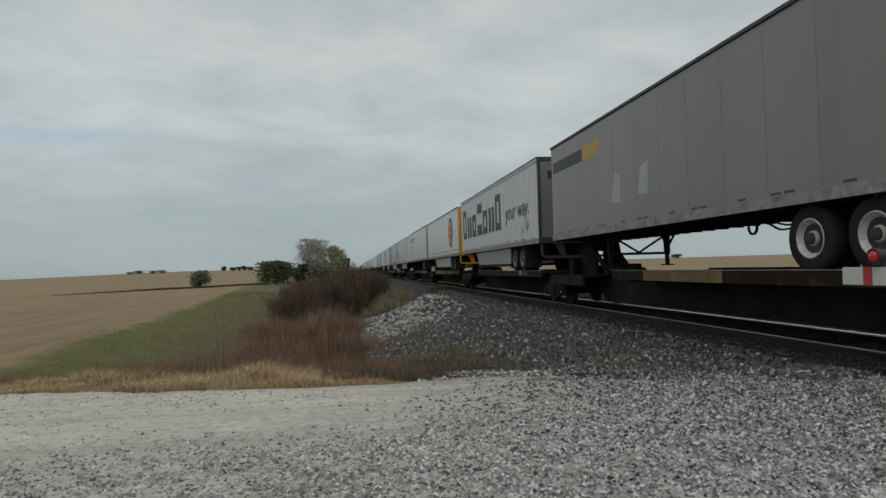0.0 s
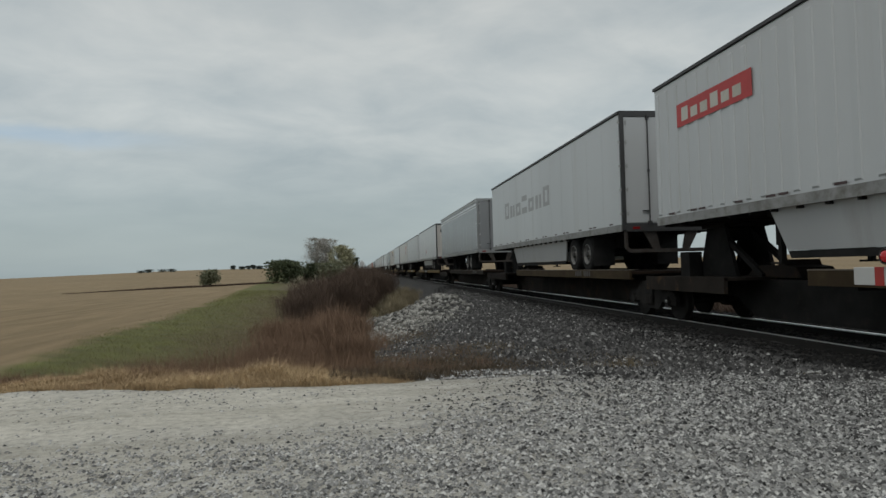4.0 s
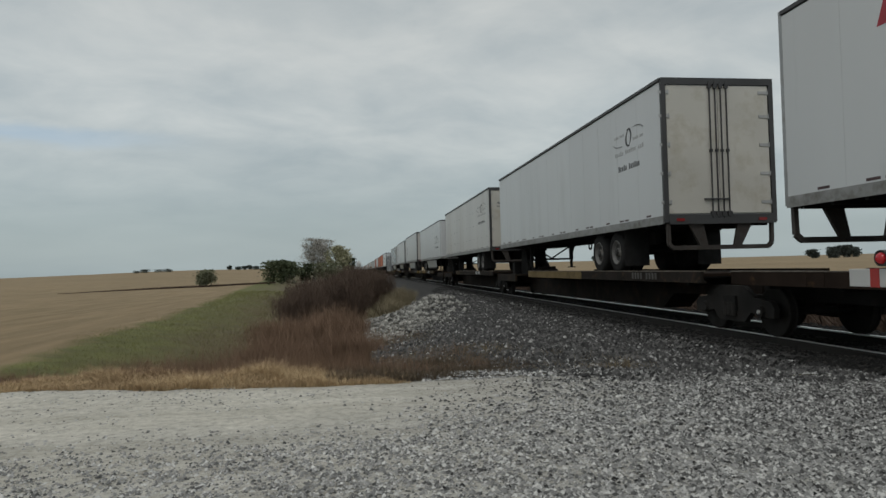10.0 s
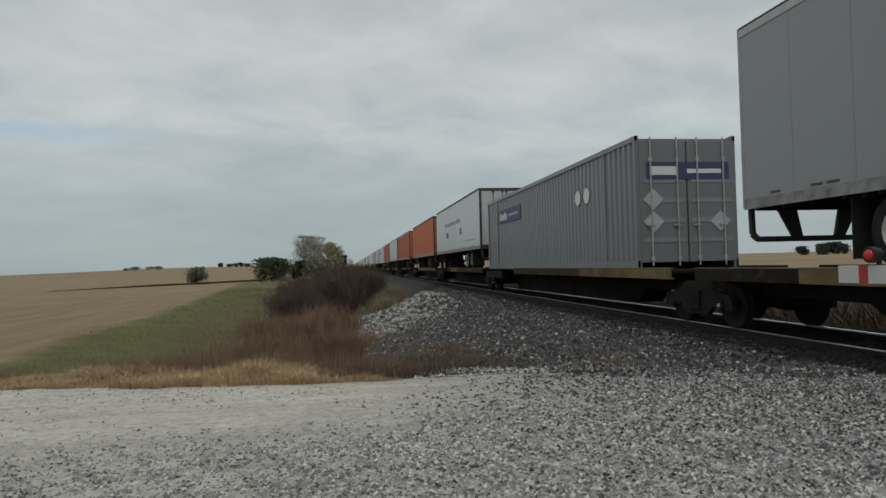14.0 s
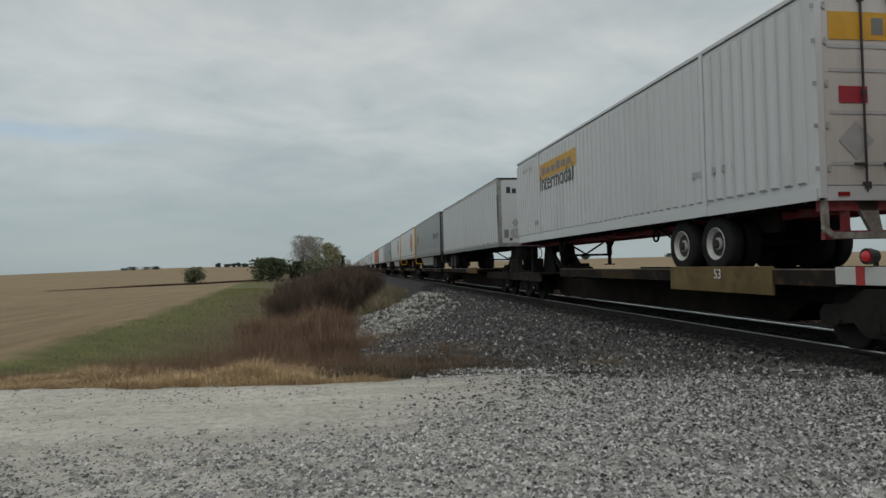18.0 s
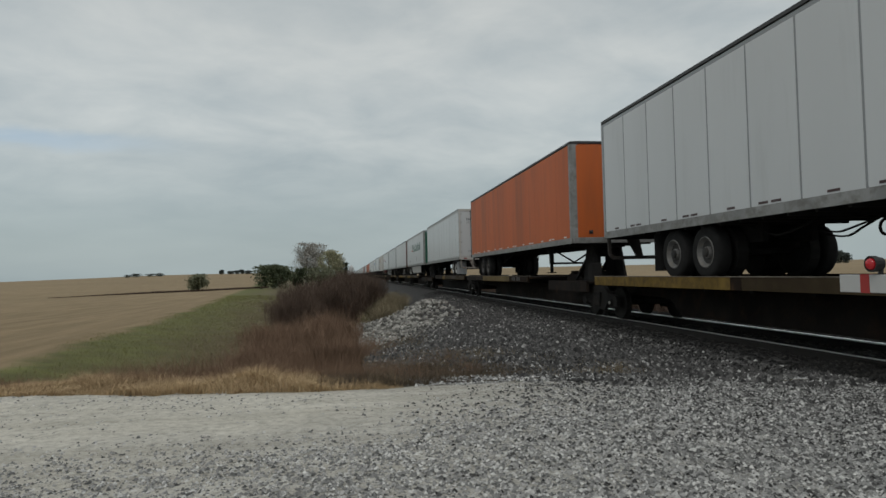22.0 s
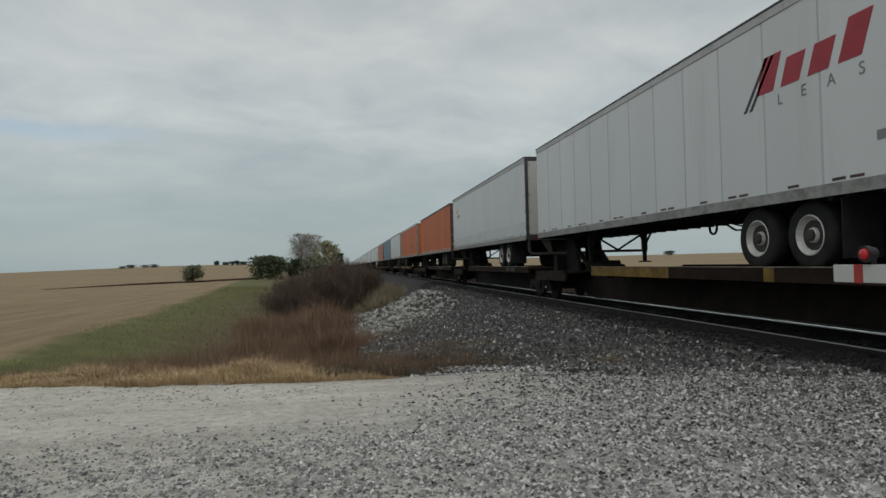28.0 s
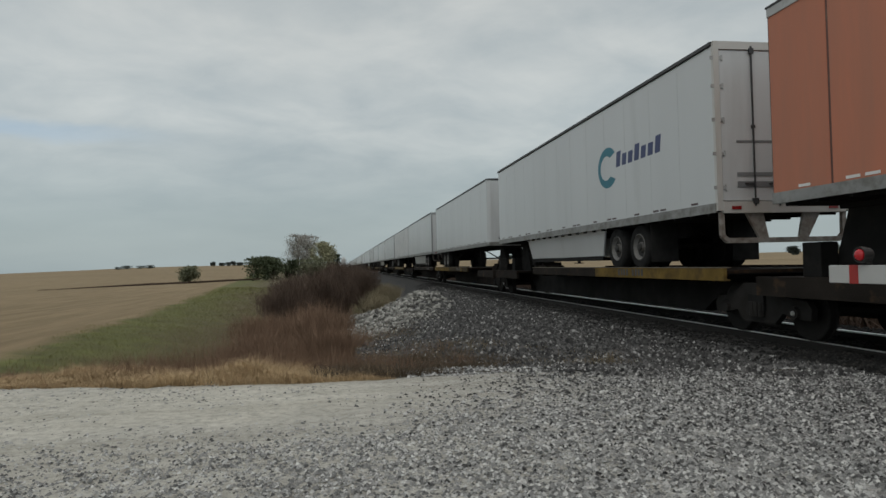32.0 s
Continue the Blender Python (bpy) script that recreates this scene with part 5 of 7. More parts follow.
class Face:
    """Places flat markings on the visible side of a trailer; u is metres from its leading end."""

    def __init__(self, thing, nose_first, proud):
        self.thing, self.flip, self.proud = thing, nose_first, proud

    def lift(self, u, w, h):
        d = HALF + self.proud + h
        return (d, LEN - u, w) if self.flip else (-d, u, w)

    def plate(self, name, polys, material, label="", up=0.0):
        s = Shape()
        for poly in polys:
            s.prism(poly, lambda u, w, h: self.lift(u, w, h + up), 0.003)
        return part(name, s.mesh(name, material), self.thing, label)

    def words(self, text, u, w, size, material, shear=0.0, label=""):
        cu = bpy.data.curves.new("lettering", "FONT")
        cu.body, cu.size, cu.shear, cu.extrude = text, size, shear, 0.002
        cu.materials.append(material)
        ob = new("lettering", cu)
        ob.parent = self.thing
        x, y, z = self.lift(u, w, 0.002)
        t = 1 if self.flip else -1
        ob.matrix_basis = Matrix(((0, 0, t, x), (t, 0, 0, y), (0, 1, 0, z), (0, 0, 0, 1)))
        if label:
            ob["label"] = label
        return ob


class End(Face):
    """Flat markings on the leading end of a trailer; u runs from its left edge's side to the right, zero in the middle."""

    def lift(self, u, w, h):
        return (-u, LEN + 0.02 + h, w) if self.flip else (u, -0.036 - h, w)


def rect(u0, u1, w0, w1, slant=0.0):
    return [(u0 + slant * 0, w0), (u1, w0), (u1 - slant, w1), (u0 - slant, w1)]


def oval(u, w, ru, rw, k=28):
    return [(u + ru * math.cos(2 * math.pi * i / k), w + rw * math.sin(2 * math.pi * i / k)) for i in range(k)]


def blocks(u0, u1, w0, w1, count, slant=0.0, gap=0.24):
    """Plain letter-sized shapes from u0 (far) to u1 (near): upright bars where they are small, open shapes where they are large."""
    out = []
    step = (u1 - u0) / count
    if w1 - w0 < 0.55:
        for i in range(count):
            a, b, top = u0 + step * i, u0 + step * (i + 0.70), w0 + (w1 - w0) * (0.74 if i % 3 else 1.0)
            lean = slant * (top - w0) / (w1 - w0)
            out.append([(a, w0), (b, w0), (b - lean, top), (a - lean, top)])
        return out
    t = abs(step) * 0.24
    sg = 1 if step > 0 else -1
    for i in range(count):
        a, b = u0 + step * i, u0 + step * (i + 1 - gap)
        kind = i % 4
        h = w1 - w0

        def sl(w):
            return -slant * (w - w0) / h

        def q(a_, b_, c_, d_):
            return [(a_ + sl(c_), c_), (b_ + sl(c_), c_), (b_ + sl(d_), d_), (a_ + sl(d_), d_)]
        v = h * 0.2
        low = w0 + h * (0.72 if i % 3 else 1.0)
        if kind in (0, 2):
            out += [q(a, a + sg * t, w0, low), q(b - sg * t, b, w0, low), q(a + sg * t, b - sg * t, w0, w0 + v), q(a + sg * t, b - sg * t, low - v, low)]
        elif kind == 1:
            out += [q(a, a + sg * t * 1.5, w0, low), q(b - sg * t * 1.1, b, w0, low)]
        else:
            out += [q(a, b, w0, w0 + h * 0.34), q(a, b, low - h * 0.30, low)]
    return out


def crescent(u, w, ru, rw, a0, a1, thick, lean=0.0):
    """An arc that swells in its middle."""
    out, inn = [], []
    for i in range(17):
        t = i / 16
        a = math.radians(a0 + (a1 - a0) * t)
        th = thick * math.sin(math.pi * t) + 0.02
        for side, k in ((out, 1.0), (inn, 1.0 - th)):
            q, p = ru * k * math.cos(a), rw * k * math.sin(a)
            side.append((u - q - lean * p, w + p))
    return out + inn[::-1]


def print_row(u0, u1, w, h, count, thin=0.0):
    """A line of small print as a row of plain upright bars."""
    step = (u1 - u0) / count
    return [rect(u0 + step * i, u0 + step * (i + 0.62 - thin), w, w + h * (1.0 if i % 3 else 1.25)) for i in range(count) if i % 7 != 5]


def swoosh(face, u0, u1, w0, w1):
    """Two crossed crescents with long curved tails, amid rows of small print."""
    um, span, h = (u0 + u1) / 2, u0 - u1, w1 - w0
    wc = w1 - h * 0.26
    face.plate("emblem", [crescent(um + span * 0.02, wc, span * 0.115, h * 0.21, -70, 120, 0.30, 0.25)], INK, "dark crossed-crescent emblem", 0.001)
    face.plate("emblem", [crescent(um - span * 0.02, wc, span * 0.115, h * 0.21, 110, 300, 0.30, 0.25)], INK, "dark crossed-crescent emblem", 0.005)
    face.plate("emblem_tail", [crescent(um - span * 0.24, wc + h * 0.03, span * 0.24, h * 0.17, 12, 120, 0.12)], GREYINK, up=0.009)
    face.plate("emblem_tail", [crescent(um + span * 0.26, wc + h * 0.0, span * 0.26, h * 0.16, 195, 292, 0.12)], GREYINK, up=0.013)
    rows = [(um + span * 0.48, um + span * 0.13, wc + h * 0.07, h * 0.055, 11), (um - span * 0.14, um - span * 0.46, wc - h * 0.12, h * 0.06, 9), (um + span * 0.46, um - span * 0.47, wc - h * 0.36, h * 0.08, 16)]
    for a, b, w, tall, count in rows:
        tagged(face.plate("small_print", print_row(a, b, w, tall, count), PALEINK), kind="stuff")
    tagged(face.plate("print_bar", print_row(um + span * 0.36, um - span * 0.34, w0, h * 0.11, 12), INK), kind="stuff")


def shield(face, u, w, ru, rw):
    body = [(u + ru, w + rw * 0.7), (u + ru * 0.5, w + rw * 0.92), (u, w + rw), (u - ru * 0.5, w + rw * 0.92), (u - ru, w + rw * 0.7), (u - ru, w - rw * 0.1), (u - ru * 0.7, w - rw * 0.6), (u, w - rw), (u + ru * 0.7, w - rw * 0.6), (u + ru, w - rw * 0.1)]
    face.plate("shield", [body], BROWN, "brown and gold shield emblem")
    inner = [(u + (a - u) * 0.86, w + (b - w) * 0.9) for a, b in body]
    face.plate("shield_rim", [inner[:5] + [(u - ru * 0.85, w + rw * 0.45), (u, w + rw * 0.62), (u + ru * 0.85, w + rw * 0.45)]], GOLD, up=0.004)
    face.plate("shield_mark", [rect(u + ru * 0.62, u + ru * 0.34, w - rw * 0.35, w + rw * 0.25), rect(u + ru * 0.14, u - ru * 0.14, w - rw * 0.55, w + rw * 0.25), rect(u - ru * 0.34, u - ru * 0.62, w - rw * 0.35, w + rw * 0.25)], GOLD, up=0.004)


def e_badge(face, u, w, ru, rw):
    face.plate("badge", [oval(u, w, ru, rw, 40)], INK, "black-rimmed red oval badge with a yellow mark")
    face.plate("badge_shade", [oval(u, w, ru * 0.86, rw * 0.88, 40)], REDINK, up=0.004)
    face.plate("badge_field", [oval(u - ru * 0.06, w + rw * 0.02, ru * 0.72, rw * 0.76, 40)], BRIGHTRED, up=0.007)
    s, h = ru * 0.62, rw * 0.70
    k = 0.32 * ru

    def mark(name, colour, du, dw, up):
        def at(p, q):
            return (u + s * p - k * q / 2 + du, w + h * q + dw)
        face.plate(name, [[at(1, -1), at(-0.75, -1), at(-0.75, -0.55), at(0.35, -0.55), at(0.35, -0.2), at(-0.55, -0.2), at(-0.55, 0.2), at(0.35, 0.2), at(0.35, 0.55), at(-0.75, 0.55), at(-0.75, 1), at(1, 1)]], colour, up=up)
    mark("mark_shadow", INK, 0.03, -0.03, 0.010)
    mark("badge_mark", LEMON, 0.0, 0.0, 0.013)


# metres from the rear to the middle of the wheels, by the place along the train
AXLE = {22.38: 3.3, 39.8: 3.0, 57.16: 3.3, 76.39: 3.4, 94.1: 2.6, 170.43: 3.3, 188.48: 3.4, 205.95: 3.5, 223.7: 3.8, 240.59: 3.1, 258.4: 4.0, 278.91: 3.8, 299.13: 3.5, 317.64: 3.1,
        336.92: 3.8, 357.17: 2.9, 375.68: 3.4, 394.5: 3.6, 489.06: 3.8, 506.44: 3.8, 524.32: 3.4, 543.76: 3.2, 561.62: 3.7, 578.87: 3.1, 596.05: 2.2, 613.38: 3.4, 632.5: 4.0, 651.08: 3.0,
        671.32: 2.5, 690.35: 2.4, 708.43: 3.8, 725.5: 4.25, 743.21: 3.3, 815.27: 3.6, 832.84: 3.7, 850.02: 3.3, 869.61: 4.0, 887.67: 3.6, 905.22: 4.55, 922.99: 3.8, 940.59: 3.9}


def trailer(spec):
    """A 53 foot trailer: box body with rails and ends, tandem, landing gear; or a container on its chassis."""
    s0, style, lead, col, under, look_of, label = spec[:7]
    nose_first = lead == "N"
    cont = style in ("box", "deckbox")
    thing = tagged(new("container" if cont else "trailer"), label, "container" if cont else "trailer", group="trailers on the train")
    opts = look_of or {}
    back = opts.get("seam", {"orange": "seamdark", "rust": "seamdark", "blue": "dark"}.get(col, "silver")) if style == "seam" else col
    part("body", stock(("body", back), lambda: body_mesh(back)), thing, "box body")
    top_col = opts.get("top", "dark")
    part("roof", stock(("roof", top_col), lambda: Shape().box(-HALF + 0.03, HALF - 0.03, 0.02, LEN - 0.05, BODY1 - 0.09, BODY1 - 0.01).mesh("roof", PAINT["mill"])), thing, "aluminium roof sheet")
    for sx in (-1, 1):
        if top_col != "dark":
            part("top_rail", stock("top_rail", lambda: Shape().box(-0.02, 0.012, 0.0, LEN - 0.10, BODY1 - 0.17, BODY1 - 0.035).mesh("top_rail", RAIL_TOP, bevel=0.004)), thing, at=(sx * HALF, 0, 0))
        part("roof_edge", stock(("roof_edge", top_col, cont and col), lambda: Shape().box(-0.03, 0.015, 0.0, LEN - 0.08, BODY1 - (0.065 if top_col == "dark" else 0.034), BODY1).mesh("roof_edge", PAINT[col] if cont else RAIL_DARK, bevel=0.004)), thing, at=(sx * HALF, 0, 0))
        if cont:
            for py in (2.9, LEN - 2.9):
                part("side_post", stock(("side_post", col), lambda: Shape().box(-0.01, 0.035, -0.06, 0.06, BODY0 - 0.04, BODY1 - 0.02).mesh("side_post", PAINT[col], bevel=0.006)), thing, "upright post where the stacking corner sits", at=(sx * HALF if sx > 0 else -HALF - 0.025, py, 0))
        part("bottom_rail", stock(("bottom_rail", cont and col), lambda: Shape().box(-0.025, 0.014, 0.0, LEN - 0.1, BODY0 - 0.05, BODY0 + 0.12).box(-0.02, 0.02, 0.0, LEN - 0.1, BODY0 - 0.05, BODY0 - 0.03).mesh("bottom_rail", PAINT[col] if cont else RAIL_ALU)), thing, at=(sx * HALF, 0, 0))
    floor_mesh = stock("underfloor", lambda: Shape().prism(comb(0.02, LEN - 0.03, BODY0 - 0.09, BODY0 + 0.05, BODY0 + 0.1, 26), lambda u, w, h: (h - 1.27, u, w), 2.54).mesh("underfloor", SOOT))
    part("underfloor", floor_mesh, thing, "dark cross-beamed underside of the floor")
    proud = 0.0
    if style == "seam":
        pm = stock(("panel", col), lambda: panel_mesh(col))
        for i in range(13):
            part("side_panel", pm, thing, at=((HALF if nose_first else -HALF), 0.10 + i * 1.2275, 0))
        proud = 0.008
    elif style == "rib":
        tagged(part("ribs", stock(("ribs", col), lambda: rib_mesh(col, 0.41, 0.16, 0.02, BODY0 + 0.16, BODY1 - 0.18)), thing), kind="stuff")
        proud = 0.022
    elif style == "smooth":
        tagged(part("panel_joints", stock(("joints", col), lambda: joint_mesh(col)), thing), kind="stuff")
    elif style == "dots":
        tagged(part("rivets", stock("rivets", rivet_mesh), thing), kind="stuff")
    elif style == "box":
        lo, hi = (0.2, LEN - 3.0) if nose_first else (3.0, LEN - 0.2)
        tagged(part("ribs", stock(("flatribs", col, nose_first), lambda: rib_mesh(col, 0.30, 0.19, 0.026, BODY0 + 0.2, BODY1 - 0.16, lo, hi)), thing), kind="stuff")
        ends = (LEN - 2.8, LEN - 0.2) if nose_first else (0.2, 2.8)
        tagged(part("end_ribs", stock(("boxribs", col, nose_first), lambda: rib_mesh(col, 0.30, 0.19, 0.045, BODY0 + 0.2, BODY1 - 0.16, *ends)), thing), kind="stuff")
        proud = 0.03
    face = Face(thing, nose_first, proud)
    tape = []
    if not cont:
        for i in range(13):
            for d in (0.1, 0.42)[:2 if i % 2 else 1]:
                u = 0.5 + i * 1.22 + d
                tape.append(rect(u, u + 0.24, BODY0 + 0.145, BODY0 + 0.185))
        tagged(face.plate("reflective_tape", tape, WHITEINK if col in ("orange", "rust", "dusty", "blue") else TAPE), kind="stuff")
    rear_end(thing, opts.get("door", col), opts.get("frame", "mill"), s0 > 960, opts.get("rods", (0.02, 0.49)))
    nose_end(thing, opts.get("nose", col), nose_first, opts.get("post", False))
    rim = opts.get("rim", RIMG)
    bogie(thing, rim, AXLE.get(s0, 3.5), None if s0 > 960 else not cont and under != "box")
    landing_gear(thing, s0 > 960)
    if opts.get("rack"):
        tyre_rack(thing, opts["rack"])
    if cont or opts.get("chassis"):
        cm = {"red": REDCH}.get(opts.get("chassis"), STEEL)
        part("chassis", stock(("chassis", cm.name), lambda: Shape().box(-0.5, -0.36, 0.0, LEN, 0.86, 1.06).box(0.36, 0.5, 0.0, LEN, 0.86, 1.06).box(-1.22, 1.22, 0.0, 0.16, 0.86, 1.08)
             .box(-1.22, 1.22, LEN - 0.16, LEN, 0.92, 1.08).box(-1.0, 1.0, 3.8, 3.9, 0.9, 1.04).box(-0.9, 0.9, 8, 8.1, 0.9, 1.04).box(-1.2, 1.2, 0.02, 0.1, 0.46, 0.58).box(-0.9, -0.8, 0.02, 0.1, 0.5, 0.9).box(0.8, 0.9, 0.02, 0.1, 0.5, 0.9)
             .mesh("chassis", cm)), thing, "container chassis frame")
    else:
        part("kingpin_plate", stock("kingpin", lambda: Shape().box(-1.1, 1.1, LEN - 2.2, LEN - 0.1, 0.98, 1.06).lathe([(0.9, 0.045), (1.0, 0.045)], 0, LEN - 0.92, 0, 10, "z").mesh("kingpin_plate", SOOT)), thing)
    if under == "skirt":
        sk = opts.get("skirt", "light")
        for sx in (-1, 1):
            ax, low = AXLE.get(s0, 3.5) + 1.3, opts.get("low", 0.34)

            def skirt(z0, z1, mt):
                def edge(z):
                    return ax + 0.55 * (1.03 - z), LEN - 3.9 - 0.45 * (1.03 - z), 1.10 + 0.117 * (z - 0.26)
                (a0, b0, x0), (a1, b1, x1) = edge(z0), edge(z1)
                return Shape().add([(sx * x1, a1, z1), (sx * x1, b1, z1), (sx * x0, b0, z0), (sx * x0, a0, z0), (sx * x1 - sx * 0.04, a1, z1), (sx * x1 - sx * 0.04, b1, z1), (sx * x0 - sx * 0.04, b0, z0), (sx * x0 - sx * 0.04, a0, z0)],
                                   [(0, 1, 2, 3), (7, 6, 5, 4), (0, 4, 5, 1), (1, 5, 6, 2), (2, 6, 7, 3), (3, 7, 4, 0)]).mesh("side_skirt", mt)
            sheet = part("side_skirt", stock(("skirt", sk, sx, ax, low), lambda: skirt(low, 1.03, PAINT[sk])), thing, "pale aerodynamic side skirt")
            part("rubber_edge", stock(("skirt_edge", sx, ax, low), lambda: skirt(low - (0.12 if low < 0.4 else 0.24), low - 0.004, TYRE)), sheet, "black rubber lower edge")
    elif under == "box":
        part("mud_flap", stock("pale_flap", lambda: Shape().box(-1.24, -0.64, 1.28, 1.30, 0.14, 0.92).box(0.64, 1.24, 1.28, 1.30, 0.14, 0.92).mesh("mud_flap", PAINT["light"], bevel=0.004)), thing, "pale grey mud flaps")
    if opts.get("paint"):
        opts["paint"](face)
    if opts.get("end"):
        opts["end"](End(thing, nose_first, 0.0))
    if opts.get("cooler"):
        part("cooling_unit", Shape().box(-0.55, 0.6, LEN + 0.01, LEN + 0.22, 3.15, 3.6).box(-0.45, 0.5, LEN + 0.22, LEN + 0.24, 3.22, 3.4).mesh("cooling_unit", RAIL_DARK, bevel=0.02), thing, "dark cooling unit on the nose")
    if opts.get("tall"):
        thing.scale[2] = opts["tall"]
    if opts.get("long"):
        thing.scale[1] = opts["long"]
    return thing, nose_first


def deck_container(label, col):
    """A ribbed container that stands straight on the flat car."""
    thing = tagged(new("container"), label, "container", group="trailers on the train")
    top = 3.10
    part("body", Shape().box(-1.19, 1.19, 0.06, LEN - 0.06, 0.16, top - 0.06).mesh("body", PAINT[col]), thing)
    s = Shape()
    for i in range(52):
        y = 0.28 + i * 0.30
        for sx in (-1, 1):
            a, b = sx * 1.19, sx * (1.235 if y < 1.7 or y > LEN - 1.9 else 1.218)
            s.add([(a, y, 0.2), (b, y + 0.03, 0.2), (b, y + 0.17, 0.2), (a, y + 0.2, 0.2), (a, y, top - 0.12), (b, y + 0.03, top - 0.12), (b, y + 0.17, top - 0.12), (a, y + 0.2, top - 0.12)],
                  [(0, 1, 5, 4), (1, 2, 6, 5), (2, 3, 7, 6), (0, 3, 2, 1), (4, 5, 6, 7)])
    tagged(part("ribs", s.mesh("ribs", PAINT[col]), thing), kind="stuff")
    for sx in (-1, 1):
        part("bottom_rail", Shape().box(sx * 1.22 - 0.03, sx * 1.22 + 0.03, 0, LEN, 0.0, 0.2).mesh("bottom_rail", PAINT[col]), thing)
        part("top_rail", Shape().box(sx * 1.22 - 0.03, sx * 1.22 + 0.03, 0, LEN, top - 0.12, top).mesh("top_rail", PAINT[col]), thing)
        for y in (0.06, LEN - 0.06, 1.9, LEN - 1.9):
            part("corner_post", Shape().box(sx * 1.2 - 0.06, sx * 1.2 + 0.05, y - 0.06, y + 0.06, 0.0, top).mesh("corner_post", PAINT[col], bevel=0.008), thing)
        door = part("door", Shape().box(sx * 0.59 - 0.57, sx * 0.59 + 0.57, -0.02, 0.05, 0.16, top - 0.12).mesh("door", PAINT[col], bevel=0.008), thing)
        for rx in (0.25, 0.9):
            part("lock_rod", Shape().lathe([(0.08, 0.02), (top - 0.04, 0.02)], sx * rx, -0.05, 0, 8, "z").box(sx * rx - 0.04, sx * rx + 0.04, -0.07, -0.02, 0.2, 0.3).box(sx * rx - 0.04, sx * rx + 0.04, -0.07, -0.02, 2.5, 2.6)
                 .box(sx * rx - 0.12, sx * rx + 0.05, -0.075, -0.04, 1.0, 1.03).mesh("lock_rod", RAIL_TOP), door)
        for dz in (0.62, 1.08, 1.54, 2.0):
            part("door_rib", Shape().box(sx * 0.59 - 0.5, sx * 0.59 + 0.5, -0.032, -0.018, dz, dz + 0.10).mesh("door_rib", PAINT["silver"]), door)
    part("door_banner", Shape().box(-1.0, 1.05, -0.04, -0.034, 2.08, 2.48).mesh("door_banner", PURPLE), thing, "purple banner on the doors")
    for pu, pz in ((-0.85, 1.62), (-0.85, 1.1), (0.8, 1.1)):
        part("placard", Shape().prism(oval(pu, pz, 0.25, 0.25, 4), lambda u, w, h: (u, -0.036 - h, w)).mesh("placard", PAINT["light"]), thing, "worn pale diamond placard")
    part("banner_mark", Shape().box(-0.92, -0.25, -0.046, -0.041, 2.18, 2.38).box(0.0, 0.85, -0.046, -0.041, 2.22, 2.32).mesh("banner_mark", WHITEINK), thing)
    face = Face(thing, False, -0.055)
    face.plate("banner", [rect(13.9, 10.3, 1.95, 2.52)], PURPLE, "purple banner")
    face.plate("banner_mark", blocks(13.7, 12.4, 2.08, 2.4, 5), WHITEINK, up=0.004)
    face.plate("banner_small_print", [rect(12.2, 10.6, 2.18, 2.28)], PALEINK, up=0.004)
    for u in (3.2, 3.9):
        face.plate("placard", [oval(u, 2.05, 0.22, 0.22, 12)], WHITEINK)
    return thing, False


# markings, each as on its trailer
def m_bar(f):
    f.plate("banner", [rect(15.85, 13.2, 3.15, 3.5)], INK, "dark grey banner")
    f.plate("banner_square", [rect(13.15, 11.9, 3.13, 3.55)], GOLD, "faded yellow square")
    f.plate("patch", [[(11.2, 1.75), (10.6, 1.7), (10.6, 2.35), (10.9, 2.5)]], PALEINK, "pale worn patch")
    f.plate("patch", [[(9.6, 1.8), (9.1, 1.75), (9.05, 2.5), (9.45, 2.4)]], PALEINK, "pale worn patch")


def m_road(f):
    f.plate("brand_shape", blocks(15.4, 5.4, 1.85, 3.45, 7), INK, "row of large black letter-like shapes")
    f.words("your way.", 4.9, 2.15, 0.95, INK, label="black slogan lettering")
    f.plate("placard", [oval(2.2, 1.62, 0.18, 0.18, 4), oval(1.5, 1.75, 0.22, 0.22, 4)], PALEINK)


def m_e(u, w, ru, rw):
    def go(f):
        e_badge(f, u, w, ru, rw)
        f.plate("band", [rect(16.0, 0.1, 1.36, 1.42)], PAINT["light"])
        f.plate("placard", [oval(11.2, 1.75, 0.14, 0.16, 8)], PALEINK)
    return go


def m_herc(f):
    f.plate("banner", [rect(13.7, 10.95, 3.05, 3.5)], NAVY, "dark blue banner")
    f.plate("banner_mark", blocks(13.5, 11.2, 3.14, 3.41, 8, 0.1), WHITEINK, up=0.004)
    f.plate("emblem", [rect(14.7, 13.85, 3.08, 3.48)], NAVY, "plain blue square emblem")
    f.plate("emblem_stem", [[(14.42, 1.95), (14.30, 1.95), (14.26, 2.45), (14.14, 1.95), (14.02, 1.95), (14.12, 2.5), (14.02, 2.85), (14.44, 2.85), (14.36, 2.5)]], INK)
    f.plate("small_print", [rect(13.6, 10.9, 2.42, 2.5), rect(15.4, 14.6, 1.75, 1.82)], PALEINK)
    f.plate("placard", [oval(10.1, 1.94, 0.16, 0.20, 4)], NAVY)
    f.plate("placard_frame", [oval(8.87, 1.84, 0.28, 0.32, 4)], GREYINK)
    f.plate("placard_field", [oval(8.87, 1.84, 0.19, 0.22, 4)], PAINT["white"], up=0.004)


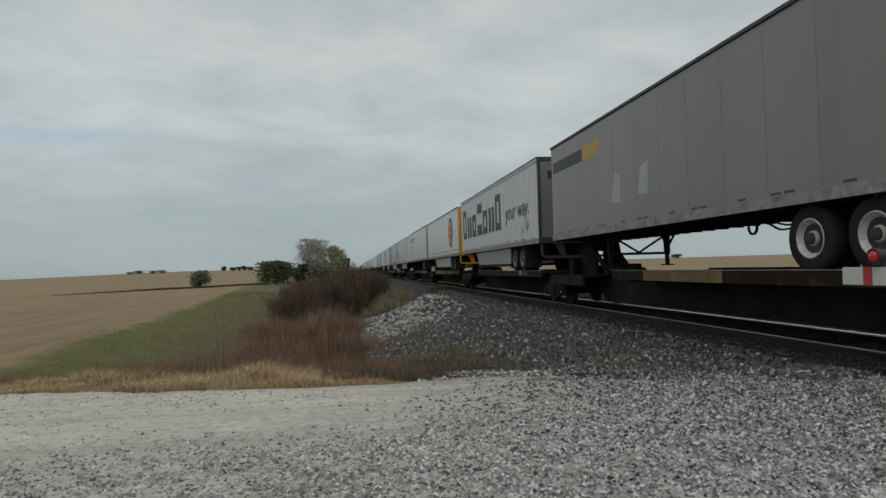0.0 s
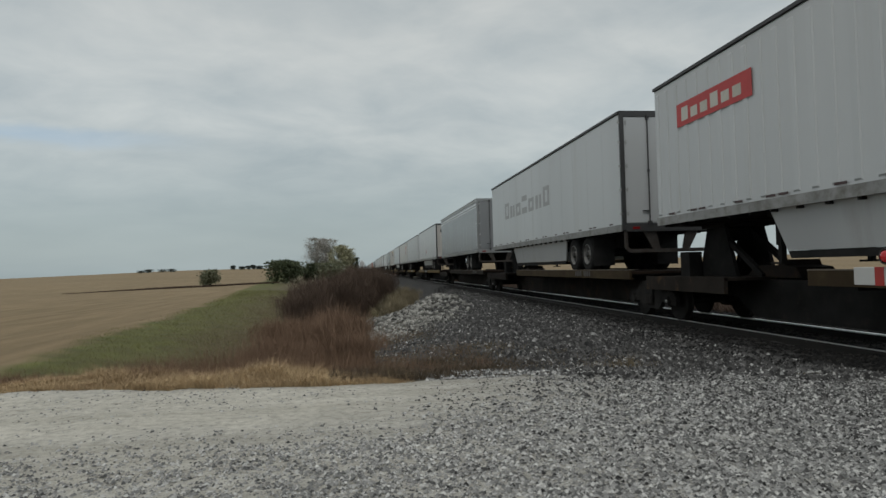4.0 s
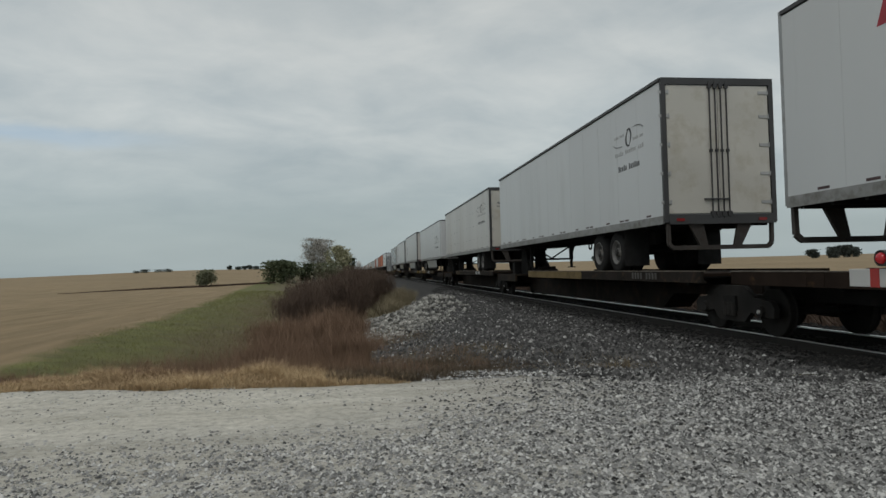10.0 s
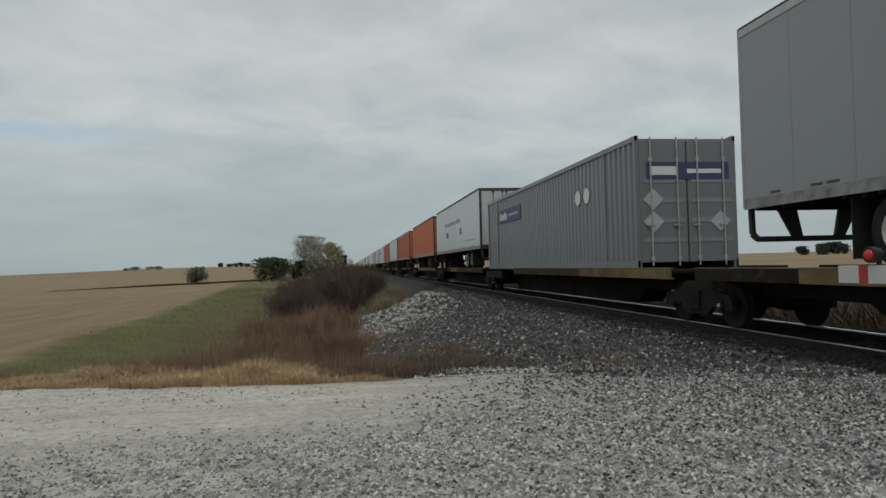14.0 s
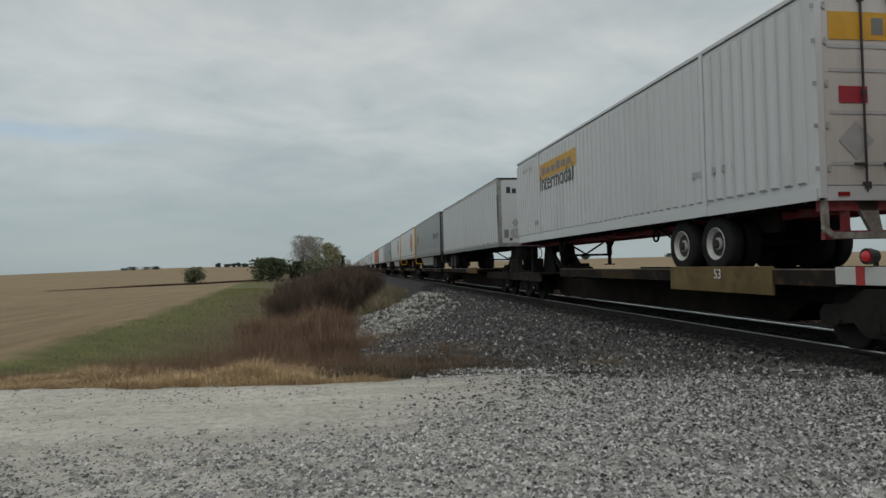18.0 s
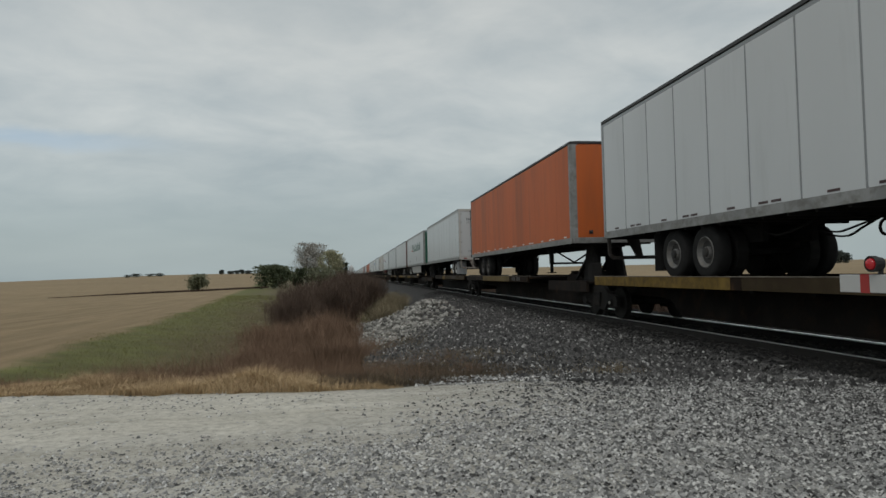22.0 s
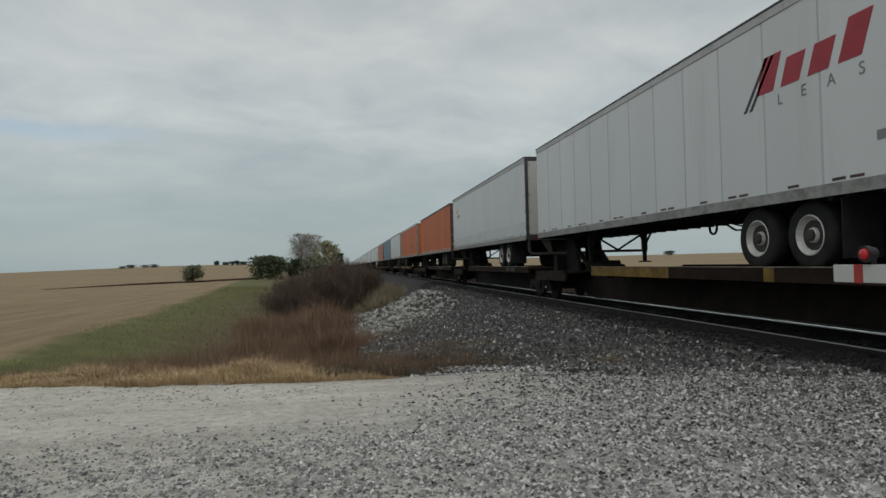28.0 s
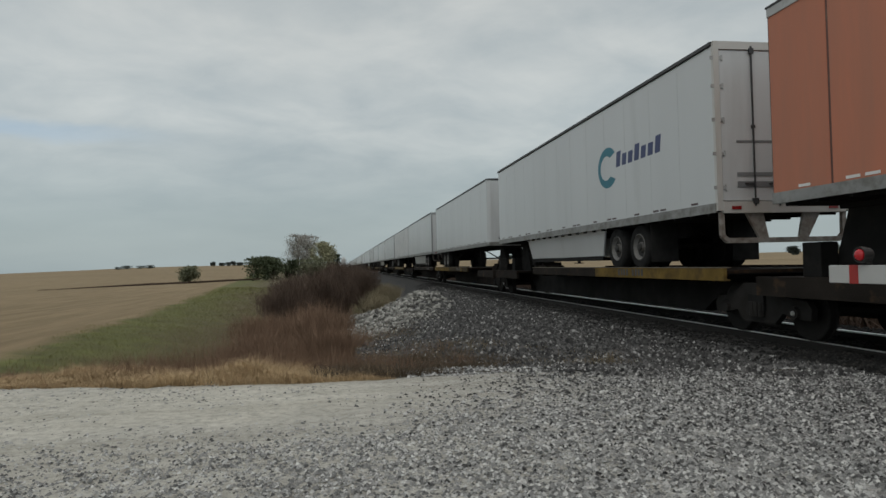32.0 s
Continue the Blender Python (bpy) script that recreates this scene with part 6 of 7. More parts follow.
def m_ups(u, w, ru, rw, near):
    def go(f):
        shield(f, u, w, ru, rw)
        if near:
            f.plate("brand_shape", blocks(3.85, 2.75, 2.28, 2.72, 3), INK, "small dark bars")
            f.words("freight", 2.6, 2.30, 0.58, INK)
        else:
            f.plate("brand_shape", blocks(15.2, 14.2, 2.3, 2.62, 3), INK, "small dark letter-like shapes")
            f.words("freight", 14.0, 2.33, 0.45, INK)
        f.plate("band", [rect(15.8, 0.3, 1.49, 1.57), rect(15.8, 0.3, 1.36, 1.42)], RAIL_TOP, "pale pressed bands along the foot of the wall")
        f.plate("placard", [oval(9.4, 1.85, 0.15, 0.17, 8), oval(8.9, 1.85, 0.15, 0.17, 8)], PALEINK)
    return go


def m_stripe(f):
    f.plate("band", [rect(16.0, 0.15, 3.70, 3.76), rect(16.0, 0.15, 3.58, 3.62)], PAINT["white"], "thin white stripes")
    shield(f, 15.3, 2.55, 0.5, 0.52)


def m_stripe_plain(f):
    f.plate("band", [rect(16.0, 0.15, 3.70, 3.78), rect(16.0, 0.15, 3.56, 3.62)], PAINT["white"], "thin white stripes")


def m_ylabel(f):
    f.plate("label_plate", [rect(15.0, 12.4, 2.95, 3.42)], BRIGHTRED, "faded orange-red label")
    f.plate("label_mark", blocks(14.8, 12.6, 3.05, 3.32, 6), PAINT["cream"], up=0.004)


def m_ghost(f):
    f.plate("brand_shape", blocks(13.2, 6.0, 2.3, 3.0, 7), PALEINK, "row of faded grey letter-like shapes")


def m_red(f):
    f.plate("emblem", [rect(2.72, 1.8, 2.5, 3.3)], BRIGHTRED, "red square emblem")
    f.plate("emblem_mark", [[(2.6, 2.62), (2.42, 2.62), (2.22, 3.15), (2.5, 3.15)], [(2.3, 2.62), (2.2, 2.62), (1.92, 3.1), (2.08, 3.15)]], WHITEINK, up=0.004)
    f.plate("small_print", [rect(2.7, 1.8, 2.36, 2.43), rect(2.6, 1.85, 2.26, 2.31)], REDINK)


def m_swoosh(u0, u1, w0, w1, num=False):
    def go(f):
        swoosh(f, u0, u1, w0, w1)
        if num:
            f.words("53", 0.75, 1.42, 0.26, INK)
    return go


def m_yel(u0, u1, w0):
    def go(f):
        f.plate("label_plate", [rect(u0, u1, w0 + 0.32, w0 + 0.82)], LEMON, "yellow label")
        f.plate("label_mark", blocks(u0 - 0.25, u1 + 0.25, w0 + 0.44, w0 + 0.70, 6), GREYINK, up=0.004)
        f.words("Intermodal", u0, w0 - 0.06, 0.51 * abs(u0 - u1) / 2.4, FADED)
        f.plate("number_bar", [rect(3.3, 2.95, 1.75, 1.86), rect(2.7, 2.5, 1.75, 1.86), rect(2.3, 2.0, 1.75, 1.86)], PALEINK)
    return go


def m_box(f):
    m_yel(13.1, 9.6, 2.7)(f)
    f.words("TOP", 13.8, 1.56, 0.2, INK, label="black word on the wall")
    f.plate("number_bar", print_row(15.2, 14.0, 3.54, 0.09, 9), PALEINK)


def m_post(f):
    f.plate("number_bar", [rect(0.04, 0.15, 2.15 + 0.17 * k, 2.27 + 0.17 * k) for k in range(7)], INK, "upright row of black bars on the corner post")


def m_xz(f):
    f.plate("brand_shape", blocks(14.3, 12.1, 3.12, 3.62, 4, 0.2), REDINK, "faded dark red letter-like shapes")
    f.plate("name_shape", blocks(6.3, 3.6, 2.72, 2.98, 9), GREYINK, "grey letter-like shapes")
    f.plate("name_line", [rect(5.6, 2.8, 2.66, 2.69), rect(6.0, 4.4, 2.52, 2.60)], GREYINK)
    f.words("53", 0.75, 1.45, 0.28, INK)
    f.plate("number_bar", [rect(5.0, 3.6, 1.55, 1.62)], PALEINK)


def m_purple(f):
    f.plate("banner", [rect(4.25, 0.6, 2.85, 3.55)], GREYINK, "dull grey-purple banner")
    f.plate("banner_mark", blocks(4.1, 2.9, 3.0, 3.38, 5), WHITEINK, up=0.004)
    f.plate("banner_small_print", [rect(2.6, 1.0, 3.12, 3.26)], PALEINK, up=0.004)


def m_all(f):
    f.plate("brand_shape", blocks(11.8, 5.6, 2.72, 3.0, 8), GREYINK, "grey letter-like shapes")
    f.plate("mark", [rect(11.3, 10.4, 2.0, 2.35), rect(6.0, 5.4, 2.0, 2.4)], INK)
    f.plate("small_print", [rect(4.6, 1.4, 1.52, 1.6)], PALEINK)


def m_inter(f):
    f.plate("flag", [[(11.05, 3.02), (9.95, 3.02), (9.85, 3.18), (10.9, 3.18)], [(10.6, 2.78), (10.2, 2.78), (9.95, 2.98), (10.5, 2.98)]], PAINT["green"], "green and red flag emblem")
    f.plate("flag_red", [[(11.1, 2.5), (10.1, 2.5), (9.98, 2.66), (11.0, 2.66)]], BRIGHTRED)
    f.plate("brand_shape", blocks(9.8, 2.8, 2.45, 3.18, 10, 0.15), PAINT["green"], "row of dark green slanted letter-like shapes")
    f.plate("number_bar", [rect(13.8, 12.6, 1.5, 1.6)], GREYINK)
    f.plate("placard", [oval(6.2, 1.75, 0.25, 0.25, 10)], PALEINK)


def m_kish(f):
    f.plate("brand_shape", blocks(13.3, 11.3, 2.62, 3.0, 4), REDINK, "dark red letter-like shapes")
    f.plate("name_line", [rect(13.4, 7.9, 2.52, 2.57), rect(13.4, 8.2, 2.36, 2.40)], INK, "two black lines")
    f.plate("small_print", [rect(13.2, 9.0, 2.0, 2.06), rect(13.2, 9.6, 1.8, 1.86), rect(4.6, 2.6, 1.82, 1.9), rect(4.6, 2.4, 1.6, 1.64)], GREYINK)


def m_land(f):
    f.plate("brand_shape", blocks(7.35, 2.6, 2.72, 3.35, 8, 0.28), BLUEINK, "row of blue slanted letter-like shapes")
    f.plate("name_line", [rect(12.0, 2.0, 2.36, 2.39)], PALEINK)
    f.plate("placard", [oval(8.6, 1.85, 0.22, 0.26, 4)], GREYINK)


def m_xtra(f):
    f.plate("brand_shape", blocks(3.95, 1.62, 2.75, 3.30, 4, 0.22), REDINK, "row of dark red slanted letter-like shapes")
    f.plate("brand_line", [[(4.3, 2.55), (4.22, 2.55), (3.62, 3.3), (3.70, 3.3)], [(4.15, 2.55), (4.07, 2.55), (3.48, 3.3), (3.55, 3.3)]], INK, "two slanted black strokes")
    f.words("L      E      A      S      E", 3.45, 2.50, 0.24, GREYINK)
    f.plate("number_bar", [rect(1.6, 0.9, 1.62, 1.74)], GREYINK)


def m_log(f):
    f.plate("brand_shape", blocks(14.75, 14.2, 3.1, 3.4, 3, 0.1), LEMON, "small yellow letter-like shapes")
    f.words("logistics", 14.6, 2.85, 0.30, GREYINK, 0.2)
    f.plate("kick_band", [rect(16.0, 0.1, 1.22, 1.68)], PAINT["light"], "grey band along the foot of the wall")


def m_cel(f):
    outer = [(4.7 - 0.60 * math.cos(math.radians(40 + i * 14)) * -1, 2.5 + 0.50 * math.sin(math.radians(40 + i * 14))) for i in range(21)]
    inner = [(4.62 - 0.36 * math.cos(math.radians(50 + i * 13)) * -1, 2.5 + 0.30 * math.sin(math.radians(50 + i * 13))) for i in range(20, -1, -1)]
    f.plate("swirl", [[(9.4 - u, w) for u, w in outer + inner]], TEAL, "teal swirl emblem")
    f.plate("brand_shape", blocks(4.2, 1.9, 2.44, 2.80, 7, 0.06), NAVY, "dark blue letter-like shapes")


def m_worn(f):
    for u in (4.6, 2.9):
        poly = [(u + (0.22 + 0.08 * math.sin(k * 2.3 + u)) * math.cos(k * 0.524), 1.98 + (0.26 + 0.09 * math.sin(k * 1.7 + u * 3)) * math.sin(k * 0.524)) for k in range(12)]
        f.plate("worn_patch", [poly], WORN, "dull patch of worn paint")


def m_plain(f):
    f.plate("placard", [oval(8.5, 1.85, 0.2, 0.22, 4)], BRIGHTRED, "red diamond placard")
    for u, w, r in ((9.3, 1.66, 0.16), (12.3, 1.62, 0.13), (12.1, 2.2, 0.05), (11.6, 2.5, 0.05)):
        f.plate("scuff", [[(u + r * (1 + 0.4 * math.sin(k * 2.1 + u)) * math.cos(k * 0.7), w + r * (1 + 0.4 * math.sin(k * 1.3 + u)) * math.sin(k * 0.7)) for k in range(9)]], PALEINK, "grey scuff on the paint")


def m_small(f):
    f.plate("number_bar", [rect(14.6, 12.9, 2.95, 3.38)], GREYINK, "small dark number bar")
    f.plate("placard", [rect(3.1, 2.68, BODY0 + 0.20, BODY0 + 0.33)], BRIGHTRED, "orange-red placard low on the wall")
    f.plate("placard_edge", [rect(3.06, 2.9, BODY0 + 0.22, BODY0 + 0.29)], PAINT["orange"], up=0.004)
    f.plate("red_tape", [rect(0.6 + i * 1.22, 0.72 + i * 1.22, BODY0 + 0.145, BODY0 + 0.19) for i in range(13)], BRIGHTRED, up=0.004)


# markings on the leading ends
def n_road(f):
    f.plate("brand_shape", blocks(-0.92, 0.92, 3.28, 3.56, 7), INK, "row of black letter-like shapes")
    f.plate("number_plate", [rect(-0.45, 0.5, 2.82, 3.0)], INK)
    f.plate("stain", [[(-0.2, 1.55), (0.0, 1.5), (0.15, 1.62), (0.1, 2.0), (-0.05, 2.1), (-0.12, 1.8)]], PAINT["cream"], "brownish streak")
    f.plate("small_print", [rect(-0.6, 0.6, 2.58, 2.62), rect(0.0, 0.85, 3.12, 3.2)], PALEINK)
    f.plate("placard", [oval(-0.5, 1.75, 0.22, 0.22, 4)], REDINK)
    f.plate("placard_field", [oval(-0.5, 1.75, 0.16, 0.16, 4)], PAINT["cream"], up=0.004)
    f.plate("stain", [oval(0.7, 1.6, 0.2, 0.2, 8)], GOLD, "ochre rust stain")


def n_nose(f):
    f.plate("brand_shape", blocks(-0.92, 0.85, 3.36, 3.64, 7), INK, "row of black letter-like shapes")
    f.plate("placard", [oval(-0.55, 2.05, 0.16, 0.22, 4), oval(-0.55, 1.6, 0.24, 0.22, 10), oval(0.0, 1.6, 0.2, 0.2, 10)], PALEINK)
    f.plate("plate", [rect(-1.05, -0.85, 1.4, 1.75), rect(0.45, 0.7, 1.75, 1.95)], GREYINK)


def n_green(f):
    f.plate("flag", [rect(-0.2, 0.35, 3.1, 3.45, -0.08)], WHITEINK, "white and red flag emblem")
    f.plate("flag_red", [rect(-0.05, 0.3, 3.12, 3.2, -0.05)], BRIGHTRED, up=0.004)
    f.plate("brand_shape", blocks(-0.8, 1.0, 2.82, 3.02, 9), WHITEINK, "row of white letter-like shapes")
    f.plate("number_bar", [rect(-0.2, 0.5, 2.15, 2.25)], PALEINK)
    f.plate("placard", [oval(-0.3, 1.7, 0.28, 0.28, 4)], PALEINK)


def n_orange(f):
    f.plate("document_frame", [rect(-0.90, -0.54, 1.42, 1.98)], PAINT["dark"], "dark frame of the document box")
    f.plate("document_box", [rect(-0.83, -0.60, 1.50, 1.88)], PAINT["light"], "grey document box", 0.004)
    f.plate("sign_plate", [rect(0.19, 0.50, 1.80, 2.20)], PAINT["cream"], "cream plate")
    f.plate("sign_plate", [rect(0.76, 1.10, 1.76, 2.0)], PAINT["cream"], "cream plate")
    f.plate("vent_plate", [rect(0.58, 1.06, 3.28, 3.84)], PAINT["light"], "pale vent plate")
    f.plate("small_print", [rect(-1.05, -0.62, 2.78, 2.85)], INK)
    f.plate("small_print", [rect(-0.5, -0.05, 2.80, 2.86)], INK)
    f.plate("pipe", [[(0.52, 2.72), (0.58, 2.76), (1.14, 2.28), (1.10, 2.22)]], RAIL_ALU, "slanting grey pipe")


def n_red(f):
    f.plate("letter_shape", [rect(-0.85, 0.6, 3.1, 3.2), rect(-0.6, -0.35, 3.2, 3.85), rect(-0.7, -0.2, 3.85, 3.92)], BRIGHTRED, "large red letter-like shape")
    f.plate("black_band", [rect(-1.1, 1.1, 2.88, 3.0)], INK)
    f.plate("placard", [oval(-0.45, 1.9, 0.3, 0.3, 4)], PALEINK)
    f.plate("small_print", [rect(-0.8, 0.6, 1.5, 1.54)], GREYINK)


def n_jb(f):
    f.plate("label_plate", [rect(-1.08, 1.08, 3.28, 3.68)], LEMON, "yellow label")
    f.plate("label_mark", blocks(-0.4, 0.9, 3.36, 3.6, 5), GREYINK, up=0.004)
    f.plate("placard", [rect(-0.95, -0.5, 2.38, 2.62)], REDINK, "dark red placard")
    f.plate("door_rib", [rect(-1.1, 1.1, z, z + 0.05) for z in (3.16, 2.82, 2.22, 1.5)], PAINT["light"])
    f.plate("worn_diamond", [oval(-0.7, 1.85, 0.28, 0.28, 4)], PALEINK)


def n_purple(f):
    f.plate("banner", [rect(-0.85, 0.9, 3.35, 3.72)], PURPLE, "purple banner")
    f.plate("banner_mark", blocks(-0.75, 0.0, 3.43, 3.64, 5), WHITEINK, up=0.004)


def n_cont(f):
    # taupe bands paint the shadow lines of the nose's horizontal ribs
    for z in (1.45, 1.9, 2.35, 2.8, 3.25, 3.6):
        f.plate("nose_rib", [rect(-1.1, 1.1, z, z + 0.12)], PAINT["taupe"])


def n_cel(f):
    f.plate("ring", [oval(0.25, 3.3, 0.38, 0.38, 24)], NAVY, "dark blue ring emblem")
    f.plate("ring_field", [oval(0.25, 3.3, 0.16, 0.16, 20)], PAINT["light"], up=0.004)
    f.plate("small_print", [rect(-0.9, 0.3, 2.25, 2.29), rect(-0.9, 0.0, 1.65, 1.72), rect(-0.9, 0.4, 1.45, 1.56)], GREYINK)


def n_yel(f):
    f.plate("label_plate", [rect(-0.75, 0.8, 3.15, 3.5)], mat("orange_label", (0.5, 0.12, 0.03), 0.5), "orange label")
    f.plate("label_mark", blocks(-0.6, 0.65, 3.22, 3.43, 6), INK, up=0.004)
    f.plate("small_print", [rect(-0.4, 0.8, 2.55, 2.62)], PALEINK)
    f.plate("plate", [rect(-0.9, -0.5, 1.75, 1.85)], GREYINK)


def n_prem(f):
    f.plate("brand_shape", blocks(-0.82, -0.2, 3.38, 3.52, 7, 0.04), GREYINK, "small dark green letter-like shapes")
    f.plate("small_print", [rect(-0.85, -0.2, 3.3, 3.32), rect(-0.85, -0.2, 3.2, 3.22)], GREYINK)
    f.plate("number_bar", blocks(0.25, 1.1, 3.42, 3.62, 7), INK)
    f.plate("plate", [rect(-0.3, -0.05, 1.95, 2.2)], GREYINK)
    f.plate("document_plate", [rect(0.8, 1.0, 1.9, 2.2)], PALEINK)


def n_e(f):
    f.plate("badge", [oval(-0.45, 2.75, 0.31, 0.36, 24)], INK, "small dark-rimmed red badge")
    f.plate("badge_field", [oval(-0.45, 2.75, 0.25, 0.30, 24)], BRIGHTRED, up=0.004)
    f.plate("badge_mark", [[(-0.58, 2.57), (-0.34, 2.57), (-0.32, 2.64), (-0.48, 2.64), (-0.46, 2.72), (-0.34, 2.72), (-0.32, 2.79), (-0.44, 2.79), (-0.42, 2.86), (-0.28, 2.86), (-0.26, 2.93), (-0.50, 2.93)]], LEMON, up=0.008)
    f.plate("placard", [oval(-0.5, 2.08, 0.38, 0.30, 4)], INK, "black diamond placard")
    f.plate("placard_line", [rect(-0.72, -0.28, 2.10, 2.13), rect(-0.66, -0.34, 2.02, 2.04), rect(-0.6, -0.4, 2.18, 2.2)], GOLD, up=0.004)
    f.plate("placard", [oval(-0.5, 1.74, 0.16, 0.15, 4)], PALEINK)


def n_swoosh(f):
    f.plate("emblem", [oval(-0.62, 3.3, 0.3, 0.06, 12), rect(-0.9, -0.35, 3.12, 3.16)], GREYINK, "small faded emblem")


def n_plate(f):
    f.plate("plate", [rect(0.25, 0.5, 1.95, 2.25)], PALEINK)


SM = "smooth-sided white dry van trailer with aluminium bottom rail"
SEAM = "white trailer with panel seams"
OR = "faded orange trailer with vertical seams and streaks"
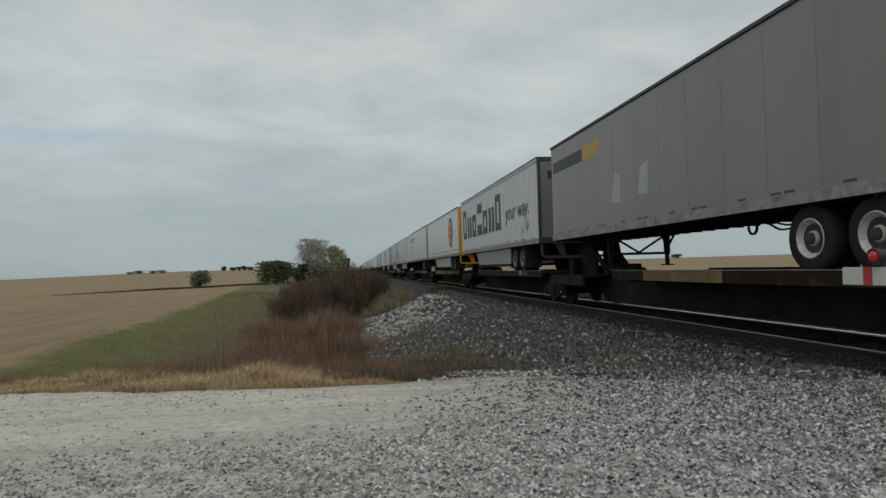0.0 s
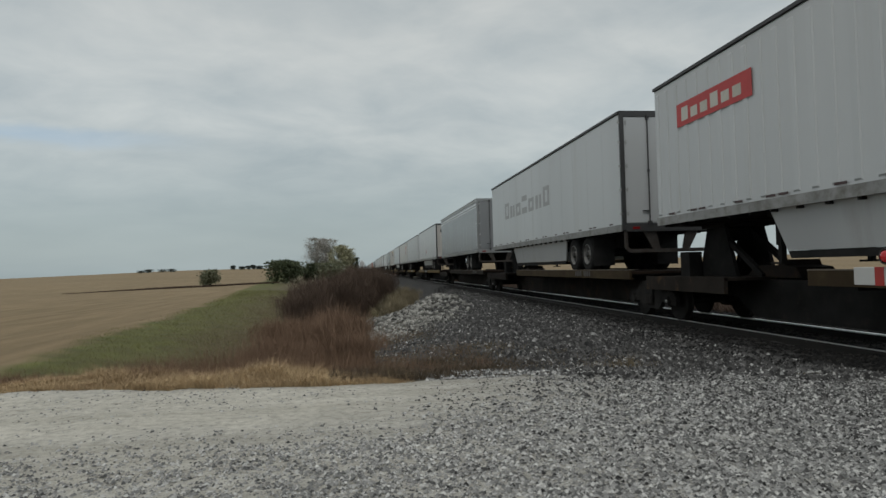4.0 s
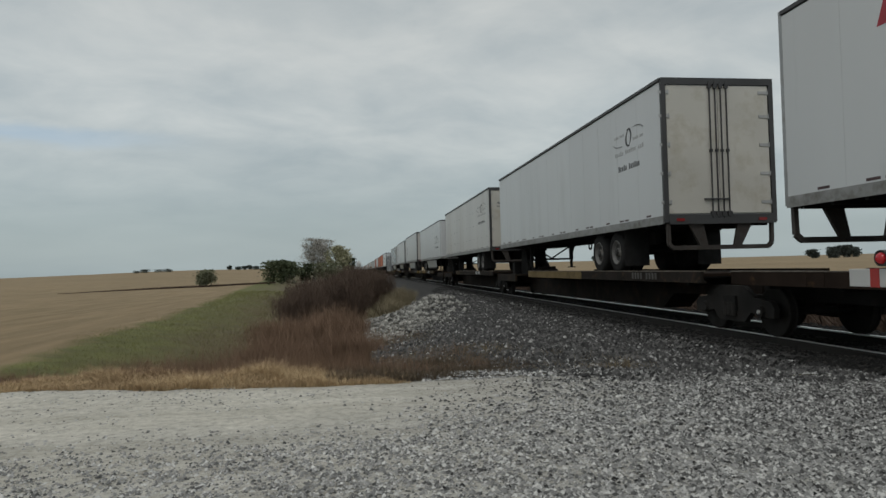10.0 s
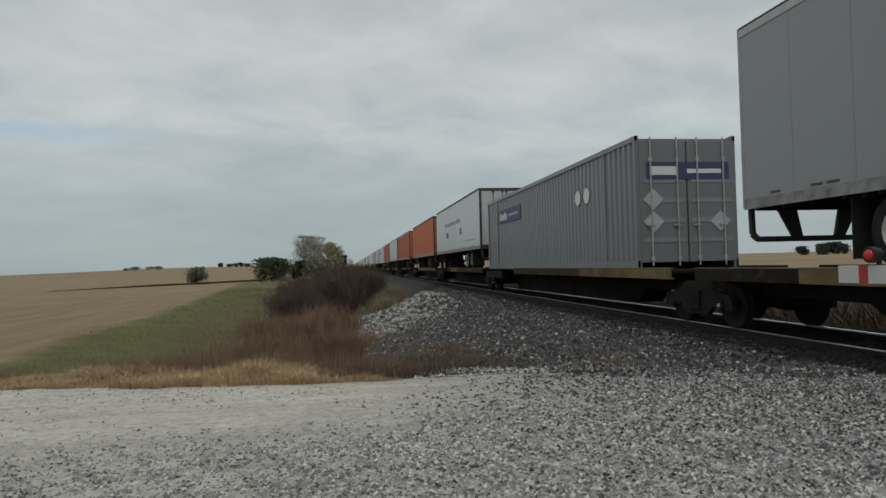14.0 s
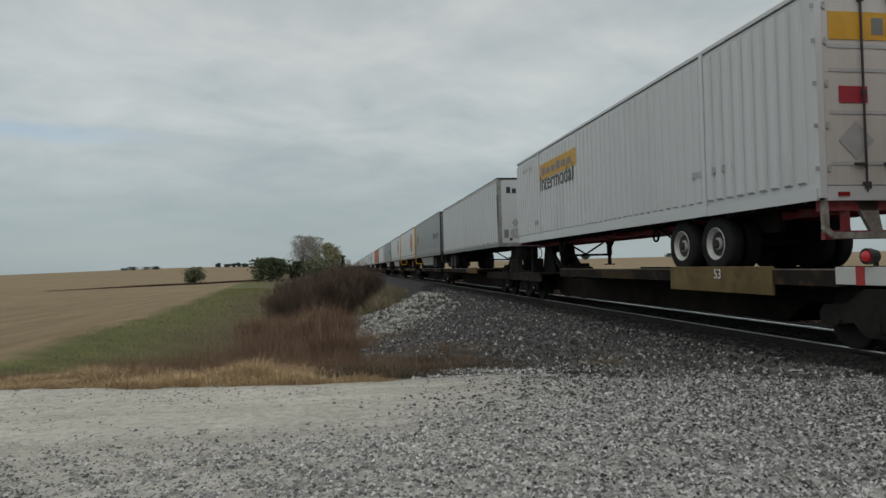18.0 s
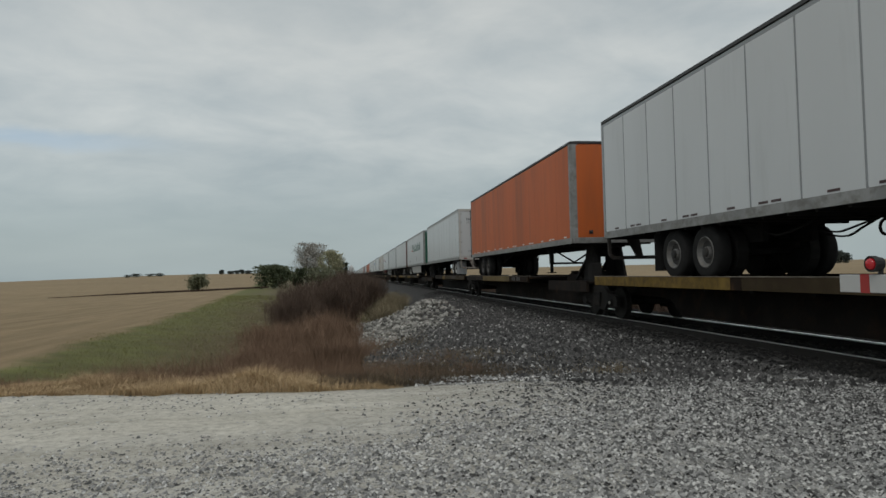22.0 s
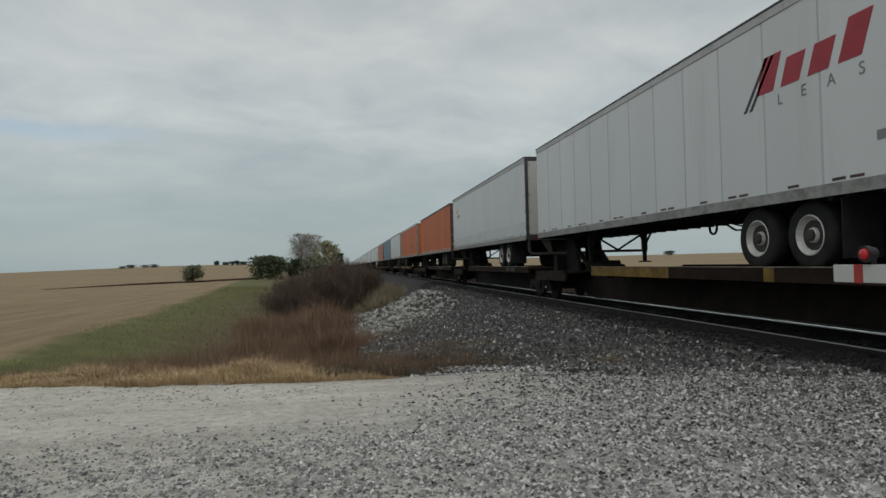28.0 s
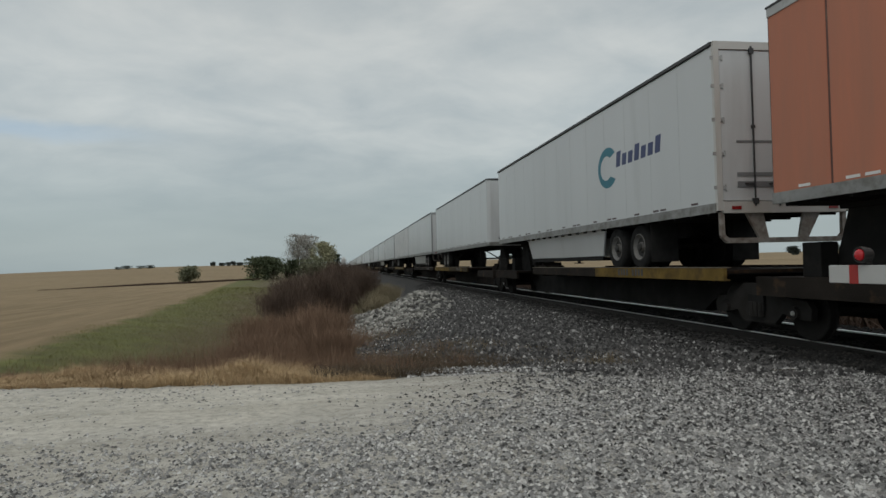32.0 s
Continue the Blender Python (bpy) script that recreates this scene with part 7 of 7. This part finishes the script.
# metres along the train at the clip's start, wall, leading end, colour, underside, fittings, label
TRAIN = [
    (4.66, "smooth", "R", "taupe", "", {"rim": RIM, "paint": m_bar}, "dull grey trailer with a dark banner and yellow square"),
    (22.38, "rib", "R", "cool", "skirt", {"rods": (), "top": "alu", "end": n_road, "frame": "dark", "door": "taupe", "paint": m_road}, "white ribbed trailer with large black shapes and slogan"),
    (39.8, "smooth", "R", "white", "skirt", {"tall": 0.985, "rim": RIMD, "end": n_e, "door": "yellow", "frame": "yellow", "skirt": "white", "paint": m_e(3.2, 2.60, 0.95, 1.0)}, "white trailer with yellow doors and red oval badge"),
    (57.16, "smooth", "R", "white", "", {"paint": m_herc}, "white trailer with dark blue banner and diamond placards"),
    (76.39, "smooth", "N", "light", "skirt", {"rim": RIMD, "nose": "white", "top": "alu", "paint": m_ups(1.7, 2.6, 0.5, 0.5, False)}, "light grey trailer with shield emblem and grey skirt"),
    (94.1, "smooth", "N", "silver", "skirt", {"rim": RIMD, "nose": "silver", "top": "alu", "paint": m_ups(1.75, 2.57, 0.55, 0.5, False)}, "grey trailer with brown and gold shield emblem"),
    (112.03, "rib", "R", "cool", "skirt", {"end": n_yel, "frame": "dark", "door": "warm", "paint": m_ylabel}, "white ribbed trailer with faded orange label"),
    (130.1, "smooth", "R", "cool", "skirt", {"frame": "dark", "paint": m_ghost}, "white trailer with faded grey shapes"),
    (150.51, "smooth", "R", "silver", "", {"top": "alu", "paint": m_stripe_plain}, "grey trailer with thin white stripes along the top"),
    (170.43, "smooth", "R", "white", "skirt", {"rods": (), "paint": m_plain, "low": 0.52, "end": n_road, "frame": "dark", "door": "warm"}, "white trailer with dirty white rear in a dark frame"),
    (188.48, "smooth", "N", "cool", "", {"rack": 10.6, "nose": "cool"}, SM + " and rounded nose"),
    (205.95, "seam", "N", "warm", "", {"rack": 10.4, "rim": RIM, "nose": "warm", "paint": m_red}, "off-white seamed trailer with red square emblem"),
    (223.7, "dots", "N", "cool", "skirt", {"low": 0.5, "rim": RIMD, "nose": "mill", "skirt": "white", "paint": m_swoosh(14.9, 12.9, 2.4, 3.4, True)}, "white riveted trailer with swoosh emblem and metal nose"),
    (240.59, "box", "N", "warm", "", {"long": 0.955, "end": n_cont, "rim": RIM, "nose": "warm", "chassis": "red", "paint": m_yel(6.4, 3.0, 2.85)}, "off-white ribbed container with yellow label on red chassis"),
    (258.4, "smooth", "R", "silver", "skirt", {"frame": "dark", "door": "slate", "paint": m_stripe}, "grey trailer with white top stripes and shield emblem"),
    (278.91, "smooth", "N", "white", "skirt", {"cooler": True, "rim": RIM, "nose": "white", "skirt": "white", "paint": m_xz}, "white trailer with faded red shapes and white skirt"),
    (299.13, "smooth", "R", "white", "", {"rods": (0.40, 0.53), "tall": 1.04, "door": "cream", "frame": "dark", "paint": m_swoosh(2.6, 0.8, 2.4, 3.4)}, "white trailer with stained cream doors and swoosh emblem"),
    (317.64, "dots", "R", "warm", "", {"rods": (0.40, 0.53), "tall": 1.03, "end": n_swoosh, "door": "cream", "frame": "dark", "paint": m_swoosh(3.3, 0.8, 2.45, 3.5)}, "white riveted trailer with swoosh emblem and stained doors"),
    (336.92, "smooth", "N", "white", "skirt", {"frame": "dark", "nose": "cool", "paint": m_swoosh(4.0, 0.95, 1.9, 2.95)}, "white trailer with large swoosh emblem near its nose"),
    (357.17, "smooth", "R", "white", "skirt", {"rods": (0.40, 0.53), "rim": RIMD, "tall": 1.055, "end": n_swoosh, "door": "warm", "frame": "dark", "paint": m_swoosh(15.0, 12.2, 2.05, 3.0)}, "white trailer with swoosh emblem and bare doors"),
    (375.68, "smooth", "R", "white", "skirt", {"rods": (0.40, 0.53), "skirt": "silver", "rim": RIMD, "tall": 1.03, "end": n_swoosh, "door": "warm", "frame": "dark", "paint": m_swoosh(15.0, 12.4, 2.25, 3.5)}, "white seamed trailer with swoosh emblem and dark skirt"),
    (394.5, "smooth", "N", "silver", "skirt", {"rim": RIM, "top": "alu", "end": n_purple, "nose": "silver", "skirt": "light", "paint": m_purple}, "smooth grey trailer with a dull purple banner"),
    (414.89, "deckbox", "R", "slate", "", None, "grey ribbed container with purple banner standing on the deck"),
    (432.84, "smooth", "R", "white", "", {"frame": "dark", "door": "cool", "paint": m_all}, "white trailer with grey shapes and two dark marks"),
    (450.9, "seam", "R", "orange", "", {"door": "orange", "frame": "dark", "rim": RIMD}, OR),
    (471.39, "smooth", "R", "rust", "", {"top": "alu", "door": "rust", "frame": "dark", "rim": RIMD}, "smooth faded orange trailer with worn paint"),
    (489.06, "seam", "R", "cool", "", {"rack": 9.2, "top": "alu", "door": "dark", "frame": "dark"}, SEAM + " and dark doors"),
    (506.44, "seam", "R", "rust", "", {"top": "alu", "door": "rust", "frame": "dark", "rim": RIMD}, OR),
    (524.32, "box", "R", "white", "", {"rim": RIM, "end": n_jb, "door": "warm", "frame": "white", "chassis": "red", "paint": m_box}, "white ribbed container with yellow label on red chassis"),
    (543.76, "rib", "N", "cool", "", {"paint": m_post, "post": True, "tall": 0.985, "top": "alu", "end": n_nose, "rim": RIMD, "nose": "white"}, "white ribbed trailer with black shapes on its nose"),
    (561.62, "smooth", "R", "slate", "skirt", {"rim": RIMD, "door": "slate", "frame": "dark", "top": "alu", "paint": m_ups(14.45, 2.6, 0.55, 0.5, True)}, "dark grey trailer with shield emblem and dark doors"),
    (578.87, "smooth", "R", "white", "", {"end": n_e, "door": "yellow", "frame": "yellow", "rim": RIMR, "paint": m_e(3.35, 2.64, 0.97, 0.96)}, "white trailer with red oval badge and yellow doors"),
    (596.05, "smooth", "R", "white", "skirt", {"end": n_e, "door": "yellow", "frame": "yellow", "rim": RIMR, "skirt": "white", "paint": m_e(3.25, 2.66, 0.96, 0.96)}, "white trailer with red oval badge and white skirt"),
    (613.38, "smooth", "R", "slate", "skirt", {"rim": RIMD, "door": "slate", "frame": "silver", "top": "alu", "paint": m_ups(14.4, 2.6, 0.58, 0.5, True)}, "dark grey trailer with shield emblem and dark doors"),
    (632.5, "seam", "N", "white", "", {"nose": "cream"}, SEAM + " and a stained cream nose"),
    (651.08, "smooth", "N", "orange", "", {"nose": "orange", "rim": RIMD}, "smooth faded orange trailer with rusty stains"),
    (671.32, "seam", "R", "white", "box", {"seam": "light", "top": "alu", "rim": RIM, "end": n_prem, "door": "white", "frame": "warm"}, SEAM + " and rear doors with dark lock rods"),
    (690.35, "smooth", "N", "white", "skirt", {"rim": RIM, "end": n_green, "nose": "green", "skirt": "white", "top": "alu", "paint": m_inter}, "white trailer with dark green nose and green shapes"),
    (708.43, "smooth", "R", "white", "", {"rim": RIM, "end": n_plate, "door": "warm", "frame": "brownred"}, "white trailer with brown-red rear frame"),
    (725.5, "seam", "R", "cool", "", {"seam": "light", "door": "cool", "frame": "mill", "top": "alu"}, SEAM + " and rippled grey walls"),
    (743.21, "smooth", "R", "white", "box", {"rim": RIM, "top": "alu", "end": n_red, "door": "white", "frame": "mill", "paint": m_kish}, "white trailer with black lines and red shapes"),
    (761.4, "box", "R", "warm", "", {"end": n_jb, "door": "warm", "frame": "warm", "chassis": "red", "paint": m_yel(13.1, 10.2, 2.7)}, "off-white ribbed container with yellow label"),
    (779.3, "smooth", "R", "white", "", {"door": "cool", "frame": "dark"}, SM),
    (797.83, "smooth", "R", "white", "", {"door": "white", "frame": "mill", "paint": m_land}, "white trailer with blue slanted shapes"),
    (815.27, "seam", "R", "white", "", {"seam": "light", "rim": RIM, "door": "white", "frame": "dark", "top": "alu", "paint": m_xtra}, "white seamed trailer with dark red slanted shapes"),
    (832.84, "smooth", "R", "cool", "", {"rim": RIM, "top": "alu", "end": n_plate, "door": "warm", "frame": "dark", "paint": m_log}, "white trailer with a grey band along its foot"),
    # brownred rear end: the next trailer's shade on orange, put into the paint
    (850.02, "seam", "R", "orange", "", {"tall": 0.985, "door": "brownred", "frame": "brownred", "rim": RIMD}, OR),
    (869.61, "smooth", "N", "orange", "", {"tall": 0.985, "paint": m_worn, "end": n_orange, "top": "alu", "nose": "orange", "rim": RIMD}, OR + " and bare nose"),
    (887.67, "smooth", "R", "white", "", {"door": "warm", "frame": "mill"}, SM),
    (905.22, "seam", "R", "blue", "", {"seam": "blue", "rim": RIM, "door": "blue", "frame": "mill", "top": "alu", "paint": m_small}, "slate blue trailer with vertical panel seams"),
    (922.99, "seam", "R", "dusty", "", {"seam": "brownred", "top": "alu", "door": "dark", "frame": "dark", "rim": RIMD}, "sun-bleached dusty red trailer with dark doors"),
    (940.59, "smooth", "R", "white", "skirt", {"end": n_cel, "door": "white", "frame": "warm", "skirt": "white", "paint": m_cel}, "white trailer with teal swirl and dark blue shapes"),
    (958.8, "smooth", "N", "white", "", {"nose": "white"}, SM + " and rounded nose"),
]
for i in range(33):
    col = ["white", "cool", "white", "warm", "light", "white", "cool", "silver"][(i * 5 + i // 3) % 8]
    TRAIN.append((TRAIN[-1][0] + LEN + (1.2 if i % 3 else 2.6), ["smooth", "seam", "smooth", "rib"][(i * 3) % 4], "RN"[i % 2 if i % 5 else 0], col, "skirt" if i % 3 == 0 else "", {"nose": col, "door": col}, SM if col != "silver" else "grey dry van trailer on the rear of the train"))


# ---- articulated flat cars ----
WHEEL_Z = RAIL_Z - DECK_Z


def truck_parts(parent, y):
    """A two-axle truck: bolster, two cast side frames, four wheels on axles."""
    z = WHEEL_Z
    tr = part("truck", stock("bolster", lambda: Shape().box(-1.1, 1.1, -0.2, 0.2, z + 0.42, z + 0.68).box(-0.3, 0.3, -0.3, 0.3, z + 0.66, z + 0.9).mesh("truck", SOOT)), parent, "wheel truck", at=(0, y, 0))

    def side():
        prof = [(-1.25, 0.50), (-1.15, 0.62), (-0.7, 0.66), (-0.4, 0.86), (0.4, 0.86), (0.7, 0.66), (1.15, 0.62), (1.25, 0.50), (1.22, 0.34), (0.95, 0.34), (0.6, 0.40), (0.4, 0.22), (-0.4, 0.22), (-0.6, 0.40), (-0.95, 0.34), (-1.22, 0.34)]
        s = Shape().prism(prof, lambda u, w, h: (-0.05 + h, u, z + w), 0.1)
        for d in (-0.12, 0.0, 0.12):
            s.lathe([(z + 0.32, 0.055), (z + 0.56, 0.055)], -0.08, d, 0, 8, "z")
        for d in (-0.9, 0.9):
            s.lathe([(-0.10, 0.10), (0.02, 0.12)], 0, d, z + 0.43, 10, "x")
        return s.mesh("side_frame", STEEL)
    for sx in (-1, 1):
        part("side_frame", stock("side_frame", side), tr, at=(sx * 1.0, 0, 0))
        for dy in (-0.9, 0.9):
            part("wheel", stock("rail_wheel", lambda: Shape().lathe([(-0.07, 0.40), (-0.06, 0.425), (0.04, 0.42), (0.05, 0.445), (0.07, 0.445), (0.07, 0.33), (0.03, 0.28), (0.03, 0.12), (0.08, 0.1)], 0, 0, 0, 22, "x").mesh("wheel", STEEL)),
                 tr, at=(sx * 0.75, dy, z + 0.425))
    part("bearing_cap", stock("bearing_cap", lambda: Shape().lathe([(-0.125, 0.028), (-0.10, 0.04)], 0, -0.9, z + 0.43, 10, "x").mesh("bearing_cap", CAP)), tr, "bright axle bearing cap", at=(-1.0, 0, 0))
    for dy in (-0.9, 0.9):
        part("axle", stock("rail_axle", lambda: Shape().lathe([(-1.05, 0.07), (1.05, 0.07)], 0, 0, 0, 10, "x").mesh("axle", SOOT)), tr, at=(0, dy, z + 0.425))


# leading trailers' places of units that are coupled to the unit ahead; the rest share a truck with it
COUPLED = (76.39, 278.91, 336.92, 394.5, 450.9, 543.76, 632.5, 690.35, 743.21, 797.83, 869.61)
# long units whose trucks stand away from their ends
OWN_TRUCKS = {170.43: (165.6, 183.0), 188.48: (188.3,)}


def flat_car(i, nose_first, gap0, gap1):
    """One unit of the articulated flat car under trailer i; its leading end is at y = 0 as the trailer's."""
    r = random.Random(500 + i)
    thing = tagged(new("flat_car"), "grimy black articulated flat car unit with rusty brown deck sill", "flat car", group="flat cars of the train")
    a, b = -gap0 / 2, LEN + gap1 / 2
    part("centre_sill", Shape().prism([(a + 0.12, -0.16), (a + 0.12, -0.46), (1.5, -0.5), (2.1, -0.88), (LEN - 2.1, -0.88), (LEN - 1.5, -0.5), (b - 0.12, -0.46), (b - 0.12, -0.16)], lambda u, w, h: (h - 0.36, u, w), 0.72).mesh("centre_sill", SOOT if i % 3 == 0 else BEAM), thing, "black centre beam")
    sill_mat = TANSILL if TRAIN[i][0] == 188.48 else [SILL, SILLK, SILLY, SILLK, SILL][i % 5]
    # deck under the trailer's wheels
    d0, d1 = (a + 0.5, 11.2) if not nose_first else (LEN - 11.2, b - 0.5)
    tan_car = TRAIN[i][0] == 170.43
    if tan_car:
        d0, d1 = a + 0.1, b - 0.1
    part("deck", Shape().box(-1.28, 1.28, d0, d1, -0.06, -0.005).mesh("deck", SILL), thing, "rusty steel deck")
    part("side_sill", Shape().box(1.28, 1.34, d0, d1, -0.19, 0.04).box(1.23, 1.31, d0, d1, -0.19, -0.16).mesh("side_sill", sill_mat), thing, "weathered side sill")
    cuts = [d0, d1] if TRAIN[i][0] > 960 else sorted([d0, d1] + [d0 + (d1 - d0) * (0.12 + 0.76 * r.random()) for _ in range(3)])
    if tan_car:
        cuts = [d0, 3.2, 7.8, 10.9, d1]
    for k, (c0, c1) in enumerate(zip(cuts, cuts[1:])):
        paint = [sill_mat, OCHRE_SILL, sill_mat, TANSILL, SILLK, sill_mat, SILLY, OCHRE_SILL][(i * 3 + k + int(r.random() * 3)) % 8]
        if tan_car:
            paint = SILLK if k == 2 else TANSILL
        part("side_sill", Shape().box(-1.34, -1.28, c0 + 0.004, c1 - 0.004, -0.19, 0.032).box(-1.39 + 0.08, -1.23, c0, c1, -0.19, -0.16).mesh("side_sill", paint, bevel=0.004), thing, "weathered side sill plate")
    part("deck_edge", Shape().box(-1.345, -1.2, d0, d1, 0.034, 0.048).mesh("deck_edge", EDGE), thing, "worn bare edge of the deck")
    marks = Shape()
    y0 = 8.3 if tan_car else d0 + 0.8 + r.random() * 3
    for k in range(9):
        if k != 4:
            marks.box(-1.349, -1.343, y0 + k * 0.15, y0 + k * 0.15 + 0.09, -0.14, 0.01)
    tagged(part("number_bar", marks.mesh("number_bar", PALEINK if i in (4, 9, 10, 17, 18, 20) else FADED), thing), kind="stuff")
    if TRAIN[i][0] in (489.06, 506.44, 524.32):
        part("tan_plate", stock("tan_plate", lambda: Shape().box(-1.362, -1.30, 1.0, 4.2, -0.36, 0.09).mesh("tan_plate", TANSILL, bevel=0.01)), thing, "tan painted steel plate beside the wheel well")
    if i in (1, 28):
        Face(thing, False, 0.072).words("53", 2.6, -0.12, 0.24, WHITEINK)
    part("deck_underside", Shape().prism(comb(d0 + 0.02, d1 - 0.02, -0.24, -0.085, -0.06, 8), lambda u, w, h: (h - 1.26, u, w), 2.52).mesh("deck_underside", SOOT), thing)
    # hitch that carries the nose of the trailer
    hy = 0.92 if nose_first else LEN - 0.92
    t = 1 if nose_first else -1
    hitch = part("hitch", Shape().box(-0.5, 0.5, hy - 0.45, hy + 0.45, 0.90, 0.985).mesh("hitch", SOOT, bevel=0.02), thing, "black trailer hitch plate")
    part("hitch_base", stock("hitch_base", lambda: Shape().box(-0.9, 0.9, -0.5, 0.55, -0.2, -0.12).mesh("hitch_base", SOOT, bevel=0.01)), hitch, at=(0, hy, 0))
    near = TRAIN[i][0] < 960
    if near:
        part("step_box", stock("step_box", lambda: Shape().box(-0.75, -0.45, -0.2, 0.2, -0.12, 0.42).mesh("step_box", SOOT, bevel=0.015)), hitch, at=(0, hy - t * 0.75, 0))
    part("cross_wall", stock("cross_wall", lambda: Shape().box(-0.38, 0.38, -0.05, 0.05, -0.14, 0.18).box(-0.38, -0.12, -0.05, 0.05, 0.18, 0.62).box(0.06, 0.38, -0.05, 0.05, 0.18, 0.62).box(-0.38, 0.38, -0.05, 0.05, 0.62, 0.9).mesh("cross_wall", SOOT)), hitch, "cross wall with an opening", at=(0, hy, 0))
    if near:
        part("strut_foot", stock(("strut_foot", t), lambda: Shape().prism([(0.9, -0.12), (1.25, 0.10), (1.9, 0.10), (1.95, 0.20), (2.08, 0.20), (2.12, 0.10), (2.4, 0.06), (2.55, -0.12)], lambda u, w, h: (h - 0.35, t * u, w), 0.7).mesh("strut_foot", SILL if i % 2 else BEAM)), hitch, "rusty strut foot on the deck", at=(0, hy, 0))
    for sx in (-1, 1):
        part("hitch_leg", stock("hitch_leg", lambda: Shape().add([(-0.03, -0.72, -0.14), (-0.03, 0.72, -0.14), (-0.03, 0.34, 0.9), (-0.03, -0.34, 0.9), (0.05, -0.72, -0.14), (0.05, 0.72, -0.14), (0.05, 0.34, 0.9), (0.05, -0.34, 0.9)],
             [(0, 1, 2, 3), (7, 6, 5, 4), (0, 4, 5, 1), (1, 5, 6, 2), (2, 6, 7, 3), (3, 7, 4, 0)]).mesh("hitch_leg", SOOT)), hitch, at=(sx * 0.40, hy, 0))
        part("hitch_strut", stock(("hitch_strut", t), lambda: Shape().bar((0, 0, 0.85), (0, t * 1.5, -0.1), 0.10).mesh("hitch_strut", SOOT)), hitch, at=(sx * 0.36, hy, 0))
    # small end platform on the nose side
    e0, e1 = (a + 0.3, 2.6) if nose_first else (LEN - 2.6, b - 0.3)
    part("end_platform", Shape().box(-1.25, 1.25, e0, e1, -0.16, -0.11).box(-1.28, -1.2, e0, e1, -0.40, -0.1).box(1.2, 1.28, e0, e1, -0.40, -0.1).mesh("end_platform", BEAM if i % 2 else SILLK), thing)
    coupled0, coupled1 = TRAIN[i][0] in COUPLED, i + 1 < len(TRAIN) and TRAIN[i + 1][0] in COUPLED
    if TRAIN[i][0] in OWN_TRUCKS:
        for at in OWN_TRUCKS[TRAIN[i][0]]:
            truck_parts(thing, at - TRAIN[i][0])
        wheel_at = None
    elif coupled0:
        truck_parts(thing, 0.35)
        part("coupler", Shape().box(-0.12, 0.12, a - 0.02, a + 0.7, -0.42, -0.2).box(-0.2, 0.2, a - 0.02, a + 0.22, -0.46, -0.14).mesh("coupler", SOOT), thing)
        part("end_sill", Shape().box(-1.3, 1.3, a + 0.25, a + 0.45, -0.42, -0.06).mesh("end_sill", sill_mat, bevel=0.01), thing)
        wheel_at = a + 0.2
    else:
        truck_parts(thing, a)
        wheel_at = None
    if coupled1:
        truck_parts(thing, LEN - 0.35)
        part("coupler", Shape().box(-0.12, 0.12, b - 0.7, b + 0.02, -0.42, -0.2).box(-0.2, 0.2, b - 0.22, b + 0.02, -0.46, -0.14).mesh("coupler", SOOT), thing)
        part("end_sill", Shape().box(-1.3, 1.3, b - 0.45, b - 0.25, -0.42, -0.06).mesh("end_sill", sill_mat, bevel=0.01), thing)
    stands = [w for w in (wheel_at, b - 2.0 if coupled1 else None) if w is not None]
    for wheel_at in stands if TRAIN[i][1] != "deckbox" else ():
        s = Shape()
        for k in range(16):
            a0, a1 = 2 * math.pi * k / 16, 2 * math.pi * (k + 1) / 16
            s.bar((-0.75 + 0.26 * math.cos(a0), wheel_at, 0.62 + 0.26 * math.sin(a0)), (-0.75 + 0.26 * math.cos(a1), wheel_at, 0.62 + 0.26 * math.sin(a1)), 0.025)
        for k in range(4):
            a0 = math.pi * k / 4
            s.bar((-0.75 - 0.26 * math.cos(a0), wheel_at, 0.62 - 0.26 * math.sin(a0)), (-0.75 + 0.26 * math.cos(a0), wheel_at, 0.62 + 0.26 * math.sin(a0)), 0.018)
        part("brake_wheel", s.mesh("brake_wheel", SOOT), thing, "spoked hand brake wheel")
        part("brake_stand", Shape().box(-0.85, -0.65, wheel_at + 0.03, wheel_at + 0.2, -0.12, 0.85).mesh("brake_stand", SOOT), thing)
    return thing


def gone(t):
    """Metres that the train has run since the clip's start."""
    return 28.6144 * t - 0.355 * t * t / 32 + 0.8003 * t ** 3 / 1024


MOVING = []
for i, spec in enumerate(TRAIN):
    s0 = spec[0]
    if spec[1] == "deckbox":
        thing, nose_first = deck_container(spec[6], spec[3])
    else:
        thing, nose_first = trailer(spec)
    gap0 = s0 - TRAIN[i - 1][0] - LEN if i else 1.2
    gap1 = TRAIN[i + 1][0] - s0 - LEN if i + 1 < len(TRAIN) else 1.2
    car = flat_car(i, nose_first, gap0, gap1)
    MOVING.append((thing, s0 + (LEN if nose_first else 0.0), 180 if nose_first else 0))
    MOVING.append((car, s0, 0))


def motions():
    """The whole train runs towards the crossing and past it, a little faster towards the end."""
    for thing, s0, turn in MOVING:
        walk(thing, [(t, pose(TRACK_X, s0 - gone(t), DECK_Z, 0, 0, turn)) for t in (0, 4, 8, 12, 16, 20, 24, 28, 32)])


motions()
